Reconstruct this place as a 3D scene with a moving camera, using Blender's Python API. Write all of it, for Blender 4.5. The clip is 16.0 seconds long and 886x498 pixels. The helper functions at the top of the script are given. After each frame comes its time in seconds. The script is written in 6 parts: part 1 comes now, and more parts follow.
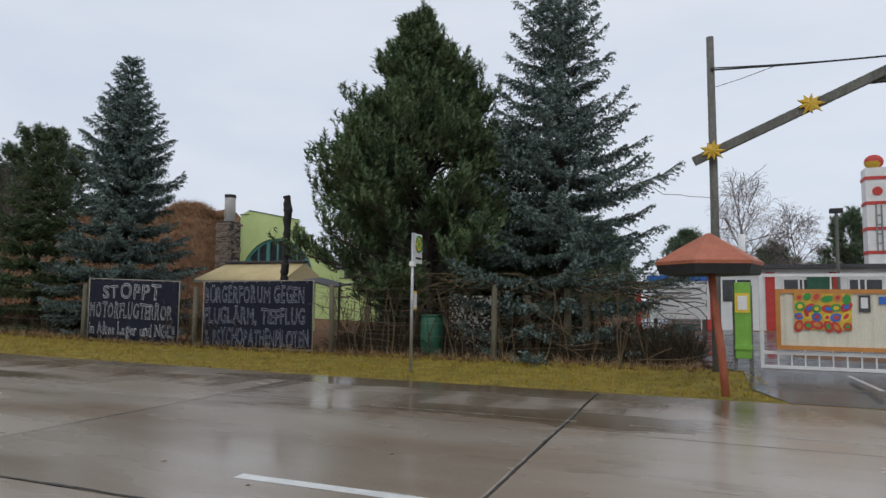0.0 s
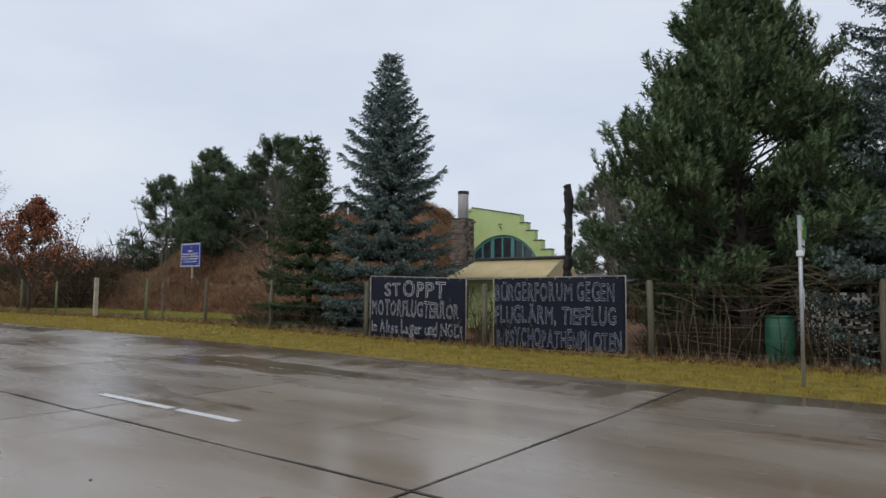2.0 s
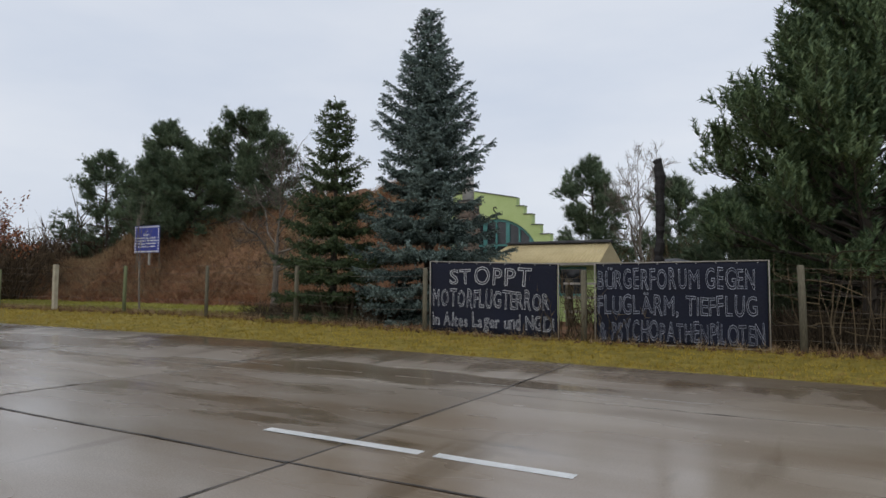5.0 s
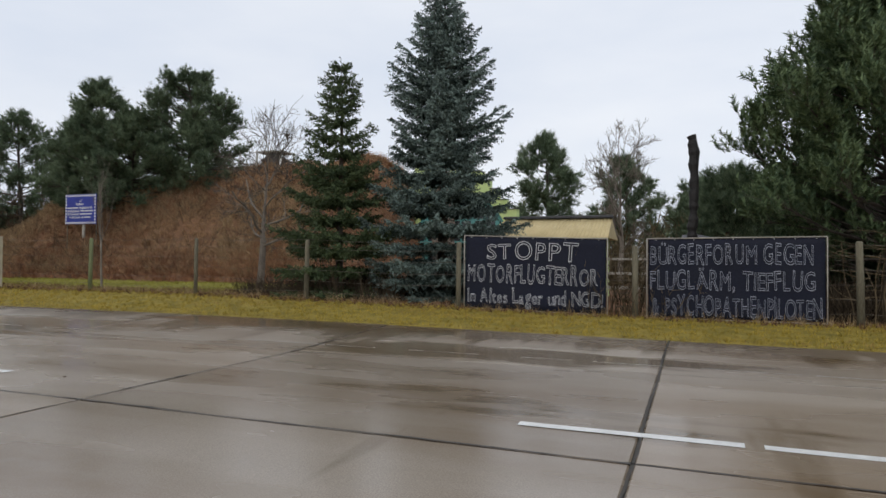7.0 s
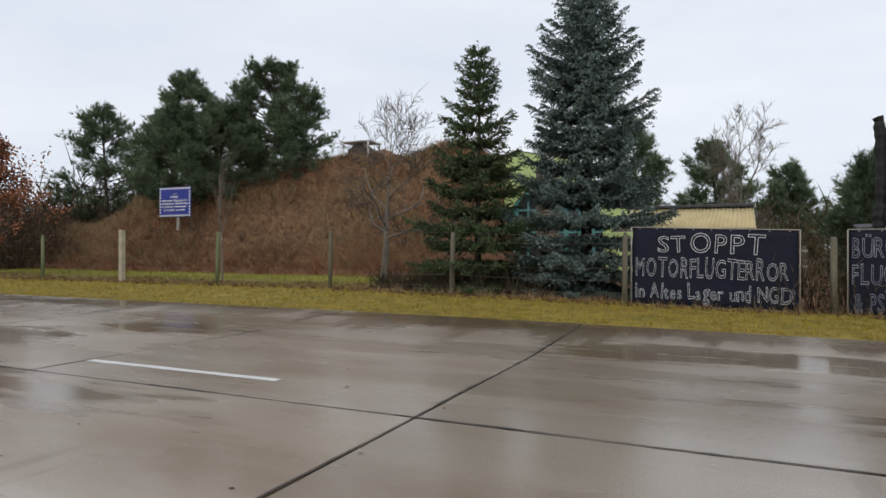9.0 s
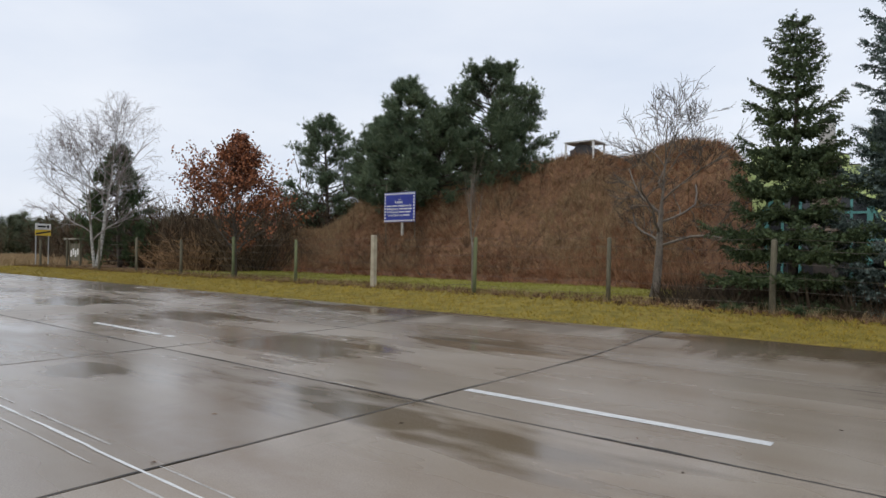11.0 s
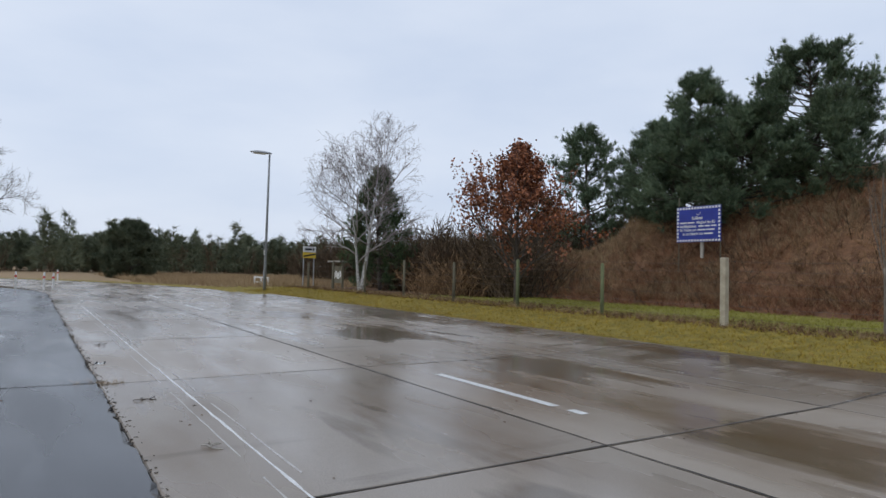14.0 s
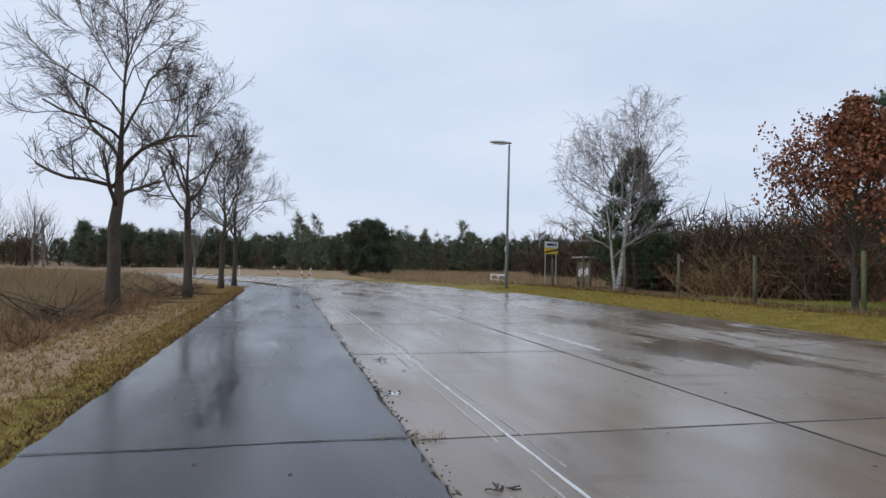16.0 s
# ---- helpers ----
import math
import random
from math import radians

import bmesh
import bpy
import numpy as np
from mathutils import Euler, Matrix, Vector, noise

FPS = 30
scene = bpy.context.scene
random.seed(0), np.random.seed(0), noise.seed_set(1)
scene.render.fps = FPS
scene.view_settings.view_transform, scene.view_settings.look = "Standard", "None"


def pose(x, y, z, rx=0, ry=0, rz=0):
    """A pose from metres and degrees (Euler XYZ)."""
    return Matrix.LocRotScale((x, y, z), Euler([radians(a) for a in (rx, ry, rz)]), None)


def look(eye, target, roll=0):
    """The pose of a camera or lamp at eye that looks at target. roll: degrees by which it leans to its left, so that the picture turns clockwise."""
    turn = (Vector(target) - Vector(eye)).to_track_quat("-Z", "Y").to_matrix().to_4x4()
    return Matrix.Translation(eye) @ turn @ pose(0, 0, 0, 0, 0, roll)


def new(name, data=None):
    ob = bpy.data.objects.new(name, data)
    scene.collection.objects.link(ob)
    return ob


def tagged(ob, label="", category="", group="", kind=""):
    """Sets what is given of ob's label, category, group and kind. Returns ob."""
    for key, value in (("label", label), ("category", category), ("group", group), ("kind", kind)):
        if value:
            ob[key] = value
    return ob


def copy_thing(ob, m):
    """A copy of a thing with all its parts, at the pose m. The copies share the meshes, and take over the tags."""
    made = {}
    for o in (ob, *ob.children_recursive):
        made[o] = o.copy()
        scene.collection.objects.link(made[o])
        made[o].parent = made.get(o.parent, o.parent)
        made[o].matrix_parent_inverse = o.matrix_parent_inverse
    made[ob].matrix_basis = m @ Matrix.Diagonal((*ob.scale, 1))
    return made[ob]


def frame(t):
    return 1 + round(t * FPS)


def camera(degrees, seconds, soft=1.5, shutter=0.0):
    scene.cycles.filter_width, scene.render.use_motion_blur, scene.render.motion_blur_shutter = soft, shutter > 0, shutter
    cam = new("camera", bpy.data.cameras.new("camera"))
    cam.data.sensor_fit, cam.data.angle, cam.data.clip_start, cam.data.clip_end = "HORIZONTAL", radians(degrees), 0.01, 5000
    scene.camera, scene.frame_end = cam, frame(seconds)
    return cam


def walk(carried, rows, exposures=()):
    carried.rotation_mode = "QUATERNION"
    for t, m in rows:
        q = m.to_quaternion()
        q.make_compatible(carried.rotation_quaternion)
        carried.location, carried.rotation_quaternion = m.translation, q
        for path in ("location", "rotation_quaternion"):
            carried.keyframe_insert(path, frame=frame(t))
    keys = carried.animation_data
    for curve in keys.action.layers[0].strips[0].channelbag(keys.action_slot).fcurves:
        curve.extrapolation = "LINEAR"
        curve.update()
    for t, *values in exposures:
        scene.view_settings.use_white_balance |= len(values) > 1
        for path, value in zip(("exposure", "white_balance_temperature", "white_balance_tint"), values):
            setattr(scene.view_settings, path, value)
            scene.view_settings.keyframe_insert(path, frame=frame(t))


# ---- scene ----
cam = camera(68.9, 16.0)
PATH = [
    (0, (2.599, 1.234, 1.403), (1.866, 3.089, 1.559), 0.6),
    (0.5, (1.811, 1.225, 1.393), (0.955, 3.026, 1.551), 0.6),
    (1, (0.966, 1.172, 1.396), (0.019, 2.928, 1.545), 0.7),
    (1.5, (0.03, 1.15, 1.36), (-1.045, 2.83, 1.507), 0.6),
    (2, (-0.923, 1.18, 1.36), (-2.114, 2.78, 1.505), 0.6),
    (2.5, (-1.789, 1.134, 1.33), (-3.089, 2.646, 1.485), 0.8),
    (3, (-2.647, 1.057, 1.329), (-4.05, 2.475, 1.477), 0.8),
    (3.5, (-3.425, 1.087, 1.315), (-4.895, 2.436, 1.46), 0.8),
    (4, (-3.965, 1.01, 1.384), (-5.413, 2.384, 1.516), 0.55),
    (4.5, (-4.72, 1.06, 1.366), (-5.955, 2.628, 1.499), 0.3),
    (4.7, (-4.98, 1.05, 1.362), (-6.106, 2.70, 1.493), 0.35),
    (6.8, (-8.169, 0.42, 1.33), (-8.853, 2.299, 1.369), 0.3),
    (7, (-8.469, 0.32, 1.338), (-9.192, 2.185, 1.37), 0.4),
    (7.5, (-9.172, 0.077, 1.321), (-9.979, 1.907, 1.333), 0.3),
    (8, (-9.874, -0.106, 1.363), (-10.699, 1.716, 1.363), 0.2),
    (8.2, (-10.135, -0.143, 1.38), (-10.949, 1.684, 1.378), 0.1),
    (10.5, (-13.973, 0.06, 1.442), (-15.029, 1.758, 1.437), 0.8),
    (11, (-14.698, -0.001, 1.447), (-15.957, 1.553, 1.459), 0.8),
    (11.5, (-15.518, 0.077, 1.474), (-16.934, 1.488, 1.488), 0.9),
    (12, (-16.41, 0.199, 1.498), (-17.93, 1.499, 1.521), 1.2),
    (12.5, (-17.175, 0.321, 1.489), (-18.767, 1.531, 1.527), 1.1),
    (13, (-18.067, 0.428, 1.493), (-19.694, 1.589, 1.55), 1.2),
    (13.5, (-18.95, 0.461, 1.496), (-20.597, 1.593, 1.566), 1.2),
    (14, (-19.849, 0.454, 1.481), (-21.533, 1.53, 1.552), 1.3),
    (14.5, (-20.835, 0.435, 1.486), (-22.576, 1.417, 1.555), 1.3),
    (15, (-21.822, 0.396, 1.465), (-23.639, 1.23, 1.532), 1.25),
    (15.5, (-22.813, 0.355, 1.445), (-24.698, 1.02, 1.503), 1.2),
    (16, (-23.673, 0.193, 1.427), (-25.616, 0.668, 1.476), 1.0),
]
walk(cam, [(t, look(e, g, r)) for t, e, g, r in PATH], [(0, 0.0, 6500, 10), (3.5, -0.01, 6350, 10), (4.7, -0.04, 6500, 10), (6.8, 0.15, 6700, 10), (8.2, 0.20, 6750, 10), (10.5, 0.22, 6650, 10), (12.0, 0.06, 6350, 10), (14.0, 0.0, 6150, 10), (16.0, 0.0, 6080, 11)])

# ---------------------------------------------------------------- light
world = bpy.data.worlds.new("overcast_sky")
scene.world = world
world.use_nodes = True
wn, wl = world.node_tree.nodes, world.node_tree.links
wn.clear()
w_out = wn.new("ShaderNodeOutputWorld")
w_bg = wn.new("ShaderNodeBackground")
w_sky = wn.new("ShaderNodeTexSky")
w_sky.sky_type, w_sky.sun_disc = "NISHITA", False
w_sky.sun_elevation, w_sky.sun_rotation = radians(32), radians(205)
w_sky.air_density, w_sky.dust_density = 1.0, 3.0
w_gain = wn.new("ShaderNodeMix")
w_gain.data_type, w_gain.blend_type = "RGBA", "MULTIPLY"
w_gain.inputs[0].default_value = 1.0
w_gain.inputs[7].default_value = (0.10, 0.10, 0.10, 1)
w_coord = wn.new("ShaderNodeTexCoord")
w_map = wn.new("ShaderNodeMapping")
w_map.inputs["Scale"].default_value = (1.0, 1.0, 3.2)
w_noise = wn.new("ShaderNodeTexNoise")
w_noise.inputs["Scale"].default_value, w_noise.inputs["Detail"].default_value = 2.1, 5.0
w_ramp = wn.new("ShaderNodeValToRGB")
w_ramp.color_ramp.elements[0].position, w_ramp.color_ramp.elements[0].color = 0.30, (0.65, 0.72, 0.845, 1)
w_ramp.color_ramp.elements[1].position, w_ramp.color_ramp.elements[1].color = 0.68, (0.80, 0.845, 0.925, 1)
w_mix = wn.new("ShaderNodeMix")
w_mix.data_type = "RGBA"
w_mix.inputs[0].default_value = 0.90
wl.new(w_coord.outputs["Generated"], w_map.inputs["Vector"])
wl.new(w_map.outputs[0], w_noise.inputs["Vector"])
wl.new(w_noise.outputs["Fac"], w_ramp.inputs[0])
wl.new(w_sky.outputs[0], w_gain.inputs[6])
wl.new(w_gain.outputs[2], w_mix.inputs[6])
wl.new(w_ramp.outputs[0], w_mix.inputs[7])
wl.new(w_mix.outputs[2], w_bg.inputs[0])
wl.new(w_bg.outputs[0], w_out.inputs[0])
w_bg.inputs[1].default_value = 1.0
sun = new("sun", bpy.data.lights.new("sun", "SUN"))
sun.data.energy, sun.data.angle, sun.data.color = 0.6, radians(25), (1.0, 0.97, 0.93)
sun.matrix_world = look((10, -30, 30), (0, 0, 0))


# ---------------------------------------------------------------- materials
def mat(name, low, high, rough=0.8, scale=3.0, fine=40.0, bump=0.15, metal=0.0, rough2=None, stretch=(1, 1, 1), island=0.0, objvar=0.0, dist=0.02, spec=0.5):
    """Two colours mixed by a coarse and a fine noise, with fine relief."""
    m = bpy.data.materials.new(name)
    m.use_nodes = True
    n, l = m.node_tree.nodes, m.node_tree.links
    p = n["Principled BSDF"]
    geo = n.new("ShaderNodeNewGeometry")
    mp = n.new("ShaderNodeMapping")
    mp.inputs["Scale"].default_value = stretch
    l.new(geo.outputs["Position"], mp.inputs["Vector"])
    a = n.new("ShaderNodeTexNoise")
    a.inputs["Scale"].default_value, a.inputs["Detail"].default_value = scale, 6
    b = n.new("ShaderNodeTexNoise")
    b.inputs["Scale"].default_value, b.inputs["Detail"].default_value = fine, 4
    l.new(mp.outputs[0], a.inputs["Vector"])
    l.new(mp.outputs[0], b.inputs["Vector"])
    add = n.new("ShaderNodeMath")
    add.operation = "MULTIPLY_ADD"
    l.new(b.outputs["Fac"], add.inputs[0])
    add.inputs[1].default_value = 0.5
    half = n.new("ShaderNodeMath")
    half.operation = "MULTIPLY"
    half.inputs[1].default_value = 0.5
    l.new(a.outputs["Fac"], half.inputs[0])
    l.new(half.outputs[0], add.inputs[2])
    fac = add.outputs[0]
    for amount, source in ((island, geo.outputs["Random Per Island"]), (objvar, n.new("ShaderNodeObjectInfo").outputs["Random"] if objvar else None)):
        if amount:
            v = n.new("ShaderNodeMath")
            v.operation = "MULTIPLY_ADD"
            l.new(source, v.inputs[0])
            v.inputs[1].default_value = amount
            off = n.new("ShaderNodeMath")
            off.operation = "SUBTRACT"
            l.new(fac, off.inputs[0])
            off.inputs[1].default_value = amount / 2
            l.new(off.outputs[0], v.inputs[2])
            fac = v.outputs[0]
    ramp = n.new("ShaderNodeValToRGB")
    ramp.color_ramp.elements[0].position, ramp.color_ramp.elements[0].color = 0.33, (*low, 1)
    ramp.color_ramp.elements[1].position, ramp.color_ramp.elements[1].color = 0.67, (*high, 1)
    l.new(fac, ramp.inputs[0])
    l.new(ramp.outputs[0], p.inputs["Base Color"])
    p.inputs["Metallic"].default_value = metal
    p.inputs["Specular IOR Level"].default_value = spec
    if rough2 is None:
        p.inputs["Roughness"].default_value = rough
    else:
        rr = n.new("ShaderNodeMapRange")
        rr.inputs[1].default_value, rr.inputs[2].default_value = 0.35, 0.65
        rr.inputs[3].default_value, rr.inputs[4].default_value = rough, rough2
        l.new(a.outputs["Fac"], rr.inputs[0])
        l.new(rr.outputs[0], p.inputs["Roughness"])
    if bump:
        bp = n.new("ShaderNodeBump")
        bp.inputs["Strength"].default_value, bp.inputs["Distance"].default_value = bump, dist
        l.new(b.outputs["Fac"], bp.inputs["Height"])
        l.new(bp.outputs[0], p.inputs["Normal"])
    return m


def wet_mat(name, dry_low, dry_high, stain, stretch, film=(0.15, 0.36), puddle=(0.57, 0.62), slab=0.0, bump=0.03, grain=90.0, pools=(), wash=()):
    """A wet paved surface: grain, brown stains, a water film of changing gloss and standing water in patches."""
    m = bpy.data.materials.new(name)
    m.use_nodes = True
    n, l = m.node_tree.nodes, m.node_tree.links
    p = n["Principled BSDF"]
    geo = n.new("ShaderNodeNewGeometry")
    mp = n.new("ShaderNodeMapping")
    mp.inputs["Scale"].default_value = stretch
    l.new(geo.outputs["Position"], mp.inputs["Vector"])

    def tex(scale, detail, vec):
        t = n.new("ShaderNodeTexNoise")
        t.inputs["Scale"].default_value, t.inputs["Detail"].default_value = scale, detail
        l.new(vec, t.inputs["Vector"])
        return t.outputs["Fac"]

    def span(v, a, b, c, d):
        r = n.new("ShaderNodeMapRange")
        r.inputs[1].default_value, r.inputs[2].default_value, r.inputs[3].default_value, r.inputs[4].default_value = a, b, c, d
        l.new(v, r.inputs[0])
        return r.outputs[0]

    def mix(f, a, b):
        x = n.new("ShaderNodeMix")
        x.data_type = "RGBA"
        l.new(f, x.inputs[0])
        for k, v in ((6, a), (7, b)):
            if isinstance(v, tuple):
                x.inputs[k].default_value = (*v, 1)
            else:
                l.new(v, x.inputs[k])
        return x.outputs[2]

    fine = tex(grain, 5, geo.outputs["Position"])
    mid = tex(5.0, 6, geo.outputs["Position"])
    wide = tex(0.55, 5, mp.outputs[0])
    pool = tex(0.42, 7, mp.outputs[0])
    col = mix(span(fine, 0.35, 0.65, 0, 1), dry_low, dry_high)
    col = mix(span(wide, 0.42, 0.66, 0, 0.8), col, stain)
    col = mix(span(mid, 0.5, 0.75, 0, 0.3), col, dry_low)
    if slab:
        info = n.new("ShaderNodeObjectInfo")
        tone = n.new("ShaderNodeHueSaturation")
        l.new(span(info.outputs["Random"], 0, 1, 1 - slab, 1 + slab), tone.inputs["Value"])
        l.new(col, tone.inputs["Color"])
        col = tone.outputs[0]
    mp2 = n.new("ShaderNodeMapping")
    mp2.inputs["Scale"].default_value = (stretch[0] * 1.6, stretch[1] * 2.0, 1)
    l.new(geo.outputs["Position"], mp2.inputs["Vector"])
    streak = n.new("ShaderNodeMath")
    streak.operation = "MULTIPLY_ADD"
    l.new(tex(1.6, 6, mp2.outputs[0]), streak.inputs[0])
    streak.inputs[1].default_value = 0.40
    l.new(pool, streak.inputs[2])
    level, reach = streak.outputs[0], None
    for x, y, rx, ry in pools:
        spot = n.new("ShaderNodeMapping")
        spot.inputs["Location"].default_value = (-x / rx, -y / ry, 0)
        spot.inputs["Scale"].default_value = (1 / rx, 1 / ry, 0)
        l.new(geo.outputs["Position"], spot.inputs["Vector"])
        far = n.new("ShaderNodeVectorMath")
        far.operation = "LENGTH"
        l.new(spot.outputs[0], far.inputs[0])
        near = span(far.outputs["Value"], 0.3, 1.5, 1, 0)
        if reach is not None:
            top = n.new("ShaderNodeMath")
            top.operation = "MAXIMUM"
            l.new(near, top.inputs[0])
            l.new(reach, top.inputs[1])
            near = top.outputs[0]
        reach = near
    if reach is not None:
        lift = n.new("ShaderNodeMath")
        lift.operation = "MULTIPLY_ADD"
        l.new(reach, lift.inputs[0])
        lift.inputs[1].default_value = 0.24
        l.new(level, lift.inputs[2])
        level = lift.outputs[0]
    pud = span(level, puddle[0] + 0.20, puddle[1] + 0.20, 0, 1)
    damp = pud
    if wash:
        # dark runs of water and soil from the verge onto the outer row of slabs
        place = n.new("ShaderNodeSeparateXYZ")
        l.new(geo.outputs["Position"], place.inputs[0])
        mp3 = n.new("ShaderNodeMapping")
        mp3.inputs["Rotation"].default_value = (0, 0, 0.35)
        mp3.inputs["Scale"].default_value = (1.5, 0.28, 1)
        l.new(geo.outputs["Position"], mp3.inputs["Vector"])
        runs = n.new("ShaderNodeMath")
        runs.operation = "MULTIPLY_ADD"
        l.new(span(place.outputs["Y"], wash[0], wash[1], 0, 1), runs.inputs[0])
        runs.inputs[1].default_value = 0.36
        l.new(tex(1.0, 6, mp3.outputs[0]), runs.inputs[2])
        most = n.new("ShaderNodeMath")
        most.operation = "MAXIMUM"
        l.new(span(runs.outputs[0], 0.64, 0.76, 0, 1), most.inputs[0])
        l.new(pud, most.inputs[1])
        damp = most.outputs[0]
    dark = n.new("ShaderNodeHueSaturation")
    dark.inputs["Value"].default_value = 0.56 if pools else 0.50
    dark.inputs["Saturation"].default_value = 1.35 if pools else 1.0
    l.new(col, dark.inputs["Color"])
    l.new(mix(damp, col, dark.outputs[0]), p.inputs["Base Color"])
    base_r = span(tex(0.9, 3, mp.outputs[0]), 0.35, 0.65, film[0], film[1])
    r2 = n.new("ShaderNodeMix")
    l.new(pud, r2.inputs[0])
    l.new(base_r, r2.inputs[2])
    r2.inputs[3].default_value = 0.13 if wash else 0.09
    l.new(r2.outputs[0], p.inputs["Roughness"])
    p.inputs["IOR"].default_value = 1.4
    bp = n.new("ShaderNodeBump")
    bp.inputs["Distance"].default_value = 0.004
    l.new(span(pud, 0, 1, bump, bump * 0.08), bp.inputs["Strength"])
    l.new(fine, bp.inputs["Height"])
    l.new(bp.outputs[0], p.inputs["Normal"])
    return m


CONCRETE = wet_mat("wet_concrete", (0.265, 0.223, 0.178), (0.345, 0.296, 0.242), (0.165, 0.113, 0.066), (0.30, 1.0, 1), slab=0.14, puddle=(0.60, 0.69), wash=(8.9, 11.2), pools=(
    (-22.7, 6.3, 1.9, 1.0), (-20.6, 8.3, 2.0, 0.7), (-27.4, 7.3, 2.0, 1.3), (-33.2, 7.0, 1.5, 0.8), (-14.5, 10.8, 6.0, 0.5), (-27.0, 10.6, 5.0, 0.6), (-37.5, 10.2, 3.0, 0.9),
    (-18.8, 4.1, 0.5, 0.25), (-22.8, 3.2, 0.5, 0.4), (-10.5, 9.2, 2.5, 0.6), (-3.0, 10.8, 6.0, 0.5), (1.5, 9.2, 2.5, 0.7), (-41.0, 7.6, 2.5, 0.8)))
ASPHALT = wet_mat("wet_asphalt", (0.035, 0.037, 0.042), (0.065, 0.067, 0.072), (0.05, 0.05, 0.053), (0.25, 1.0, 1), film=(0.17, 0.31), puddle=(0.60, 0.68), bump=0.12, pools=((-30.6, -0.45, 1.9, 0.30),))
JOINT = mat("joint_filler", (0.02, 0.018, 0.015), (0.06, 0.05, 0.04), 0.7)
MARKING = mat("road_paint", (0.55, 0.55, 0.53), (0.80, 0.80, 0.78), 0.35, 6, 60, 0.1)
FAINT = mat("worn_paint", (0.30, 0.28, 0.25), (0.62, 0.60, 0.57), 0.35, 5, 40, 0.1)
BARK = mat("bark", (0.035, 0.028, 0.022), (0.12, 0.10, 0.08), 0.9, 6, 50, 0.6, stretch=(1, 1, 0.25))
BARK_GREY = mat("grey_bark", (0.075, 0.062, 0.052), (0.25, 0.215, 0.175), 0.9, 6, 50, 0.5, stretch=(1, 1, 0.3))
BARK_LINDEN = mat("brown_bark", (0.035, 0.026, 0.02), (0.115, 0.085, 0.06), 0.9, 5, 40, 0.6, stretch=(1, 1, 0.3))
BIRCH = mat("birch_bark", (0.10, 0.09, 0.08), (0.62, 0.60, 0.56), 0.7, 5, 20, 0.3, stretch=(1, 1, 2.5))
GARDEN_TWIG = mat("garden_bush_twigs", (0.060, 0.048, 0.028), (0.190, 0.150, 0.085), 0.9, 0.4, 5, 0, island=0.5, spec=0.2)
UNDERGROWTH = mat("dark_undergrowth", (0.026, 0.021, 0.014), (0.095, 0.070, 0.045), 0.9, 0.5, 5, 0, island=0.4, spec=0.2)
BIRCH_LIMB = mat("birch_limbs", (0.12, 0.10, 0.09), (0.42, 0.39, 0.37), 0.8, 4, 25, 0.2)
TWIG = mat("birch_twigs", (0.13, 0.105, 0.10), (0.30, 0.255, 0.245), 0.85, 2, 30, 0)
BLUE_NEEDLE = mat("blue_spruce_needles", (0.021, 0.038, 0.033), (0.185, 0.248, 0.222), 0.7, 1.3, 5, 0, island=0.28, spec=0.25)
GREEN_NEEDLE = mat("spruce_needles", (0.024, 0.042, 0.018), (0.086, 0.118, 0.050), 0.7, 1.3, 5, 0, island=0.3, spec=0.25)
PINE_NEEDLE = mat("pine_needles", (0.036, 0.068, 0.033), (0.150, 0.205, 0.095), 0.7, 1.0, 5, 0, island=0.3, spec=0.25)
SCOTS_NEEDLE = mat("scots_pine_needles", (0.048, 0.080, 0.047), (0.185, 0.240, 0.140), 0.7, 0.8, 4, 0, island=0.3, spec=0.25)
# needles of the distant woods, aerial haze mixed into the colour: lighter and greyer
HAZED_NEEDLE = mat("hazed_far_needles", (0.060, 0.078, 0.052), (0.185, 0.200, 0.125), 0.9, 0.12, 0.5, 0, island=0.35, spec=0.1)
OAK_LEAF = mat("dead_oak_leaves", (0.085, 0.028, 0.013), (0.32, 0.115, 0.046), 0.7, 2, 12, 0, island=0.6)
DRY_GRASS = mat("dry_grass_blades", (0.20, 0.135, 0.07), (0.42, 0.31, 0.18), 0.85, 0.5, 6, 0, island=0.5, spec=0.2)
RUST_BRUSH = mat("rusty_brambles", (0.115, 0.050, 0.029), (0.36, 0.180, 0.095), 0.9, 0.35, 5, 0, island=0.5, spec=0.2)
BROWN_BRUSH = mat("brown_brush", (0.120, 0.070, 0.040), (0.46, 0.300, 0.165), 0.9, 0.35, 5, 0, island=0.5, spec=0.2)
VERGE_GRASS = mat("verge_grass_blades", (0.17, 0.130, 0.017), (0.47, 0.340, 0.060), 0.8, 0.6, 8, 0, island=0.5, spec=0.2)
PATH_GRASS = mat("path_grass_blades", (0.19, 0.115, 0.038), (0.46, 0.315, 0.115), 0.8, 0.6, 8, 0, island=0.5, spec=0.2)
LAWN_GRASS = mat("lawn_grass_blades", (0.15, 0.145, 0.025), (0.34, 0.32, 0.065), 0.8, 0.6, 8, 0, island=0.5, spec=0.2)
LITTER = mat("leaf_litter", (0.06, 0.035, 0.022), (0.22, 0.125, 0.07), 0.9, 2, 15, 0, island=0.6, spec=0.2)
THICKET = mat("thicket_twigs", (0.055, 0.040, 0.027), (0.175, 0.125, 0.080), 0.9, 0.4, 5, 0, island=0.5, spec=0.2)
WOOD_POST = mat("weathered_post", (0.065, 0.058, 0.038), (0.20, 0.18, 0.125), 0.85, 4, 60, 0.4, stretch=(1, 1, 0.15))
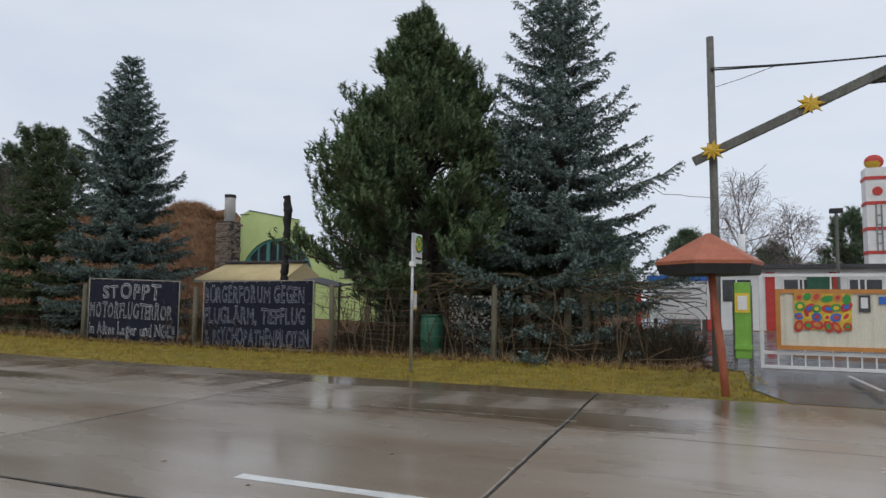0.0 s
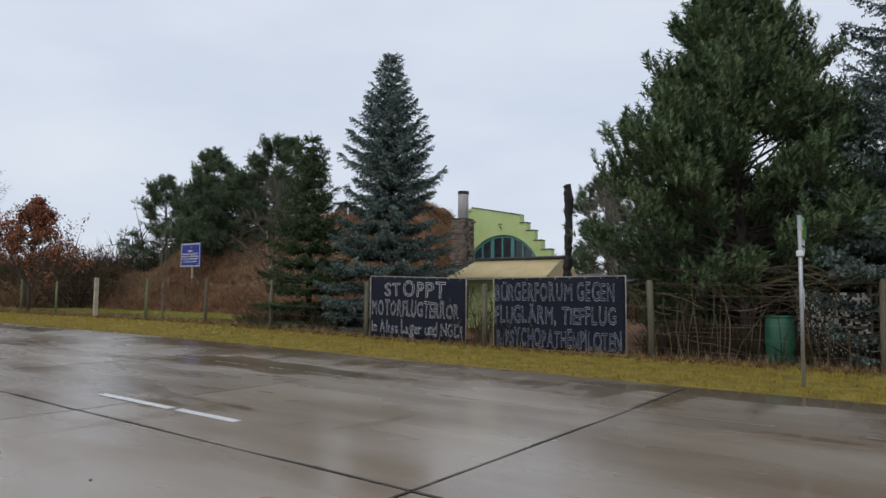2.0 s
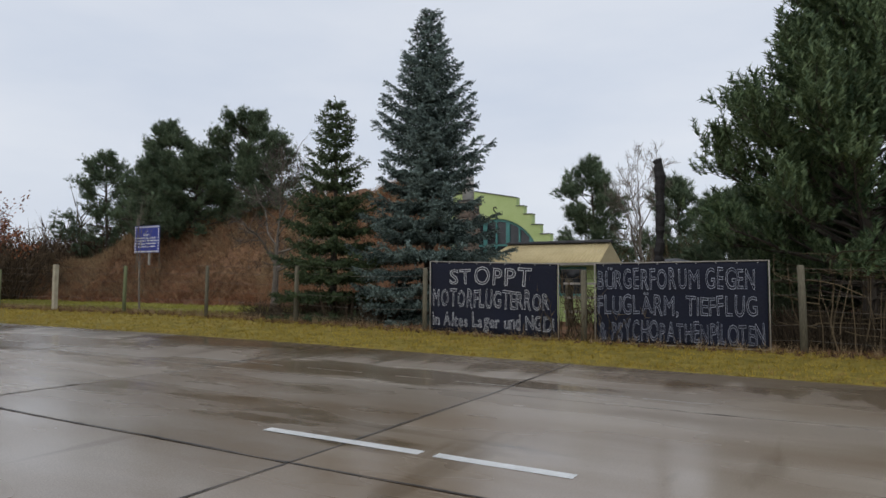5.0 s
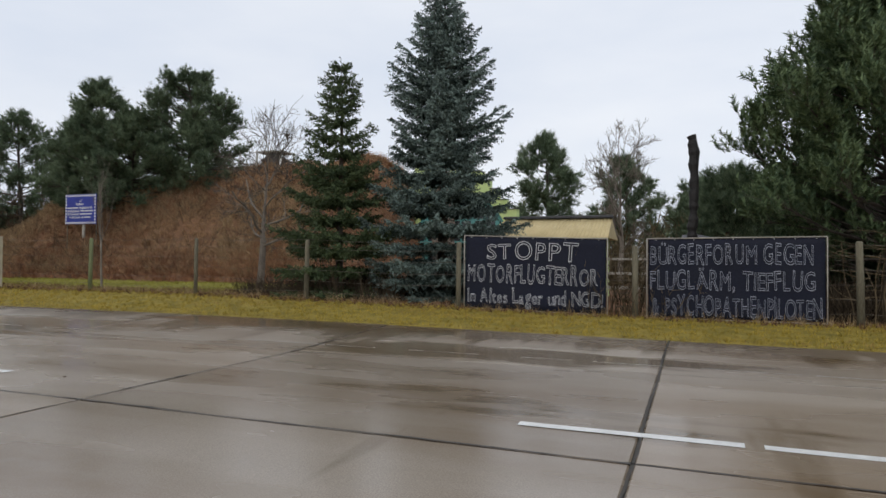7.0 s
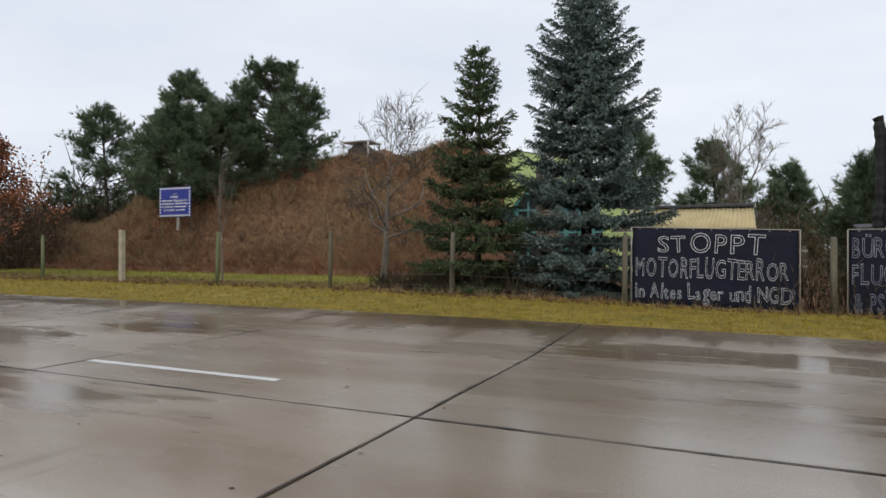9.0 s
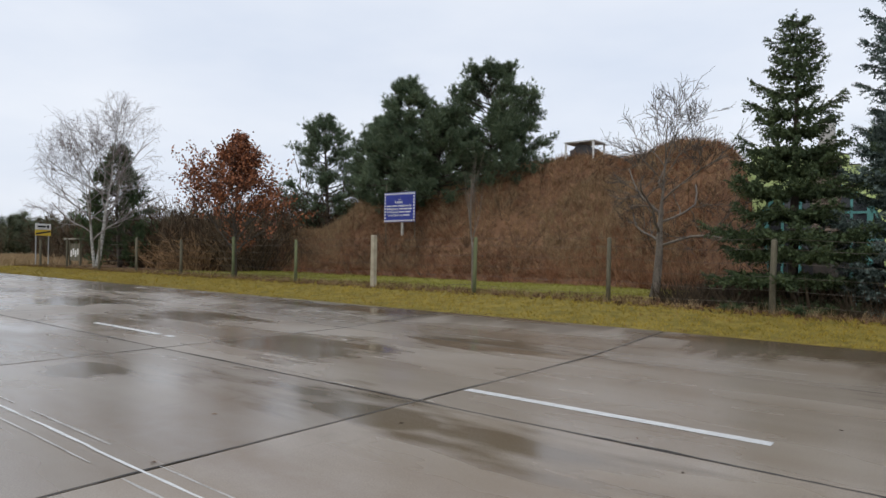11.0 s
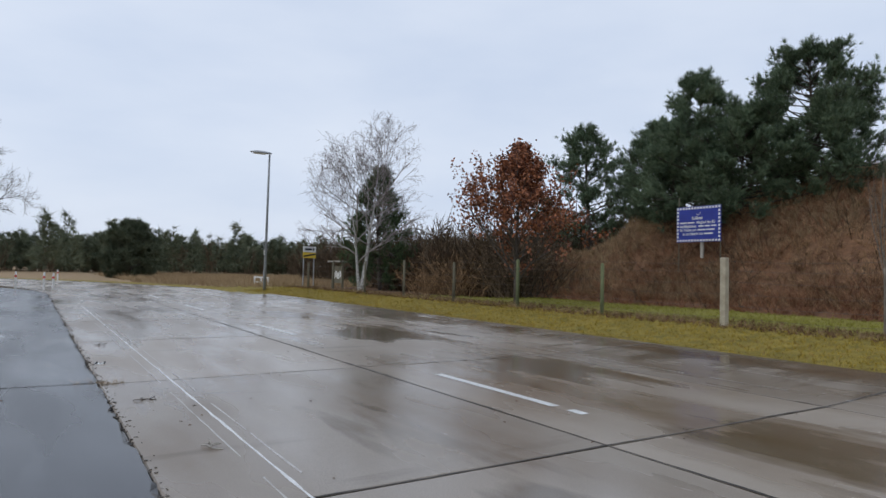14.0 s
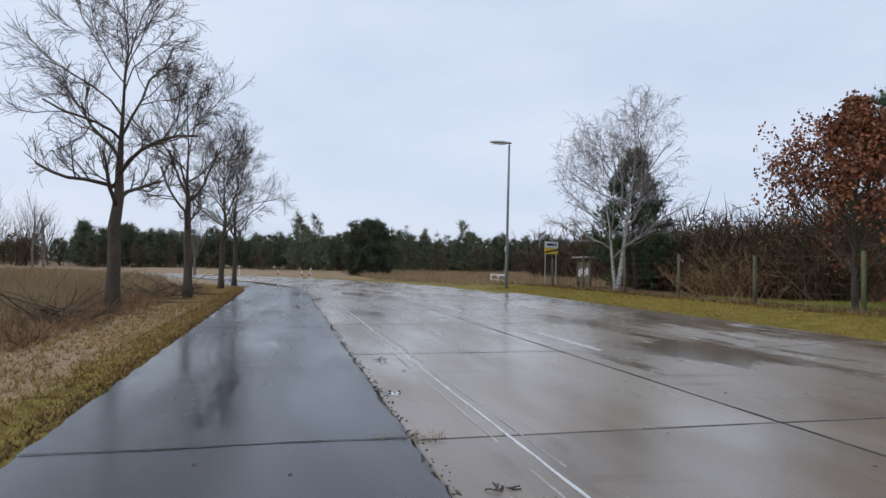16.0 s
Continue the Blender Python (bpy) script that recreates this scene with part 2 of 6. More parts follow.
HEDGE_WOOD = mat("hedge_branches", (0.040, 0.030, 0.018), (0.165, 0.125, 0.075), 0.9, 3, 30, 0, island=0.6, spec=0.2)
GREEN_POST = mat("mossy_post", (0.08, 0.10, 0.045), (0.20, 0.22, 0.11), 0.85, 4, 60, 0.4, stretch=(1, 1, 0.2))
CONC_POST = mat("concrete_post", (0.27, 0.235, 0.165), (0.50, 0.445, 0.335), 0.85, 5, 50, 0.3)
WIRE = mat("rusty_wire", (0.06, 0.05, 0.04), (0.18, 0.15, 0.12), 0.6, 5, 40, 0)
TARP = mat("black_tarpaulin", (0.0045, 0.006, 0.015), (0.011, 0.0135, 0.029), 0.7, 2.0, 30, 0.25, rough2=0.85, spec=0.3)
PALE_WOOD = mat("pale_batten", (0.22, 0.20, 0.165), (0.44, 0.41, 0.36), 0.7, 5, 60, 0.2)
CHALK = mat("white_brush_paint", (0.30, 0.31, 0.34), (0.72, 0.73, 0.75), 0.8, 8, 70, 0)
CHALK_DIM = mat("washed_out_paint", (0.060, 0.072, 0.11), (0.40, 0.42, 0.49), 0.8, 7, 60, 0)
STEEL = mat("galvanised_steel", (0.32, 0.33, 0.34), (0.50, 0.51, 0.52), 0.45, 4, 40, 0.05, metal=0.7)
DARK_STEEL = mat("lamp_mast", (0.16, 0.17, 0.17), (0.28, 0.29, 0.29), 0.5, 4, 40, 0.05, metal=0.3)
WHITE = mat("white_enamel", (0.62, 0.62, 0.60), (0.80, 0.80, 0.78), 0.45, 3, 40, 0.05)
YELLOW = mat("yellow_enamel", (0.62, 0.42, 0.03), (0.82, 0.58, 0.06), 0.45, 4, 40, 0.05)
GREEN_SIGN = mat("green_enamel", (0.02, 0.16, 0.06), (0.04, 0.24, 0.09), 0.45, 4, 40, 0.05)
BLUE = mat("blue_board", (0.012, 0.024, 0.22), (0.022, 0.042, 0.32), 0.5, 3, 40, 0.05)
BLACK = mat("black_paint", (0.008, 0.008, 0.009), (0.025, 0.025, 0.026), 0.6, 4, 40, 0.1)
CHAR = mat("charred_wood", (0.005, 0.0045, 0.0045), (0.022, 0.019, 0.018), 0.75, 6, 30, 0.9)
LIME = mat("lime_render", (0.42, 0.55, 0.20), (0.58, 0.70, 0.32), 0.85, 1.2, 30, 0.2)
TEAL = mat("teal_frame", (0.05, 0.20, 0.19), (0.11, 0.32, 0.30), 0.55, 4, 40, 0.1)
GLASS = mat("dark_glass", (0.02, 0.025, 0.03), (0.05, 0.055, 0.06), 0.06, 1, 3, 0)
STONE = mat("rubble_stone", (0.065, 0.050, 0.040), (0.21, 0.165, 0.13), 0.85, 4, 30, 0.5, objvar=0.5, island=0.5)
ROOF_YELLOW = mat("cream_corrugated", (0.50, 0.39, 0.19), (0.70, 0.58, 0.32), 0.6, 1.5, 25, 0.1)
DARK_ROOF = mat("dark_roofing", (0.035, 0.035, 0.04), (0.08, 0.08, 0.085), 0.7, 3, 30, 0.2)
ORANGE_ROOF = mat("terracotta_paint", (0.30, 0.085, 0.045), (0.46, 0.155, 0.085), 0.65, 4, 40, 0.2)
RED_POST = mat("red_brown_paint", (0.28, 0.07, 0.035), (0.42, 0.13, 0.07), 0.65, 5, 40, 0.2)
GREEN_PAINT = mat("fresh_green_paint", (0.12, 0.30, 0.03), (0.22, 0.46, 0.07), 0.6, 4, 40, 0.2)
OLD_BEAM = mat("old_grey_timber", (0.07, 0.07, 0.062), (0.19, 0.19, 0.17), 0.85, 3, 50, 0.5, stretch=(1, 1, 0.2))
STAR_YELLOW = mat("ochre_flower_paint", (0.48, 0.29, 0.02), (0.70, 0.46, 0.05), 0.6, 5, 40, 0.1)
ORANGE_FRAME = mat("orange_wood", (0.42, 0.16, 0.03), (0.62, 0.28, 0.07), 0.6, 4, 50, 0.2)
CREAM = mat("cream_sheet", (0.58, 0.54, 0.42), (0.74, 0.70, 0.58), 0.55, 2, 40, 0.1)
RED = mat("red_paint", (0.40, 0.025, 0.02), (0.58, 0.06, 0.045), 0.55, 4, 40, 0.1)
BLUE_PAINT = mat("blue_paint", (0.02, 0.10, 0.40), (0.04, 0.18, 0.55), 0.55, 4, 40, 0.1)
PAINT_GREEN = mat("leaf_green_paint", (0.03, 0.22, 0.04), (0.06, 0.34, 0.08), 0.55, 4, 40, 0.1)
GREEN_SHEET = mat("green_drum", (0.01, 0.07, 0.04), (0.03, 0.13, 0.075), 0.55, 4, 40, 0.1)
RUST = mat("rusty_sheet", (0.12, 0.055, 0.035), (0.28, 0.14, 0.09), 0.8, 3, 30, 0.3)
DIRT = mat("crumbled_edge", (0.05, 0.043, 0.034), (0.15, 0.125, 0.10), 0.85, 8, 40, 0.6)


# ---------------------------------------------------------------- mesh helpers
class Geo:
    """Gathers vertices and faces of one mesh."""

    def __init__(self):
        self.v, self.f, self.n, self.rods = [], [], 0, {}

    def add(self, verts, faces):
        verts = np.asarray(verts, float).reshape(-1, 3)
        self.v.append(verts)
        self.f.extend((np.asarray(faces) + self.n).tolist() if not isinstance(faces, list) else [[i + self.n for i in q] for q in faces])
        self.n += len(verts)

    def box(self, lo, hi, rot=None, at=(0, 0, 0)):
        (a, b, c), (d, e, f) = lo, hi
        v = np.array([(x, y, z) for x in (a, d) for y in (b, e) for z in (c, f)])
        if rot is not None:
            v = v @ np.array(rot).T
        self.add(v + np.array(at), [[0, 1, 3, 2], [4, 6, 7, 5], [0, 4, 5, 1], [2, 3, 7, 6], [0, 2, 6, 4], [1, 5, 7, 3]])

    def flush(self):
        """Builds the open tubes that were put aside, all of one kind at once."""
        for (m, n), rods in self.rods.items():
            P, R = np.array([p for p, _ in rods]), np.array([r for _, r in rods])
            d = np.gradient(P, axis=1)
            d /= np.linalg.norm(d, axis=2, keepdims=True) + 1e-12
            up = np.where(np.abs(d.mean(1, keepdims=True)[..., 2:]) > 0.7, np.array([1.0, 0, 0]), np.array([0, 0, 1.0]))
            s = np.cross(d, np.broadcast_to(up, d.shape))
            s /= np.linalg.norm(s, axis=2, keepdims=True) + 1e-12
            u = np.cross(s, d)
            a = np.arange(n) * 2 * np.pi / n
            ring = P[:, :, None] + R[:, :, None, None] * (np.cos(a)[:, None] * s[:, :, None] + np.sin(a)[:, None] * u[:, :, None])
            i = np.arange(m - 1)[:, None] * n + np.arange(n)[None]
            j = np.arange(m - 1)[:, None] * n + (np.arange(n)[None] + 1) % n
            q = np.stack([i, j, j + n, i + n], -1).reshape(-1, 4)
            f = (q[None] + (np.arange(len(rods)) * m * n)[:, None, None]).reshape(-1, 4) + self.n
            self.v.append(ring.reshape(-1, 3))
            self.f.extend(f.tolist())
            self.n += len(rods) * m * n
        self.rods = {}

    def tube(self, pts, rad, n=6, cap=True):
        if not cap:
            m = len(pts)
            self.rods.setdefault((m, n), []).append((np.asarray(pts, float), np.broadcast_to(np.asarray(rad, float), (m,))))
            return
        pts = np.asarray(pts, float)
        rad = np.broadcast_to(np.asarray(rad, float), (len(pts),))
        d = np.gradient(pts, axis=0)
        d /= np.linalg.norm(d, axis=1)[:, None] + 1e-12
        mean = d.mean(0)
        up = np.array([1.0, 0, 0]) if abs(mean[2]) > 0.7 * np.linalg.norm(mean) else np.array([0, 0, 1.0])
        s = np.cross(d, up)
        s /= np.linalg.norm(s, axis=1)[:, None] + 1e-12
        u = np.cross(s, d)
        a = np.arange(n) * 2 * np.pi / n
        ring = pts[:, None] + rad[:, None, None] * (np.cos(a)[None, :, None] * s[:, None] + np.sin(a)[None, :, None] * u[:, None])
        m = len(pts)
        i = np.arange(m - 1)[:, None] * n + np.arange(n)[None]
        j = np.arange(m - 1)[:, None] * n + (np.arange(n)[None] + 1) % n
        q = np.stack([i, j, j + n, i + n], -1).reshape(-1, 4).tolist()
        if cap:
            q += [list(range(n))[::-1], list(range((m - 1) * n, m * n))]
        self.add(ring, q)

    def mesh(self, name, material, smooth=False):
        self.flush()
        me = bpy.data.meshes.new(name)
        me.from_pydata(np.concatenate(self.v).tolist() if self.v else [], [], self.f)
        me.materials.append(material)
        if smooth:
            me.shade_smooth()
        return me


def part(name, g, material, parent=None, label="", smooth=False, bevel=0.0):
    ob = new(name, g.mesh(name, material, smooth) if isinstance(g, Geo) else g)
    if bevel:
        bm = bmesh.new()
        bm.from_mesh(ob.data)
        bmesh.ops.bevel(bm, geom=bm.edges[:], offset=bevel, segments=1, affect="EDGES")
        bm.to_mesh(ob.data)
        bm.free()
    if parent is not None:
        ob.parent = parent
    return tagged(ob, label) if label else ob


def thing(name, at, label, category, group="", kind="", rz=0):
    e = new(name)
    e.empty_display_size = 0.2
    e.matrix_world = pose(*at, 0, 0, rz)
    return tagged(e, label, category, group, kind)


def boxes(*spans):
    g = Geo()
    for lo, hi in spans:
        g.box(lo, hi)
    return g


def scatter(proto, faces, place, direction, size, radius, rng):
    """Copies of a small shape that lies along +x, joined: at place, along direction, scaled."""
    n = len(place)
    d = direction / (np.linalg.norm(direction, axis=1)[:, None] + 1e-9)
    r = rng.normal(size=(n, 3))
    s = np.cross(d, r)
    s /= np.linalg.norm(s, axis=1)[:, None] + 1e-9
    u = np.cross(d, s)
    size, radius = np.broadcast_to(size, (n,)), np.broadcast_to(radius, (n,))
    v = place[:, None] + proto[None, :, :1] * size[:, None, None] * d[:, None] + radius[:, None, None] * (proto[None, :, 1:2] * s[:, None] + proto[None, :, 2:] * u[:, None])
    f = faces[None] + (np.arange(n) * len(proto))[:, None, None]
    return v.reshape(-1, 3), f.reshape(-1, faces.shape[1])


def quick(name, v, f, material):
    """A mesh from arrays of vertices and triangles."""
    me = bpy.data.meshes.new(name)
    me.vertices.add(len(v))
    me.vertices.foreach_set("co", v.astype(np.float32).ravel())
    k = f.shape[1]
    me.loops.add(f.size)
    me.loops.foreach_set("vertex_index", f.astype(np.int32).ravel())
    me.polygons.add(len(f))
    me.polygons.foreach_set("loop_start", np.arange(0, f.size, k, dtype=np.int32))
    me.polygons.foreach_set("loop_total", np.full(len(f), k, dtype=np.int32))
    me.update(calc_edges=True)
    me.materials.append(material)
    return me


def needle_shoot(count, lean, width, seed):
    """Needles round a shoot of unit length along +x."""
    rng = np.random.default_rng(seed)
    v, f = [], []
    for i in range(count):
        s, a = i / count, rng.uniform(0, 6.283)
        c, e = np.cos(a), np.sin(a)
        tip = (s + lean, c, e)
        w = np.array((0.0, -e, c)) * width
        v += [np.array((s, 0, 0)) - w, np.array((s, 0, 0)) + w + np.array((0.10, 0, 0)), tip]
        f.append((3 * i, 3 * i + 1, 3 * i + 2))
    return np.array(v, float), np.array(f)


def tuft_shape(count, spread, width, seed):
    """Blades that fan out from one root, along +x."""
    rng = np.random.default_rng(seed)
    v, f = [], []
    for i in range(count):
        a, k = rng.uniform(0, 6.283), rng.uniform(0.15, 1) * spread
        tip = np.array((rng.uniform(0.6, 1.0), k * np.cos(a), k * np.sin(a)))
        root = np.array((0, 0.25 * k * np.cos(a + 1), 0.25 * k * np.sin(a + 1)))
        w = np.array((0, -np.sin(a + 0.7), np.cos(a + 0.7))) * width
        v += [root - w, root + w, tip]
        f.append((3 * i, 3 * i + 1, 3 * i + 2))
    return np.array(v, float), np.array(f)


# ---------------------------------------------------------------- lie of the land
def ramp(v, a, b):
    t = np.clip((v - a) / (b - a), 0, 1)
    return t * t * (3 - 2 * t)


def kerb_height(x):
    return 0.02 + 0.09 * ramp(-x, 3, 18)


def fence_height(x):
    return 0.12 + 0.22 * ramp(-x, 6, 24)


def land(x, y):
    """Height of the ground."""
    x, y = np.asarray(x, float), np.asarray(y, float)
    far = ramp(-x, 55, 75)
    ke, fe = kerb_height(x) * (1 - far) - 0.02 * far, fence_height(x) * (1 - 0.8 * far)
    z = ke * np.clip((y - 8.38) / 3.0, 0, 1) + (fe - ke) * ramp(y, 11.4, 14.6)
    front = np.clip((y - 21.2) / 8.5, 0, 1)
    front = front * 0.65 + 0.35 * front * front * (3 - 2 * front)
    left = ramp(x, -50.5, -39.5) * (0.75 + 0.25 * ramp(x, -41, -33))
    right = np.where(y < 31.6, ramp(-x, 21.5, 22.8), ramp(-x, 22, 31))
    back = 1 - ramp(y, 39, 50)
    m = np.minimum(np.minimum(front, left), right) * 5.9 + 2.2 * ramp(y, 31, 43) * left * right
    wave = 0.16 * np.sin(x * 1.3 + y * 0.7) + 0.12 * np.sin(x * 0.61 - y * 1.7) + 0.08 * np.sin(3.1 * x + 1.0) * np.sin(2.7 * y)
    z = z + m * back * (1 + 0.04 * np.sin(x * 0.9 + y)) + wave * np.clip(m, 0, 1)
    z = z + 0.05 * np.sin(x * 0.8) * np.sin(y * 0.9) * ramp(y, 15, 17) + 0.12 * np.sin(x * 0.31) * np.sin(y * 0.27) * ramp(-y, 5, 12)
    return z + 0.10 * ramp(-y, 2.4, 5) - 0.02 * ramp(y, -1.6, -1.2) * (y < 3)


ROAD_ROWS = (1.22, 4.76, 8.38, 11.4)
BEND_X, BEND_Y = -55.0, -43.6


def along(s, off):
    """A point s metres along the road, which bends away past the straight; off: its y where the road is straight."""
    if s < 55:
        return -s, off
    r = off - BEND_Y
    a = (s - 55) / 49.5
    return BEND_X - r * math.sin(a), BEND_Y + r * math.cos(a)


# ---------------------------------------------------------------- ground sheet
def spaced(*spans):
    out = []
    for a, b, step in spans:
        out += list(np.arange(a, b - 1e-6, step))
    return np.array(out + [spans[-1][1]])


gx = spaced((-1500, -300, 200), (-300, -120, 20), (-120, -62, 2.0), (-62, 8, 0.5), (8, 40, 2), (40, 120, 10), (120, 1500, 230))
gy = spaced((-1500, -200, 200), (-200, -40, 16), (-40, -10, 2), (-10, -1, 0.45), (-1, 11, 1.0), (11, 32, 0.42), (32, 76, 1.4), (76, 200, 12), (200, 1500, 260))
GX, GY = np.meshgrid(gx, gy, indexing="ij")


def road_mask(x, y):
    """1 under the carriageway and the cycle path."""
    r = np.hypot(x - BEND_X, y - BEND_Y)
    a = np.arctan2(-(x - BEND_X), y - BEND_Y)
    straight = (x > BEND_X) & (y > -1.5) & (y < 11.25)
    bend = (x <= BEND_X) & (a < 2.2) & (r > -1.4 - BEND_Y) & (r < 11.2 - BEND_Y)
    return (straight | bend).astype(float)


GZ = land(GX, GY) - 0.16 * road_mask(GX, GY)
nx, ny = GX.shape
idx = np.arange(nx * ny).reshape(nx, ny)
ground_faces = np.stack([idx[:-1, :-1], idx[1:, :-1], idx[1:, 1:], idx[:-1, 1:]], -1).reshape(-1, 4)


def ground_material():
    """Verge grass, green lawn, dry field grass, brown bank and leaf litter, laid out by a cover map on the sheet."""
    m = bpy.data.materials.new("ground_cover")
    m.use_nodes = True
    n, l = m.node_tree.nodes, m.node_tree.links
    p = n["Principled BSDF"]
    p.inputs["Roughness"].default_value = 0.9
    p.inputs["Specular IOR Level"].default_value = 0.2
    geo = n.new("ShaderNodeNewGeometry")
    cover = n.new("ShaderNodeVertexColor")
    cover.layer_name = "cover"
    sep = n.new("ShaderNodeSeparateColor")
    l.new(cover.outputs[0], sep.inputs[0])

    def tex(scale, detail=6):
        t = n.new("ShaderNodeTexNoise")
        t.inputs["Scale"].default_value, t.inputs["Detail"].default_value = scale, detail
        l.new(geo.outputs["Position"], t.inputs["Vector"])
        return t.outputs["Fac"]

    wide, mid, fine = tex(0.5), tex(3.0), tex(35.0)
    both = n.new("ShaderNodeMix")
    both.inputs[0].default_value = 0.45
    l.new(mid, both.inputs[2])
    l.new(fine, both.inputs[3])

    def shade(low, high):
        r = n.new("ShaderNodeValToRGB")
        r.color_ramp.elements[0].position, r.color_ramp.elements[0].color = 0.36, (*low, 1)
        r.color_ramp.elements[1].position, r.color_ramp.elements[1].color = 0.64, (*high, 1)
        l.new(both.outputs[0], r.inputs[0])
        return r.outputs[0]

    def blend(weight, a, b):
        # the border of two covers frays with the noise
        e = n.new("ShaderNodeMath")
        e.operation = "ADD"
        l.new(weight, e.inputs[0])
        l.new(wide, e.inputs[1])
        r = n.new("ShaderNodeMapRange")
        r.inputs[1].default_value, r.inputs[2].default_value = 0.85, 1.15
        l.new(e.outputs[0], r.inputs[0])
        x = n.new("ShaderNodeMix")
        x.data_type = "RGBA"
        l.new(r.outputs[0], x.inputs[0])
        l.new(a, x.inputs[6])
        l.new(b, x.inputs[7])
        return x.outputs[2]

    col = shade((0.12, 0.098, 0.018), (0.31, 0.235, 0.050))
    col = blend(sep.outputs[0], col, shade((0.13, 0.125, 0.024), (0.29, 0.26, 0.06)))
    col = blend(sep.outputs[1], col, shade((0.22, 0.15, 0.085), (0.40, 0.29, 0.17)))
    col = blend(sep.outputs[2], col, shade((0.085, 0.044, 0.027), (0.245, 0.132, 0.070)))
    l.new(col, p.inputs["Base Color"])
    bp = n.new("ShaderNodeBump")
    bp.inputs["Strength"].default_value, bp.inputs["Distance"].default_value = 0.7, 0.05
    l.new(both.outputs[0], bp.inputs["Height"])
    l.new(bp.outputs[0], p.inputs["Normal"])
    return m


ground_me = quick("ground", np.stack([GX, GY, GZ], -1).reshape(-1, 3), ground_faces, ground_material())
lawn_w = ramp(GY, 14.9, 15.8) * (1 - ramp(GY, 20.2, 21.6)) * ramp(-GX, 21, 23.5) * (1 - ramp(-GX, 43, 47))
field_w = np.maximum(ramp(-GY, 1.6, 3.2), ramp(-GX, 62, 72) * ramp(np.hypot(GX - BEND_X, GY - BEND_Y), 56.5, 59))
brown_w = np.maximum(np.maximum(ramp(GY, 20.4, 21.6), ramp(GY, 14.3, 15.2) * (1 - ramp(-GX, 20, 22.5))), ramp(GY, 15, 18) * ramp(-GX, 44, 48)) * (1 - ramp(-GX, 64, 70))
lay = ground_me.color_attributes.new("cover", "FLOAT_COLOR", "POINT")
lay.data.foreach_set("color", np.stack([lawn_w, field_w, brown_w, np.ones_like(GX)], -1).astype(np.float32).ravel())
ground_me.shade_smooth()
tagged(new("ground", ground_me), "rough ground of mossy verge, lawn and brown bank", "ground", kind="structure")


# ---------------------------------------------------------------- tree builders
def bent(p, d, length, segs, wobble, lift, rng):
    """A polyline that starts at p along d, wanders and turns up (lift > 0) or down."""
    (x, y, z), (a, b, c), step = p, d, length / segs
    pts = [(x, y, z)]
    for u, v, w in (rng.normal(size=(segs, 3)) * wobble).tolist():
        a, b, c = a + u, b + v, c + w + lift
        k = 1 / math.sqrt(a * a + b * b + c * c)
        a, b, c = a * k, b * k, c * k
        x, y, z = x + a * step, y + b * step, z + c * step
        pts.append((x, y, z))
    return np.array(pts), np.array((a, b, c))


def turned(d, angle, rng):
    """d tilted by angle in a random direction."""
    (a, b, c), (u, v, w) = d, rng.normal(size=3).tolist()
    x, y, z = b * w - c * v, c * u - a * w, a * v - b * u
    k = math.sin(angle) / (math.sqrt(x * x + y * y + z * z) + 1e-9)
    q = math.cos(angle)
    return np.array((a * q + x * k, b * q + y * k, c * q + z * k))


def twig_tree(limbs, twigs, p, d, length, radius, depth, rng, spread=0.6, lift=0.05, kids=(4, 6), shrink=0.62, droop=0.0, tips=None, wobble=0.10, start=0.35, min_r=0.0):
    segs = 5 if depth > 1 else 4
    pts, end = bent(p, d, length, segs, wobble, lift if depth > 0 else lift - droop, rng)
    rad = np.linspace(radius, radius * (0.55 if depth > 1 else 0.35), segs + 1)
    rad = np.maximum(rad, min_r * (1 if depth == 0 else 1.4))
    (limbs if depth > 1 else twigs).tube(pts, rad, 7 if depth > 2 else 5 if depth > 1 else 3, cap=depth > 2)
    if depth == 0:
        if tips is not None:
            tips.append(pts[-1])
            tips.append(pts[-2])
        return
    for k in range(rng.integers(*kids) + (depth == 1) * 1):
        f = start + (1 - start) * (k + rng.uniform(0.2, 0.9)) / kids[1]
        f = min(f, 1.0)
        i = min(int(f * segs), segs - 1)
        q = pts[i] + (pts[i + 1] - pts[i]) * (f * segs - i)
        r = (rad[0] + (rad[-1] - rad[0]) * f) * (0.52 if depth > 1 else 0.42)
        nd = turned((pts[i + 1] - pts[i]) * (segs / length), rng.uniform(0.5, 1.15) * spread, rng)
        twig_tree(limbs, twigs, q, nd, length * shrink * rng.uniform(0.75, 1.15), r, depth - 1, rng, spread, lift, kids, shrink, droop, tips, wobble, 0.2, min_r)


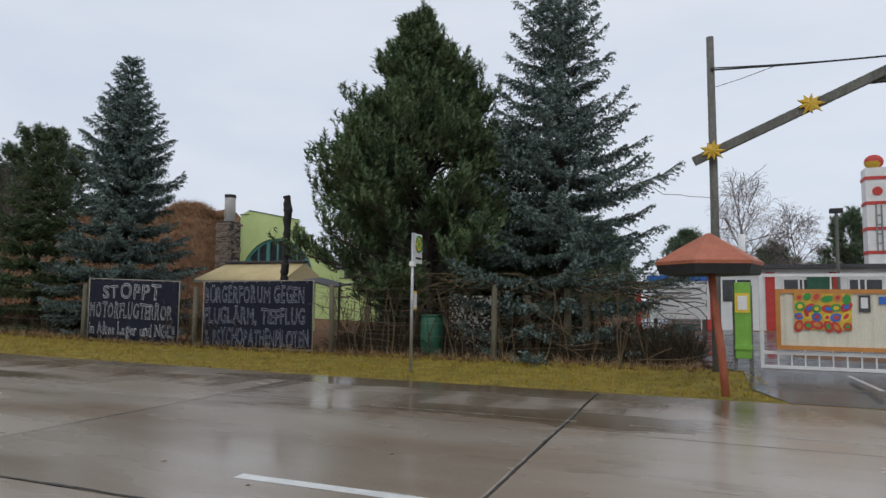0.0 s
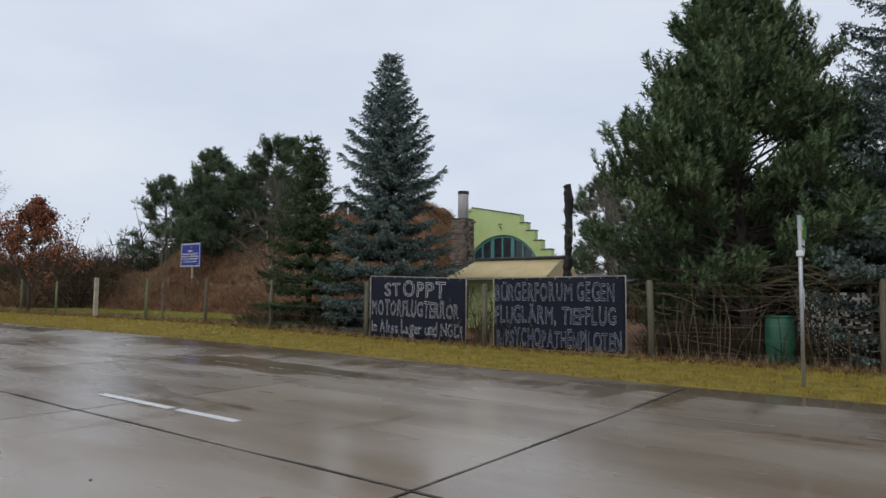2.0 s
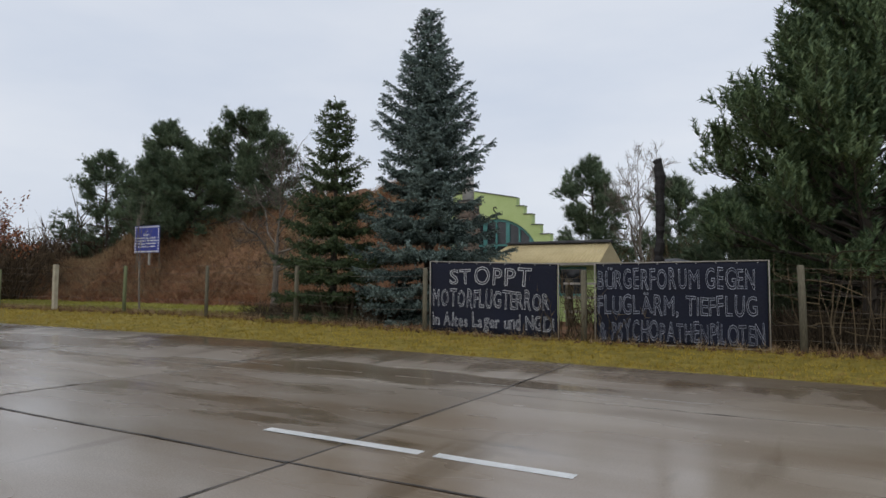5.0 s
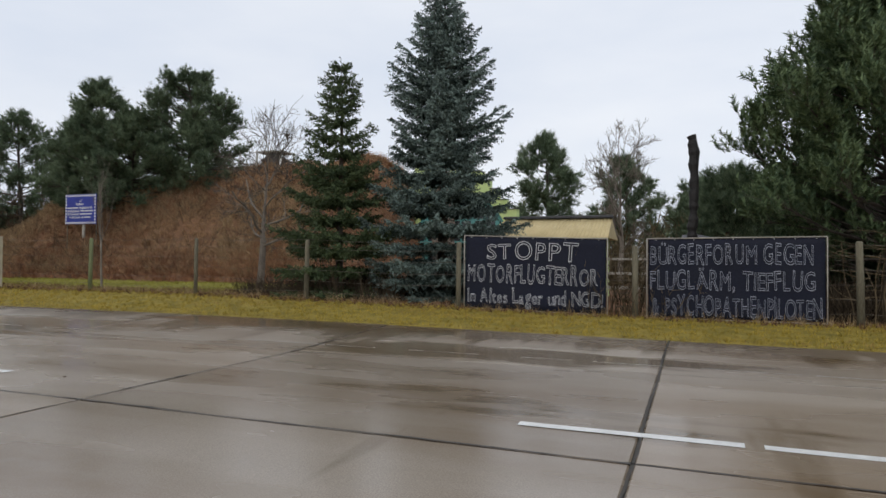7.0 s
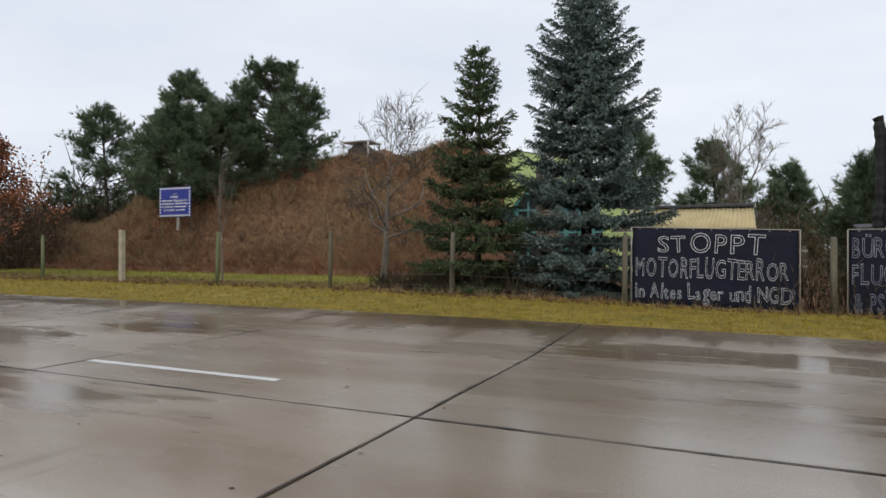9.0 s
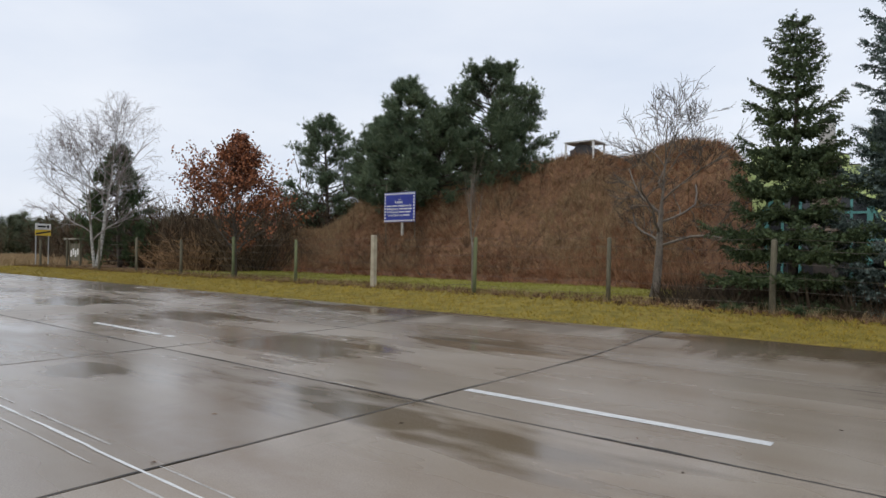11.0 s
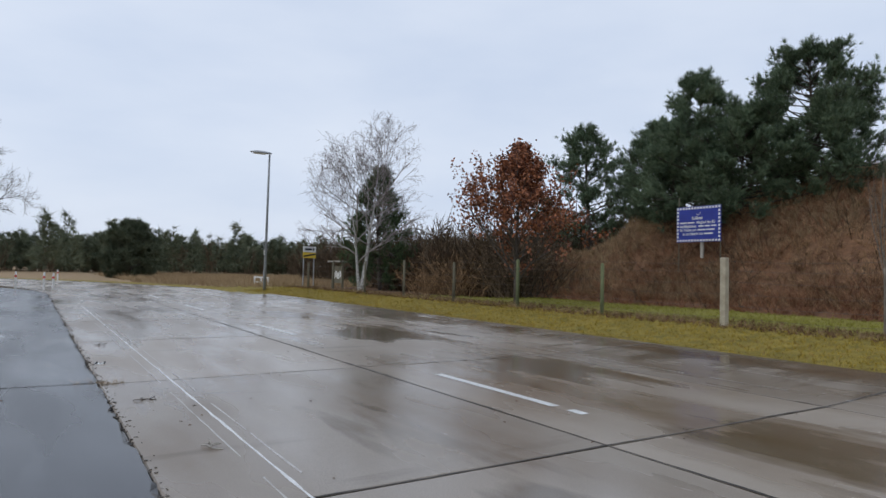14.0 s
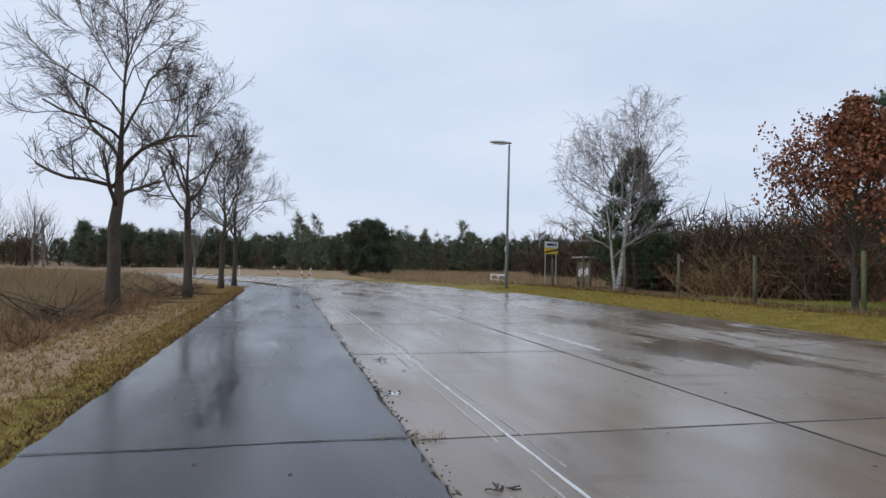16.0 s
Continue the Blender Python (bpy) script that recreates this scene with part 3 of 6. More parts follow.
def bare_tree(name, at, height, trunk_h, trunk_r, label, seed, limbs_n=6, bark=BARK_LINDEN, twig_mat=None, spread=0.6, lift=0.05, depth=3, kids=(4, 6), limb_angle=0.65, droop=0.0, lean=(0, 0), stems=1, shrink=0.62, group="", limb_len=(0.55, 0.72), limb_r=(0.30, 0.44), leader=0.62, min_r=0.0, wobble=0.10):
    rng = np.random.default_rng(seed)
    root = thing(name, at, label, "tree", group)
    trunk, limbs, twigs = Geo(), Geo(), Geo()
    for s in range(stems):
        d0 = np.array((lean[0] + (0.35 * (s * 2 - 1) if stems > 1 else 0), lean[1] + 0.1 * s, 1.0))
        d0 /= np.linalg.norm(d0)
        pts, d = bent((0.12 * s, 0, -0.15), d0, trunk_h, 7, 0.022, 0.02, rng)
        flare = np.array([1.45, 1.12, 1.02, 1, 0.97, 0.95, 0.93, 0.95]) * trunk_r * np.linspace(1, 0.86, 8)
        trunk.tube(pts, flare, 10)
        L = height - trunk_h
        # the leader goes on, and the limbs leave the upper trunk
        twig_tree(limbs, twigs, pts[-1], turned(d, 0.12, rng), L * 0.72, trunk_r * leader, depth, rng, spread, lift, kids, shrink, droop, None, wobble, 0.35, min_r)
        for k in range(limbs_n):
            a = k * 2.4 + rng.uniform(-0.4, 0.4)
            up = rng.uniform(0.75, 1.25) * limb_angle
            nd = np.array((math.cos(a) * math.sin(up), math.sin(a) * math.sin(up), math.cos(up)))
            q = pts[-1 - int(rng.integers(0, 2))]
            twig_tree(limbs, twigs, q, nd, L * rng.uniform(*limb_len), trunk_r * rng.uniform(*limb_r), depth, rng, spread, lift, kids, shrink, droop, None, wobble, 0.35, min_r)
    part("trunk", trunk, bark, root, smooth=True)
    tagged(part("branchwork", limbs, bark, root, smooth=True), kind="stuff")
    tagged(part("twigwork", twigs, twig_mat or bark, root), kind="stuff")
    return root


def crowned_tree(name, at, height, fork, trunk_r, width, label, seed, n_limbs=16, bark=BARK_LINDEN, twig_mat=None, depth=3, kids=(4, 6), rise=(1.15, 0.45), spread=0.8, lift=0.03, droop=0.0, shrink=0.55, min_r=0.005, wobble=0.16, lean=((0, 0),), group="", low=0.55, limb_mat=None):
    """A bare tree whose stems go on to the top, with limbs all the way up that make a rounded crown."""
    rng = np.random.default_rng(seed)
    root = thing(name, at, label, "tree", group)
    trunk, limbs, twigs = Geo(), Geo(), Geo()
    for k, (lx, ly) in enumerate(lean):
        tall = height * (1.0 if k == 0 else 0.8)
        t = np.linspace(0, 1, 12)
        sway = np.cumsum(rng.normal(size=(12, 2)) * 0.011 * tall * t[:, None], axis=0)
        curve = np.sin(t * math.pi * 0.5) ** 0.8
        pts = np.stack([lx * tall * curve + sway[:, 0], ly * tall * curve + sway[:, 1], -0.15 + (tall + 0.1) * t], -1)
        rad = trunk_r * (1.0 if k == 0 else 0.72) * np.interp(t, [0, 0.04, fork / height, 0.6, 1], [1.4, 1.08, 0.86, 0.24, 0.05])
        trunk.tube(pts, rad, 9)
        for i in range(n_limbs if k == 0 else n_limbs * 2 // 3):
            f = fork / height + (0.96 - fork / height) * (i + rng.random() * 0.9) / n_limbs * (1.0 if k == 0 else 1.5)
            f = min(f, 0.97)
            e = (f - fork / height) / (1 - fork / height)
            c = np.array([np.interp(f, t, pts[:, j]) for j in range(3)])
            a = i * 2.4 + rng.uniform(-0.5, 0.5) + k * 1.1
            up = (rise[0] + (rise[1] - rise[0]) * e) * rng.uniform(0.8, 1.15)
            reach = width * (low + (1 - low) * math.sin(min(1, e * 2.2) * math.pi / 2)) * (1 - e ** 1.7) ** 0.7 + 0.25
            d = np.array((math.cos(a) * math.sin(up), math.sin(a) * math.sin(up), math.cos(up)))
            r0 = min(np.interp(f, t, rad) * 0.62, trunk_r * (0.16 + 0.20 * (1 - e)))
            twig_tree(limbs, twigs, c, d, reach * rng.uniform(0.72, 1.05), r0, depth if e < 0.75 else depth - 1, rng, spread, lift, kids, shrink, droop, None, wobble, 0.25, min_r)
    part("trunk", trunk, bark, root, smooth=True)
    tagged(part("branchwork", limbs, limb_mat or bark, root, smooth=True), kind="stuff")
    tagged(part("twigwork", twigs, twig_mat or bark, root), kind="stuff")
    return root


SHOOT, SHOOT_F = needle_shoot(12, 0.12, 0.26, 3)
BURST, BURST_F = tuft_shape(15, 0.85, 0.045, 5)
CANDLE, CANDLE_F = needle_shoot(20, 0.30, 0.13, 6)


def spruce(name, at, height, radius, needles, label, seed, density=1.0, bare_top=0.0, droop=0.25):
    """Whorls of branches with side twigs, all set with needle shoots."""
    rng = np.random.default_rng(seed)
    root = thing(name, at, label, "tree")
    trunk, limbs = Geo(), Geo()
    trunk.tube([(0, 0, -0.2), (0.02, 0, height * 0.3), (0.04, 0.02, height * 0.7), (0.03, 0, height)], [height * 0.018, height * 0.014, height * 0.007, 0.008], 8)
    P, D, S = [], [], []
    z = 0.25
    while z < height - 0.05:
        u = z / height
        R = radius * (1 - u) ** 0.88 * (0.80 + 0.32 * rng.random()) + 0.11
        if u < 0.08:
            R *= 0.9
        nb = max(6, int((11 if u < 0.5 else 9 if u < 0.75 else 7) * density))
        a0 = rng.uniform(0, 6.28)
        for k in range(nb):
            a = a0 + k * 6.283 / nb + rng.uniform(-0.25, 0.25)
            L = R * (rng.uniform(0.72, 1.06) if rng.random() < 0.85 else rng.uniform(0.4, 0.7))
            rise = 0.55 * u - droop * (1 - u)
            segs = max(3, int(L / 0.3))
            t = np.linspace(0, 1, segs + 1)
            line = np.stack([np.cos(a) * L * t, np.sin(a) * L * t, z + rise * L * t + (0.26 * L) * t ** 3 - 0.10 * L * t ** 2], -1)
            line[1:] += rng.normal(size=(segs, 3)) * 0.025
            limbs.tube(line, np.linspace(0.022, 0.005, segs + 1) * (0.5 + L * 0.45), 4, cap=False)
            out = np.array((math.cos(a), math.sin(a), 0))
            side = np.array((-math.sin(a), math.cos(a), 0))
            steps = max(3, int(L / 0.085 * density))
            for i in range(1, steps + 1):
                f = (i + rng.uniform(-0.3, 0.3)) / steps
                f = min(max(f, 0.12), 1)
                fi = min(int(f * segs), segs - 1)
                c = line[fi] + (line[fi + 1] - line[fi]) * (f * segs - fi)
                w = min(0.55, 0.14 + (1 - f) * L * 0.40) * rng.uniform(0.7, 1.15)
                for sg in (-1, 1):
                    dd = out * 0.8 + side * sg * 0.75 + np.array((0, 0, rng.uniform(-0.42, 0.12)))
                    dd /= np.linalg.norm(dd)
                    m = max(1, int(w / 0.15))
                    for j in range(m):
                        P.append(c + dd * (j * w / m))
                        D.append(dd + rng.normal(size=3) * 0.22)
                        S.append(w / m * 1.25)
                P.append(c)
                D.append(out + np.array((0, 0, 0.22)) + rng.normal(size=3) * 0.25)
                S.append(0.16)
        z += rng.uniform(0.34, 0.52) * (0.75 if u > 0.75 else 1.1) / (0.6 + 0.4 * density)
    for i in range(14):
        P.append(np.array((0.03, 0, height - 0.02 - 0.06 * i)))
        D.append(np.array((rng.normal() * 0.5, rng.normal() * 0.5, 1)))
        S.append(0.22)
    v, f = scatter(SHOOT, SHOOT_F, np.array(P), np.array(D), np.array(S) * 1.18, 0.062, rng)
    part("trunk", trunk, BARK, root, smooth=True)
    tagged(part("branchwork", limbs, BARK, root), kind="stuff")
    part("crown", quick("crown", v, f, needles), needles, root)
    return root


def pine(name, at, height, radius, needles, label, seed, base=0.15, tuft=0.15, n_branch=70, shape=0.7, pads=1.0, bark=BARK, up=0.35, group="", lean=(0, 0), inner=0.30, candles=False):
    """A trunk with rising branches whose outer parts carry bursts of long needles, in uneven pads with gaps between them."""
    rng = np.random.default_rng(seed)
    root = thing(name, at, label, "tree", group)
    trunk, limbs = Geo(), Geo()
    tp = np.array([(lean[0] * height * t ** 1.3 + 0.15 * math.sin(3 * t + seed), lean[1] * height * t + 0.1 * math.sin(4 * t + seed), -0.2 + (height + 0.1) * t) for t in np.linspace(0, 1, 9)])
    trunk.tube(tp, np.linspace(height * 0.021, 0.015, 9), 8)
    P, D = [], []
    for k in range(n_branch):
        u = base + (1 - base) * (k + rng.random()) / n_branch
        e = (u - base) / (1 - base)
        prof = min(1.0, 0.55 + e * 4) * (1 - e ** max(0.8, 1.15 + 2.6 * (1 - shape))) ** 0.8
        L = max(0.3, radius * prof * rng.uniform(0.6, 1.15))
        c = np.array([np.interp(u, np.linspace(0, 1, 9), tp[:, j]) for j in range(3)])
        a = k * 2.39996 + rng.uniform(-0.3, 0.3)
        d = np.array((math.cos(a), math.sin(a), up * rng.uniform(0.3, 1.4) + (u - 0.4) * 0.7))
        d /= np.linalg.norm(d)
        pts, _ = bent(c, d, L, 6, 0.09, 0.05, rng)
        limbs.tube(pts, np.linspace(0.030, 0.008, 7) * (0.4 + 0.35 * L), 4, cap=False)
        for j in range(int(5 * pads + L * 5.0 * pads)):
            f = rng.uniform(inner, 1.0) ** 0.7
            i = min(int(f * 6), 5)
            q = pts[i] + (pts[i + 1] - pts[i]) * (f * 6 - i)
            sd = turned(d, rng.uniform(0.3, 1.1), rng) + np.array((0, 0, 0.35))
            sl = rng.uniform(0.2, 0.55) * (0.6 + 0.25 * L)
            sp, e = bent(q, sd / np.linalg.norm(sd), sl, 3, 0.1, 0.12, rng)
            limbs.tube(sp, [0.010, 0.008, 0.006, 0.004], 3, cap=False)
            for w in (0.35, 0.6, 0.8, 1.0, 1.0):
                wi = min(int(w * 3), 2)
                b = sp[wi] + (sp[wi + 1] - sp[wi]) * (w * 3 - wi)
                P.append(b + rng.normal(size=3) * tuft * 0.35)
                D.append(e + rng.normal(size=3) * 0.35 + np.array((0, 0, 0.25)))
    P, D = np.array(P), np.array(D)
    size = tuft * rng.uniform(0.75, 1.3, len(P))
    if candles:
        # bottle-brush shoots that turn upwards
        D = D * np.array((0.8, 0.8, 1.0)) + np.array((0, 0, 0.55))
        v, f = scatter(CANDLE, CANDLE_F, P, D, size * 1.9, size * 0.55, rng)
    else:
        v, f = scatter(BURST, BURST_F, P, D, size, size * 0.8, rng)
    part("trunk", trunk, bark, root, smooth=True)
    tagged(part("branchwork", limbs, bark, root), kind="stuff")
    part("crown", quick("crown", v, f, needles), needles, root)
    return root


def on_land(x, y, sink=0.0):
    return x, y, float(land(x, y)) - sink


# ---------------------------------------------------------------- carriageway and cycle path
ROAD_Z = 0.0


def surface(x, y):
    """Height of the paving."""
    far = 1 - float(ramp(-x, 55, 75))
    return ROAD_Z + float(kerb_height(x)) * far * min(max((y - 8.38) / 3.0, 0), 1.0) if x > BEND_X else ROAD_Z


def slab_geo(s0, s1, o0, o1, zs):
    """One cast slab between two joints: a body with chamfered upper edges."""
    g, c, j = Geo(), 0.014, 0.012
    ring = []
    for inset, drop in ((j, 0.12), (j, c * 0.6), (j + c, 0.0)):
        for s, o in ((s0 + inset, o0 + inset), (s0 + inset, o1 - inset), (s1 - inset, o1 - inset), (s1 - inset, o0 + inset)):
            x, y = along(s, o)
            ring.append((x, y, zs(x, o) - drop))
    f = [[8, 9, 10, 11]]
    for k in (0, 4):
        f += [[k + i, k + (i + 1) % 4, k + 4 + (i + 1) % 4, k + 4 + i] for i in range(4)]
    g.add(ring, f)
    return g


road = thing("road", (0, 0, 0), "wet concrete slab road with worn white markings", "road", kind="structure")
rng_road = np.random.default_rng(4)
for row in range(3):
    o0, o1 = ROAD_ROWS[row], ROAD_ROWS[row + 1]
    for k in range(-5, 11):
        s0 = -1.155 + 5 * k
        tip = rng_road.uniform(-0.003, 0.003)
        part("slab", slab_geo(s0, s0 + 5, o0, o1, lambda x, o, tip=tip: surface(x, o) + tip), CONCRETE, road)
far_slabs = Geo()
for row in range(3):
    for k in range(11, 36):
        for h in range(2):
            s0 = -1.155 + 5 * k + 2.5 * h
            g = slab_geo(s0, s0 + (2.494 if h == 0 else 2.5), ROAD_ROWS[row], ROAD_ROWS[row + 1], lambda x, o: 0.0)
            far_slabs.add(np.concatenate(g.v), g.f)
tagged(part("far_slabs", far_slabs, CONCRETE, road), kind="stuff")
bed = Geo()
for k in range(-6, 60):
    q = [along(3.0 * k + a, o) for a, o in ((0, 1.1), (0, 8.38), (0, 11.5), (3.0, 11.5), (3.0, 8.38), (3.0, 1.1))]
    z = [surface(x, y) - 0.022 for x, y in q]
    bed.add([(x, y, zz) for (x, y), zz in zip(q, z)], [[0, 5, 4, 1], [1, 4, 3, 2]])
part("joint_filler", bed, JOINT, road)
# sealed, spalled joints: uneven dark bands on the slab edges
def seal(a, b, fixed, width, across):
    g, n, v = Geo(), max(6, int(abs(b - a) / 0.12)), []
    for i in range(n + 1):
        t = a + (b - a) * i / n
        wob = 0.010 * math.sin(t * 2.1 + fixed) + rng_road.normal() * 0.003
        hw = width * (0.5 + 0.35 * rng_road.random() + (0.9 * rng_road.random() if rng_road.random() < 0.05 else 0))
        for e in (-hw, hw):
            x, y = (fixed + wob + e, t) if across else (t, fixed + wob + e)
            v.append((x, y, surface(x, y) + 0.0035))
    g.add(v, [[2 * i, 2 * i + 2, 2 * i + 3, 2 * i + 1] for i in range(n)])
    part("joint_seal", g, JOINT, road)


for k in range(-5, 12):
    seal(1.25, 11.38, 1.155 - 5 * k, 0.017, True)
    for row, w in ((4.76, 0.019), (8.38, 0.009)):
        seal(1.155 - 5 * k, -3.845 - 5 * k, row, w, False)


def stripe(s0, s1, off, width, lift=0.004, ragged=0.0, rng=rng_road):
    g = Geo()
    n = max(2, int((s1 - s0) / 0.25))
    v = []
    for i in range(n + 1):
        s = s0 + (s1 - s0) * i / n
        for e in (-0.5, 0.5):
            x, y = along(s, off + e * width + rng.uniform(-ragged, ragged))
            v.append((x, y, surface(x, y) + lift))
    g.add(v, [[2 * i, 2 * i + 2, 2 * i + 3, 2 * i + 1] for i in range(n)])
    return g


for k in range(-2, 9):
    s0 = 0.80 - 2.95 + 9 * k
    ends = {1: [s0, s0 + 1.14, s0 + 1.27, s0 + 2.95], 3: [s0, s0 + 0.24, s0 + 0.46, s0 + 2.95]}.get(k, [s0, s0 + 2.95])
    for a, b in zip(ends[::2], ends[1::2]):
        part("centre_dash", stripe(a, b, 5.5, 0.12, ragged=0.004), MARKING, road)
part("edge_line", stripe(-20, 46, 2.05, 0.026, ragged=0.007), MARKING, road)
for off in (1.90, 2.17, 8.93):
    s = -18.0
    while s < 42:
        b = s + rng_road.uniform(0.8, 3.0)
        part("faint_line", stripe(s, b, off, 0.016, ragged=0.005), FAINT, road)
        s = b + rng_road.uniform(0.05, 0.9)

path_z = 0.022
path = thing("pavement", (0, 0, 0), "wet dark asphalt cycle path with a crumbling edge", "cycle path", kind="structure")
cuts = [-22, -11.155, -1.155, 8.845, 18.845, 28.845, 38.0, 42.3, 53.8, 63, 75, 90, 110, 130]
for a, b in zip(cuts, cuts[1:]):
    g, n = Geo(), max(3, int((b - a) / 0.22))
    v = []
    for i in range(n + 1):
        s = a + 0.008 + (b - a - 0.016) * i / n
        wedge = 1.1 * float(ramp(s, 57, 68))
        wob = 0.012 * math.sin(s * 2.3 + a)
        for off, z in ((-1.66 + rng_road.uniform(-0.02, 0.02) - wedge * 0.5, -0.05), (-1.62 + rng_road.uniform(-0.02, 0.02) - wedge * 0.5, path_z), (0.0, path_z + 0.004), (1.19 + rng_road.uniform(-0.035, 0.035) - wedge, path_z), (1.24 + rng_road.uniform(-0.03, 0.03) - wedge, -0.02)):
            x, y = along(s, off)
            v.append((x + (wob if i in (0, n) else 0) * 0.6, y, z))
    f = [[5 * i + j, 5 * i + 5 + j, 5 * i + 6 + j, 5 * i + 1 + j] for i in range(n) for j in range(4)]
    f += [[0, 1, 2, 3, 4], [5 * n + 4, 5 * n + 3, 5 * n + 2, 5 * n + 1, 5 * n]]
    g.add(v, f)
    part("asphalt_strip", g, ASPHALT, path)
under = Geo()
v = []
for i in range(80):
    for off in (-1.6, 1.15):
        x, y = along(-22 + 2 * i, off - (1.1 * float(ramp(-22 + 2 * i, 57, 68)) if off > 0 else 0))
        v.append((x, y, path_z - 0.02))
under.add(v, [[2 * i, 2 * i + 2, 2 * i + 3, 2 * i + 1] for i in range(79)])
part("crack_filler", under, JOINT, path)
for s0 in (-11.155, -1.155, 8.845, 18.845, 28.845, 38.0, 42.3):
    g, v, n = Geo(), [], 24
    for i in range(n + 1):
        y = -1.6 + 2.78 * i / n
        x = -s0 + 0.012 * math.sin(y * 3 + s0) + rng_road.normal() * 0.004
        w = 0.007 + 0.010 * rng_road.random()
        v += [(x - w, y, path_z + 0.0075), (x + w, y, path_z + 0.0075)]
    g.add(v, [[2 * i, 2 * i + 1, 2 * i + 3, 2 * i + 2] for i in range(n)])
    part("crack", g, JOINT, path)
# crumbs of asphalt and grit along the broken edge
rc = np.random.default_rng(9)
g = Geo()
for i in range(1500):
    s = rc.uniform(-6, 56)
    w = rc.uniform(0.003, 0.012)
    x, y = along(s, 1.25 + rc.normal() * 0.035)
    t = rc.uniform(0, 3)
    rot = [[math.cos(t), -math.sin(t), 0], [math.sin(t), math.cos(t), 0], [0, 0, 1]]
    g.box((-w, -w * rc.uniform(0.5, 1), -0.01), (w * rc.uniform(0.5, 1.2), w, w * rc.uniform(0.4, 0.9)), rot, (x, y, 0.002))
tagged(part("crumbs", g, DIRT, path), kind="stuff")

# drive into the yard behind the gate
g = Geo()
v, rows = [], (11.41, 12.5, 14.5, 20, 35, 60)
for y in rows:
    for x in (3.75 if y < 12 else 3.35 if y < 15 else -1.0, 8.0, 14.0 if y < 15 else 32.0):
        v.append((x, y, float(land(x, y)) + (0.004 if y < 12 else 0.02)))
g.add(v, [[3 * i + j, 3 * i + j + 1, 3 * i + 4 + j, 3 * i + 3 + j] for i in range(len(rows) - 1) for j in range(2)])
drive = tagged(new("driveway", g.mesh("driveway", ASPHALT)), "wet asphalt drive into the yard", "driveway", kind="structure")
g = Geo()
g.add([(5.0, 12.3, 0.16), (5.08, 12.3, 0.16), (4.98, 14.0, 0.19), (4.90, 14.0, 0.19)], [[0, 1, 2, 3]])
part("white_line", g, FAINT, drive)


# ---------------------------------------------------------------- fence
FENCE_Y = 14.62
posts = [(-1.5, "w"), (-5.5, "w"), (-9.62, "w"), (-13.62, "w"), (-17.8, "w"), (-21.4, "w"), (-25.4, "g"), (-29.28, "c"), (-33.3, "g"), (-37.2, "g"), (-41.15, "w"), (-45.2, "w"), (-49.2, "w"), (-53.2, "w"), (-57.0, "w")]
fence = thing("fence", (0, 0, 0), "wire fence on weathered mossy timber posts along the verge", "fence")
rf = np.random.default_rng(21)
for x, kind in posts:
    z, g = float(land(x, FENCE_Y)), Geo()
    lean = rf.uniform(-0.035, 0.035)
    if kind == "c":
        g.box((-0.075, -0.075, -0.2), (0.075, 0.075, 1.64), at=(x, FENCE_Y - 0.1, z))
        part("post", g, CONC_POST, fence, "squared pale concrete post", bevel=0.012)
    else:
        h, r = rf.uniform(1.50, 1.68), rf.uniform(0.050, 0.066)
        g.tube([(x, FENCE_Y, z - 0.2), (x + lean * 0.4, FENCE_Y, z + h * 0.5), (x + lean, FENCE_Y, z + h - 0.04), (x + lean, FENCE_Y, z + h)], [r * 1.06, r, r * 0.96, r * 0.72], 10)
        part("post", g, GREEN_POST if kind == "g" else WOOD_POST, fence, smooth=True)
for k, h in enumerate((0.22, 0.50, 0.78, 1.06, 1.34, 1.55)):
    g = Geo()
    pts = []
    for (a, _), (b, _) in zip(posts, posts[1:]):
        for t in (0, 0.33, 0.66):
            x = a + (b - a) * t
            pts.append((x, FENCE_Y + 0.075, float(land(x, FENCE_Y)) + h - 0.05 * math.sin(math.pi * t) + rf.uniform(-0.012, 0.012)))
    g.tube(pts, 0.0035, 4)
    part("wire", g, WIRE, fence)


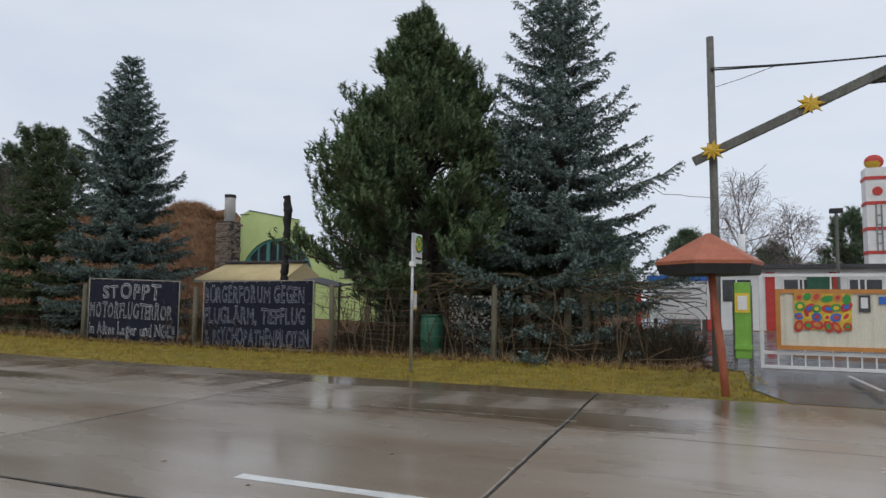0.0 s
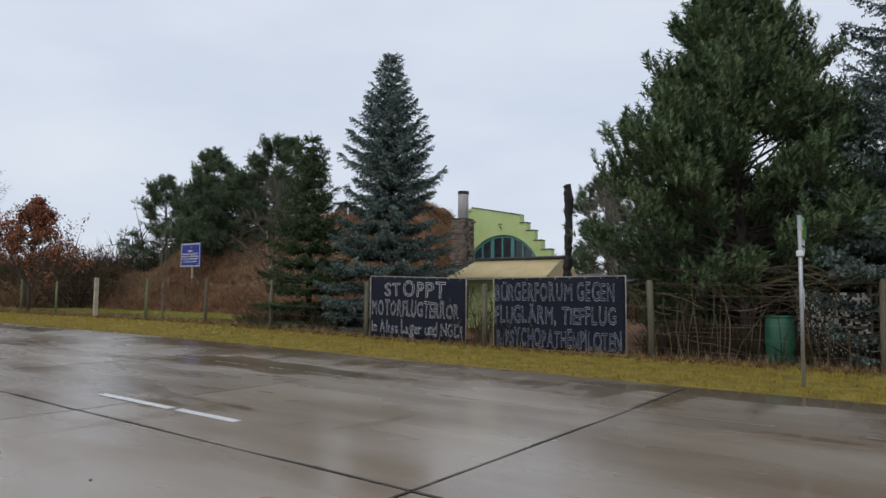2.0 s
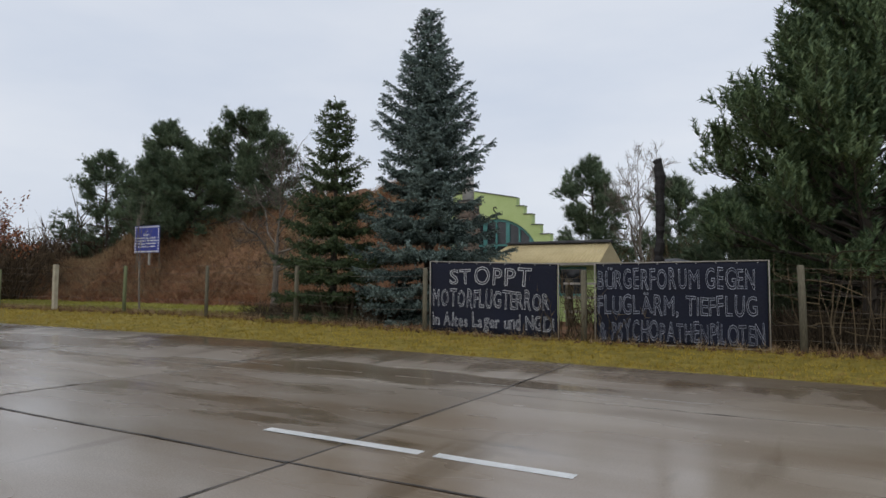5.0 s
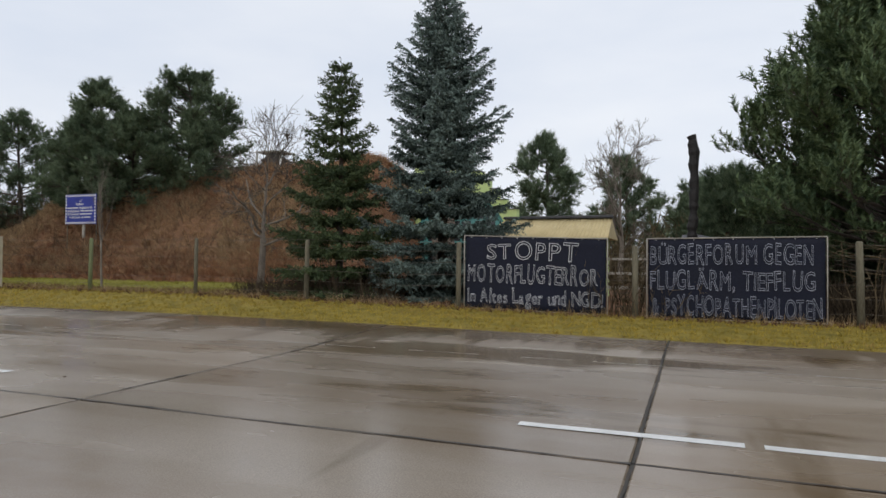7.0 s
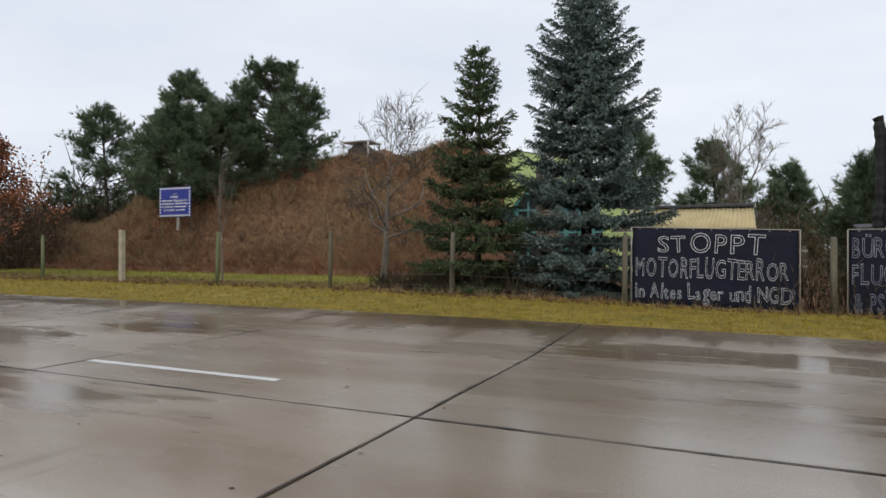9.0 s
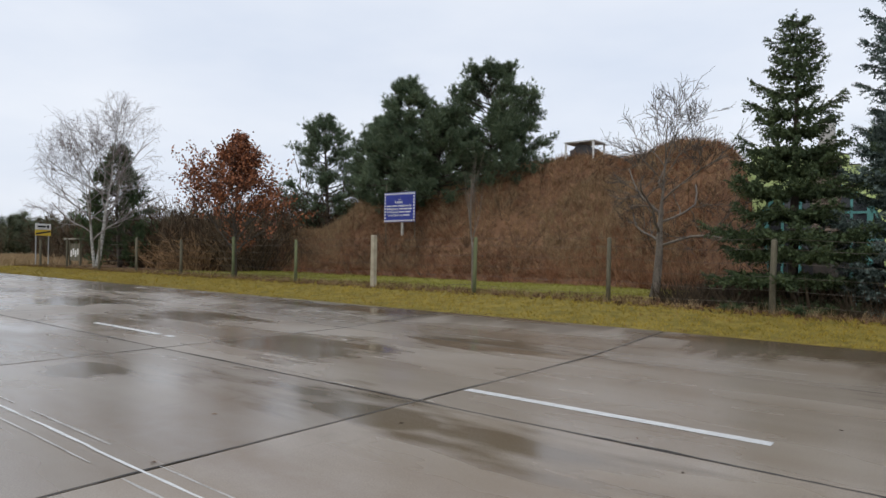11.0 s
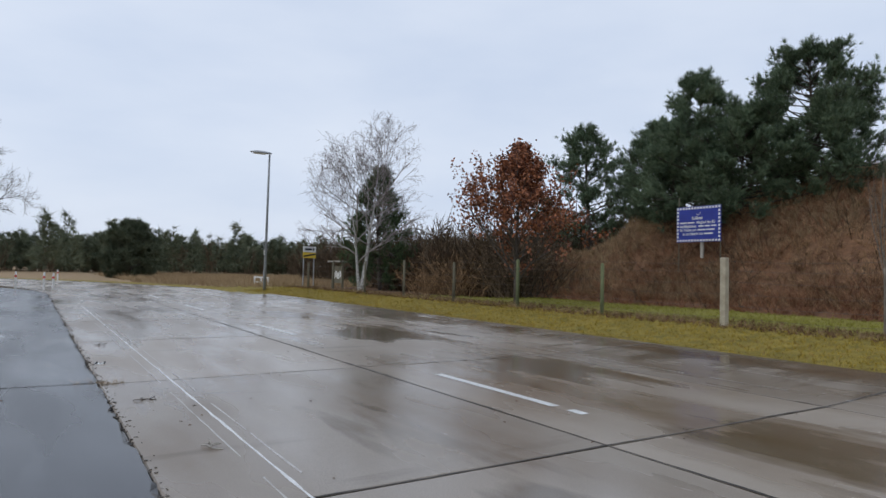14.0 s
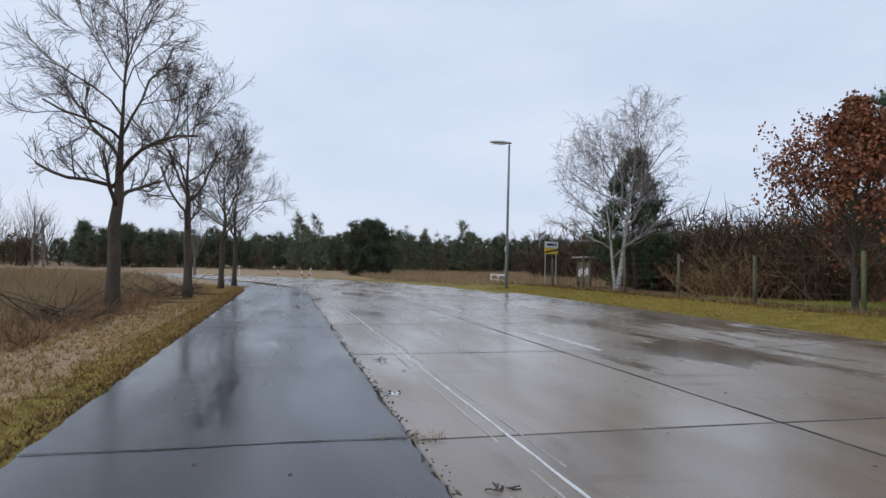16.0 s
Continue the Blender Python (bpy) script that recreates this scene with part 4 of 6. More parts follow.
# ---------------------------------------------------------------- banners
def lettering(text, width, height, material, hollow, jitter, seed, name="letter", weight=0.012):
    """Hand-painted words, letter by letter, fitted into width x height, facing -y, lower left corner at the origin."""
    rng = np.random.default_rng(seed)
    g, x = Geo(), 0.0
    items = []
    for ch in text:
        if ch == " ":
            x += 0.36
            continue
        cu = bpy.data.curves.new("letter", "FONT")
        cu.body = ch
        cu.resolution_u = 3
        if hollow:
            cu.fill_mode, cu.bevel_depth, cu.bevel_resolution = "NONE", hollow, 0
        else:
            cu.offset = weight
        ob = bpy.data.objects.new("letter", cu)
        me = bpy.data.meshes.new_from_object(ob)
        v = np.array([w.co[:] for w in me.vertices])
        f = [list(q.vertices) for q in me.polygons]
        bpy.data.objects.remove(ob)
        bpy.data.curves.remove(cu)
        bpy.data.meshes.remove(me)
        if not len(v):
            continue
        lo = v[:, 0].min()
        w = v[:, 0].max() - lo
        k = 1 + rng.uniform(-jitter, jitter)
        t = rng.uniform(-jitter, jitter) * 0.6
        c, s = math.cos(t), math.sin(t)
        px, pz = (v[:, 0] - lo) * (1 + rng.uniform(-jitter, jitter)), v[:, 1] * k
        items.append((np.stack([c * px - s * pz + x, v[:, 2], s * px + c * pz + rng.uniform(-jitter, jitter) * 0.12], -1), f))
        x += w + 0.10
    top = max(v[:, 2].max() for v, _ in items)
    out = []
    for v, f in items:
        g = Geo()
        v[:, 0] *= width / x
        v[:, 2] *= height / top
        v[:, 1] = v[:, 1] * 0.15 - 0.006
        g.add(v, f)
        out.append(g.mesh(name, material))
    return out


def banner(x0, x1, zl, zr, hl, hr, lines, label, seed):
    """A tarpaulin laced into a batten frame."""
    rng = np.random.default_rng(seed)
    w = x1 - x0
    root = thing("banner", (x0, FENCE_Y + 0.02, zl), label, "banner", "protest banners on the fence")
    lean = math.atan2(zr - zl, w)
    for a, b in (((0, 0, -0.12), (0, 0, hl)), ((w, 0, zr - zl - 0.12), (w, 0, zr - zl + hr)), ((0, 0, hl), (w, 0, zr - zl + hr)), ((0, 0, 0), (w, 0, zr - zl))):
        g = Geo()
        g.tube([a, ((a[0] + b[0]) / 2, 0.004, (a[2] + b[2]) / 2), b], 0.012, 8)
        part("batten", g, PALE_WOOD, root, smooth=True)
    n, m = 26, 12
    v = []
    for i in range(n + 1):
        for j in range(m + 1):
            u, t = i / n, j / m
            edge = 1 - min(1, 6 * min(u, 1 - u, t, 1 - t))
            sag = 0.018 * math.sin(u * n * 1.3) * (1 - t) + 0.012 * math.sin(u * 9 + t * 7) + 0.008 * rng.normal()
            scal = 0.012 * math.sin(u * math.pi * 9) ** 2
            z = t * (hl + (hr - hl) * u) + (zr - zl) * u
            z += (scal if j == 0 else -scal if j == m else 0)
            v.append((0.03 + u * (w - 0.06), 0.012 + sag * (1 - edge), 0.02 + z * 0.985))
    g = Geo()
    g.add(v, [[i * (m + 1) + j, (i + 1) * (m + 1) + j, (i + 1) * (m + 1) + j + 1, i * (m + 1) + j + 1] for i in range(n) for j in range(m)])
    sheet = part("tarpaulin", g, TARP, root, smooth=True)
    mod = sheet.modifiers.new("thickness", "SOLIDIFY")
    mod.thickness = 0.004
    eye = Geo()
    eye.tube([(0, -0.006, 0), (0, 0.004, 0)], 0.012, 8)
    eye_me = eye.mesh("eyelet", STEEL)
    for k in range(9):
        for t in (0.025, 0.975):
            u = (k + 0.5) / 9
            e = part("eyelet", eye_me, STEEL, root)
            e.location = (u * w, -0.012, t * (hl + (hr - hl) * u) + (zr - zl) * u + 0.01)
    for text, u0, u1, t0, t1, material, hollow, jit in lines:
        for me in lettering(text, (u1 - u0) * w, (t1 - t0) * hl, material, hollow, jit, seed + len(text)):
            ob = part("letter", me, material, root)
            ob.location = (u0 * w, -0.022, t0 * hl + (zr - zl) * u0)
            ob.rotation_euler = (0, -lean - math.atan2((hr - hl) * (t0 + t1) / 2, w), 0)
    return root


banner(-13.48, -10.2, 0.20, 0.15, 1.70, 1.655, [
    ("STOPPT", 0.17, 0.82, 0.69, 0.94, CHALK, 0.014, 0.12),
    ("MOTORFLUGTERROR", 0.03, 0.95, 0.38, 0.64, CHALK, 0.0115, 0.12),
    ("in Altes Lager und NGD!", 0.03, 0.98, 0.10, 0.31, CHALK, 0.013, 0.14)],
    "black tarpaulin banner with white hand-painted letters in a batten frame", 5)
banner(-9.385, -6.05, 0.13, 0.14, 1.675, 1.69, [
    ("BÜRGERFORUM GEGEN", 0.02, 0.94, 0.68, 0.95, CHALK_DIM, 0.015, 0.12),
    ("FLUGLÄRM, TIEFFLUG", 0.02, 0.95, 0.37, 0.64, CHALK_DIM, 0.015, 0.12),
    ("& PSYCHOPATHENPILOTEN", 0.03, 0.98, 0.05, 0.31, CHALK_DIM, 0.014, 0.10)],
    "black tarpaulin banner with washed-out hollow white letters in a batten frame", 8)

# ---------------------------------------------------------------- evergreens by the fence
spruce("blue_spruce", on_land(-15.0, 17.1), 9.1, 3.0, BLUE_NEEDLE, "blue-grey spruce behind the fence, dense to the ground", 11, density=1.25)
spruce("young_spruce", on_land(-17.7, 16.1), 6.5, 2.15, GREEN_NEEDLE, "thin dark green young spruce with a sparse top", 12, density=1.1)
spruce("tall_blue_spruce", on_land(-0.6, 17.1), 10.6, 3.6, BLUE_NEEDLE, "tall blue-grey spruce with tiered drooping branches", 13, density=0.95, droop=0.18)
pine("black_pine", on_land(-4.4, 17.5), 8.8, 4.2, PINE_NEEDLE, "dense dark green pine with upturned branch tips", 14, base=0.11, tuft=0.17, n_branch=190, shape=1.12, pads=1.0, up=0.5, inner=0.34, candles=True)

# ---------------------------------------------------------------- trees on the bank
BANK = "pines on the bank"
pine("scots_pine", on_land(-35.0, 28.9, 0.3), 6.1, 3.1, SCOTS_NEEDLE, "broad flat-topped Scots pine on the brown bank", 31, base=0.10, tuft=0.26, n_branch=85, inner=0.45, shape=0.3, pads=1.4, group=BANK, up=0.14)
pine("scots_pine", on_land(-38.2, 26.0, 0.3), 7.1, 2.8, SCOTS_NEEDLE, "bushy Scots pine on the brown bank", 32, base=0.06, tuft=0.26, n_branch=85, inner=0.5, shape=0.75, pads=1.4, group=BANK, up=0.32)
pine("scots_pine", on_land(-47.2, 28.0, 0.3), 9.1, 3.0, SCOTS_NEEDLE, "open-crowned Scots pine beside the bank", 33, base=0.22, tuft=0.28, n_branch=64, shape=0.55, pads=1.2, group=BANK, up=0.16)
pine("scots_pine", on_land(-42.6, 28.5, 0.3), 5.6, 2.4, SCOTS_NEEDLE, "small bushy Scots pine on the bank", 34, base=0.05, tuft=0.28, n_branch=70, shape=0.7, pads=1.1, group=BANK, up=0.3)
pine("scots_pine", on_land(-36.4, 26.6, 0.3), 4.6, 2.8, SCOTS_NEEDLE, "low bushy Scots pine on the bank", 35, base=0.03, tuft=0.26, n_branch=70, shape=0.5, pads=1.2, group=BANK, up=0.16)
pine("scots_pine", on_land(-40.4, 27.0, 0.3), 4.9, 2.5, SCOTS_NEEDLE, "low bushy Scots pine on the bank", 36, base=0.03, tuft=0.26, n_branch=60, shape=0.6, pads=1.2, group=BANK, up=0.2)
pine("scots_pine", on_land(-33.6, 28.0, 0.3), 3.4, 2.3, SCOTS_NEEDLE, "low spreading Scots pine on the bank", 37, base=0.05, tuft=0.25, n_branch=50, shape=0.4, pads=1.2, group=BANK, up=0.12)
crowned_tree("bare_fruit_tree", on_land(-21.3, 17.3), 5.2, 1.3, 0.115, 2.5, "bare pruned fruit tree with a grey trunk", 41, n_limbs=15, bark=BARK_GREY, twig_mat=BARK, kids=(4, 6), rise=(1.15, 0.5), spread=0.85, lift=0.06, wobble=0.22, low=0.8, lean=((0.06, 0.0),))
bare_tree("bare_sapling", on_land(-26.4, 15.9), 4.4, 1.6, 0.035, "slender bare sapling by the fence", 42, limbs_n=4, bark=BARK_GREY, spread=0.4, lift=0.14, depth=2, kids=(3, 5), limb_angle=0.4)
crowned_tree("birch", on_land(-51.0, 15.2), 8.9, 2.0, 0.115, 3.9, "leaning white-barked birch with fine hanging twigs", 47, n_limbs=22, bark=BIRCH, limb_mat=BIRCH_LIMB, twig_mat=TWIG, depth=3, kids=(4, 6), rise=(1.05, 0.5), spread=0.75, lift=0.05, droop=0.26, min_r=0.0045, wobble=0.15, lean=((0.02, 0.10), (-0.03, -0.06)), low=0.75)


def leafy_oak(at, height, radius, label, seed):
    """A young oak that has kept its dead leaves."""
    rng = np.random.default_rng(seed)
    root = thing("young_oak", at, label, "tree")
    trunk, limbs, twigs, tips = Geo(), Geo(), Geo(), []
    pts, d = bent((0, 0, -0.1), (0, 0, 1), height * 0.9, 9, 0.04, 0.04, rng)
    trunk.tube(pts, np.linspace(0.09, 0.015, 10), 8)
    for k in range(52):
        f = 0.14 + 0.86 * (k + rng.random()) / 52
        c = np.array([np.interp(f * 9, range(10), pts[:, j]) for j in range(3)])
        a = k * 2.4
        L = radius * (min(1.0, 0.70 + f * 1.2) * 1.32 * (1 - f) ** 1.25 + 0.07) * rng.uniform(0.55, 1.15)
        twig_tree(limbs, twigs, c, np.array((math.cos(a), math.sin(a), rng.uniform(0.35, 0.8) + 0.9 * f)), L, 0.03, 2, rng, 0.55, 0.07, (3, 5), 0.55, 0, tips)
    tips = np.array(tips)
    keep = tips[:, 2] < height * rng.uniform(0.84, 0.98, len(tips))
    P = np.repeat(tips[keep], 8, axis=0) + rng.normal(size=(keep.sum() * 8, 3)) * 0.11
    leaf = np.array([(0, 0, 0), (0.35, 0.32, 0.05), (1, 0, 0.12), (0.4, -0.32, 0.05)], float)
    lv, lf = scatter(leaf, np.array([(0, 1, 2, 3)]), P, rng.normal(size=P.shape) + np.array((0, 0, -0.5)), rng.uniform(0.085, 0.155, len(P)), 0.13, rng)
    part("trunk", trunk, BARK, root, smooth=True)
    tagged(part("branchwork", limbs, BARK, root), kind="stuff")
    tagged(part("twigwork", twigs, BARK, root), kind="stuff")
    part("crown", quick("crown", lv, lf, OAK_LEAF), OAK_LEAF, root, "crown of rust-brown dead leaves")
    return root


leafy_oak(on_land(-38.1, 15.3), 6.5, 2.95, "young oak still holding rust-brown dead leaves", 51)
pine("dark_pine", on_land(-52.75, 17.2), 6.8, 2.3, PINE_NEEDLE, "dark evergreen pine behind the birch", 15, base=0.05, tuft=0.26, n_branch=70, shape=0.9, pads=1.0)

# ---------------------------------------------------------------- avenue trees by the cycle path
for k, (x, y, h, r, th, seed) in enumerate(((-41.5, -4.0, 8.4, 0.165, 2.6, 61), (-49.3, -3.3, 8.2, 0.155, 2.5, 62), (-58.4, -2.95, 8.0, 0.135, 2.6, 63), (-63.0, -2.65, 7.6, 0.135, 2.4, 64))):
    crowned_tree("avenue_tree", on_land(x, y), h, th, r, 3.3, "bare avenue tree with a dark brown trunk beside the cycle path", seed, n_limbs=17, kids=(5, 7), rise=(1.12, 0.35), spread=0.82, lift=0.055, min_r=0.0048, wobble=0.17, group="avenue trees", shrink=0.54)


# ---------------------------------------------------------------- shelter front behind the trees
def arch_front():
    """The front wall of an earth-covered shelter: stepped gable, round-arched window."""
    root = thing("shelter_front", (0, 0, 0), "lime green rendered shelter front with a round-arched teal window", "building")
    y0, y1, cx, cz, r = 32.0, 32.45, -19.8, 2.26, 2.54
    tops = [(-22.8, -22.4, 5.75, 5.75), (-22.4, -21.8, 6.25, 6.48), (-21.8, -18.6, 6.48, 5.85),
            (-18.6, -18.2, 5.42, 5.40), (-18.2, -17.75, 4.98, 4.96), (-17.75, -17.3, 4.42, 4.40), (-17.3, -16.75, 3.92, 3.90), (-16.75, -16.2, 3.45, 3.42), (-16.2, -15.6, 2.98, 2.95), (-15.6, -15.0, 2.5, 2.48), (-15.0, -14.3, 2.1, 2.08), (-14.3, -13.4, 1.6, 1.58)]
    g, cap = Geo(), Geo()
    for a, b, za, zb in tops:
        n = max(1, int((b - a) / 0.12))
        for i in range(n):
            xa, xb = a + (b - a) * i / n, a + (b - a) * (i + 1) / n
            low = []
            for x in (xa, xb):
                d = abs(x - cx)
                low.append(cz + math.sqrt(max(r * r - d * d, 0)) if d < r else -0.2)
            if max(low) > 0 and min(low) < 0:
                low = [max(low), max(low)] if abs((xa + xb) / 2 - cx) < r else [-0.2, -0.2]
            ta, tb = za + (zb - za) * i / n, za + (zb - za) * (i + 1) / n
            v = [(x, y, z) for y in (y0, y1) for x, z in ((xa, low[0]), (xb, low[1]), (xb, tb), (xa, ta))]
            g.add(v, [[0, 1, 2, 3], [5, 4, 7, 6], [3, 2, 6, 7], [0, 4, 5, 1], [0, 3, 7, 4], [1, 5, 6, 2]])
        cap = Geo()
        cap.box((a - 0.03, y0 - 0.05, min(za, zb) + 0.0), (b + 0.03, y1 + 0.02, min(za, zb) + 0.035)) if za == zb or b - a < 0.7 else cap.add([(a, y0 - 0.05, za + 0.003), (b, y0 - 0.05, zb + 0.003), (b, y1, zb + 0.003), (a, y1, za + 0.003), (a, y0 - 0.05, za + 0.04), (b, y0 - 0.05, zb + 0.04), (b, y1, zb + 0.04), (a, y1, za + 0.04)], [[3, 2, 1, 0], [4, 5, 6, 7], [0, 1, 5, 4], [1, 2, 6, 5], [2, 3, 7, 6], [3, 0, 4, 7]])
        part("coping", cap, DARK_ROOF, root)
    wall = part("wall", g, LIME, root)
    bm = bmesh.new()
    bm.from_mesh(wall.data)
    bmesh.ops.remove_doubles(bm, verts=bm.verts, dist=0.0005)
    bm.to_mesh(wall.data)
    bm.free()
    a = np.linspace(0, math.pi, 33)
    for name, ra, rb, ya, yb in (("arch_frame", r - 0.14, r + 0.0, y0 + 0.10, y0 + 0.22),):
        g = Geo()
        v = [(cx + q * math.cos(t), y, cz + q * math.sin(t)) for t in a for q, y in ((ra, ya), (rb, ya), (rb, yb), (ra, yb))]
        g.add(v, [[4 * i + j, 4 * i + (j + 1) % 4, 4 * i + 4 + (j + 1) % 4, 4 * i + 4 + j] for i in range(32) for j in range(4)])
        part(name, g, TEAL, root)
    g = Geo()
    v = [(cx + (r - 0.05) * math.cos(t), y0 + 0.18, cz + (r - 0.05) * math.sin(t)) for t in a] + [(cx - r, y0 + 0.18, 0.2), (cx + r, y0 + 0.18, 0.2)]
    g.add(v, [list(range(len(v)))[::-1]])
    part("pane", g, GLASS, root, "dark glass")
    for k in range(-3, 4):
        x = cx + k * 0.66
        top = cz + math.sqrt(max((r - 0.08) ** 2 - (x - cx) ** 2, 0.05))
        g = boxes(((x - (0.11 if k % 2 else 0.05), y0 + 0.11, 0.2), (x + (0.11 if k % 2 else 0.05), y0 + 0.175, top)))
        part("mullion", g, TEAL, root)
    for z in (2.2, 3.35):
        d = math.sqrt(max((r - 0.08) ** 2 - (z - cz) ** 2, 0.05))
        part("transom", boxes(((cx - d, y0 + 0.105, z), (cx + d, y0 + 0.172, z + 0.10))), TEAL, root)
    g = Geo()
    g.tube([(cx, y0, 5.15), (cx, y0 - 0.25, 5.25), (cx + 0.05, y0 - 0.35, 5.35), (cx + 0.18, y0 - 0.35, 5.38), (cx + 0.22, y0 - 0.35, 5.28)], 0.03, 6)
    part("hook", g, BLACK, root)


arch_front()

# stone chimney with a white flue
chim = thing("chimney", (-18.58, 26.5, 0.2), "rubble stone chimney stack with a white flue pipe", "chimney")
rs = np.random.default_rng(71)
g = boxes(((-0.34, -0.42, 0), (0.34, 0.42, 4.86)))
part("core", g, JOINT, chim)
z, stone_me = 0.0, []
for k in range(8):
    g = Geo()
    w = 0.07 + 0.025 * k
    g.box((-w, -0.06, 0), (w, 0.06, 0.075 + 0.012 * (k % 4)))
    me = g.mesh("stone", STONE)
    bm = bmesh.new()
    bm.from_mesh(me)
    bmesh.ops.bevel(bm, geom=bm.edges[:], offset=0.018, segments=1, affect="EDGES")
    bm.to_mesh(me)
    bm.free()
    stone_me.append((w, me))
while z < 4.75:
    x = -0.39
    while x < 0.32:
        w, me = stone_me[rs.integers(0, 8)]
        w2 = min(2 * w, 0.40 - x)
        if z > 1.6:
            ob = part("stone", me, STONE, chim)
            ob.location = (x + w2 / 2, -0.43 + rs.uniform(-0.045, 0.015), z + rs.uniform(-0.01, 0.01))
            ob.scale = (w2 / (2 * w) * 0.96, 1, 1)
            if rs.random() < 0.8:
                ob = part("stone", me, STONE, chim)
                ob.location = (0.345 + rs.uniform(-0.03, 0.02), -0.40 + (x + 0.39) * 1.08, z)
                ob.rotation_euler = (0, 0, radians(90))
                ob.scale = (0.75, 1, 1)
        x += w2
    z += 0.104
g = Geo()
g.tube([(0, 0, 4.86), (0, 0, 6.0), (0, 0, 6.02), (0, 0, 6.16)], [0.265, 0.25, 0.26, 0.26], 16)
part("flue", g, WHITE, chim, "white flue pipe", smooth=True)
g = Geo()
g.tube([(0, 0, 6.03), (0, 0, 6.19)], [0.27, 0.27], 16)
part("flue_cap", g, BLACK, chim, "sooty black rim")

# yellow shed
shed = thing("garden_shed", (0, 0, 0.15), "small pale green shed with a cream corrugated roof", "shed")
part("wall", boxes(((-14.3, 20.75, 0), (-11.1, 22.6, 1.95))), LIME, shed, "pale green wall")
g, n = Geo(), 132
v = []
for i in range(n + 1):
    u = i / n
    w = 0.036 * math.sin(i * math.pi / 2)
    v += [(-14.85 + 4.0 * u, 20.15 + w * 0.4, 1.87 + w), (-14.35 + 3.45 * u, 21.55 + w * 0.4, 2.58 + w)]
g.add(v, [[2 * i, 2 * i + 2, 2 * i + 3, 2 * i + 1] for i in range(n)])
ob = part("roof_sheet", g, ROOF_YELLOW, shed, smooth=True)
ob.modifiers.new("thickness", "SOLIDIFY").thickness = 0.012
g = Geo()
g.add([(-10.86, 20.15, 1.87), (-10.86, 22.9, 1.87), (-10.91, 21.55, 2.58), (-14.85, 20.15, 1.87), (-14.85, 22.9, 1.87), (-14.35, 21.55, 2.58)], [[0, 1, 2], [4, 3, 5], [1, 4, 5, 2]])
part("roof_end", g, ROOF_YELLOW, shed)
g = Geo()
g.tube([(-14.45, 21.55, 2.60), (-10.86, 21.55, 2.60)], 0.05, 8)
g.box((-14.45, 21.38, 2.56), (-10.86, 21.72, 2.62))
part("ridge_cap", g, DARK_ROOF, shed)
g = boxes(((-14.85, 20.12, 1.79), (-10.87, 20.2, 1.87)))
part("fascia", g, PALE_WOOD, shed)
part("window", boxes(((-12.3, 20.72, 0.9), (-11.5, 20.76, 1.7))), GLASS, shed)
part("window_frame", boxes(((-12.36, 20.70, 0.84), (-12.28, 20.75, 1.76)), ((-11.52, 20.70, 0.84), (-11.44, 20.75, 1.76)), ((-12.28, 20.70, 1.68), (-11.52, 20.75, 1.76)), ((-12.28, 20.70, 0.84), (-11.52, 20.75, 0.92))), TEAL, shed)

# charred post
g = Geo()
rb = np.random.default_rng(75)
zs = np.linspace(-0.1, 4.2, 44)
g.tube([(0.022 * math.sin(t * 2.6) + rb.normal() * 0.012 + 0.035 * math.exp(-((t - 3.72) / 0.16) ** 2), 0.02 * math.cos(t * 1.4), t) for t in zs], [0.108 + rb.uniform(-0.026, 0.022) + 0.016 * math.exp(-((t - 3.72) / 0.16) ** 2) for t in zs], 9)
burnt = new("charred_post", g.mesh("charred_post", CHAR))
burnt.matrix_world = pose(-8.47, 16.9, 0.15)
tagged(burnt, "tall blackened charred timber post behind the fence", "post")

# scrap behind the fence
g = Geo()
g.add([(x, y, z + 0.10 * math.cos((x + 0.5) * 3)) for x in (-0.75, -0.4, 0, 0.4, 0.75) for y, z in ((-0.4, 1.70), (0.4, 1.80), (0.4, 1.84), (-0.4, 1.74))], [[4 * i + j, 4 * i + 4 + j, 4 * i + 4 + (j + 1) % 4, 4 * i + (j + 1) % 4] for i in range(4) for j in range(4)])
g.tube([(-0.5, 0, 0), (-0.5, 0, 1.75)], 0.04, 6)
g.tube([(0.5, 0, 0), (0.5, 0, 1.75)], 0.04, 6)
lean_to = new("lean_to_roof", g.mesh("lean_to_roof", DARK_ROOF))
lean_to.matrix_world = pose(-8.0, 18.3, 0.12)
tagged(lean_to, "low dark curved roof sheet on posts", "shelter")
bench = thing("log_rack", (-10.6, 19.0, 0.1), "grey timber rack with stacked boards", "rack")
for z in (0.45, 0.85, 1.25):
    part("board", boxes(((-0.9, -0.25, z), (0.9, 0.25, z + 0.06))), PALE_WOOD, bench)
for x in (-0.85, 0.8):
    part("upright", boxes(((x, -0.24, 0), (x + 0.07, 0.24, 1.4))), WOOD_POST, bench)

# ---------------------------------------------------------------- bus stop
stop = thing("bus_stop_sign", (-2.43, 12.38, float(land(-2.43, 12.38))), "bus stop pole with a round yellow and green symbol", "bus stop")
g = Geo()
g.tube([(0, 0, -0.2), (0, 0, 2.62)], 0.030, 10)
part("pole", g, STEEL, stop, smooth=True)
plate = part("plate", boxes(((0.035, -0.02, 2.05), (0.42, 0.02, 2.62))), WHITE, stop, "white sign plate", bevel=0.006)
g = Geo()
g.tube([(0.225, -0.030, 2.42), (0.225, -0.021, 2.42)], 0.165, 24)
part("disc", g, YELLOW, plate, "yellow disc")
g = Geo()
t = np.linspace(0, 2 * math.pi, 25)
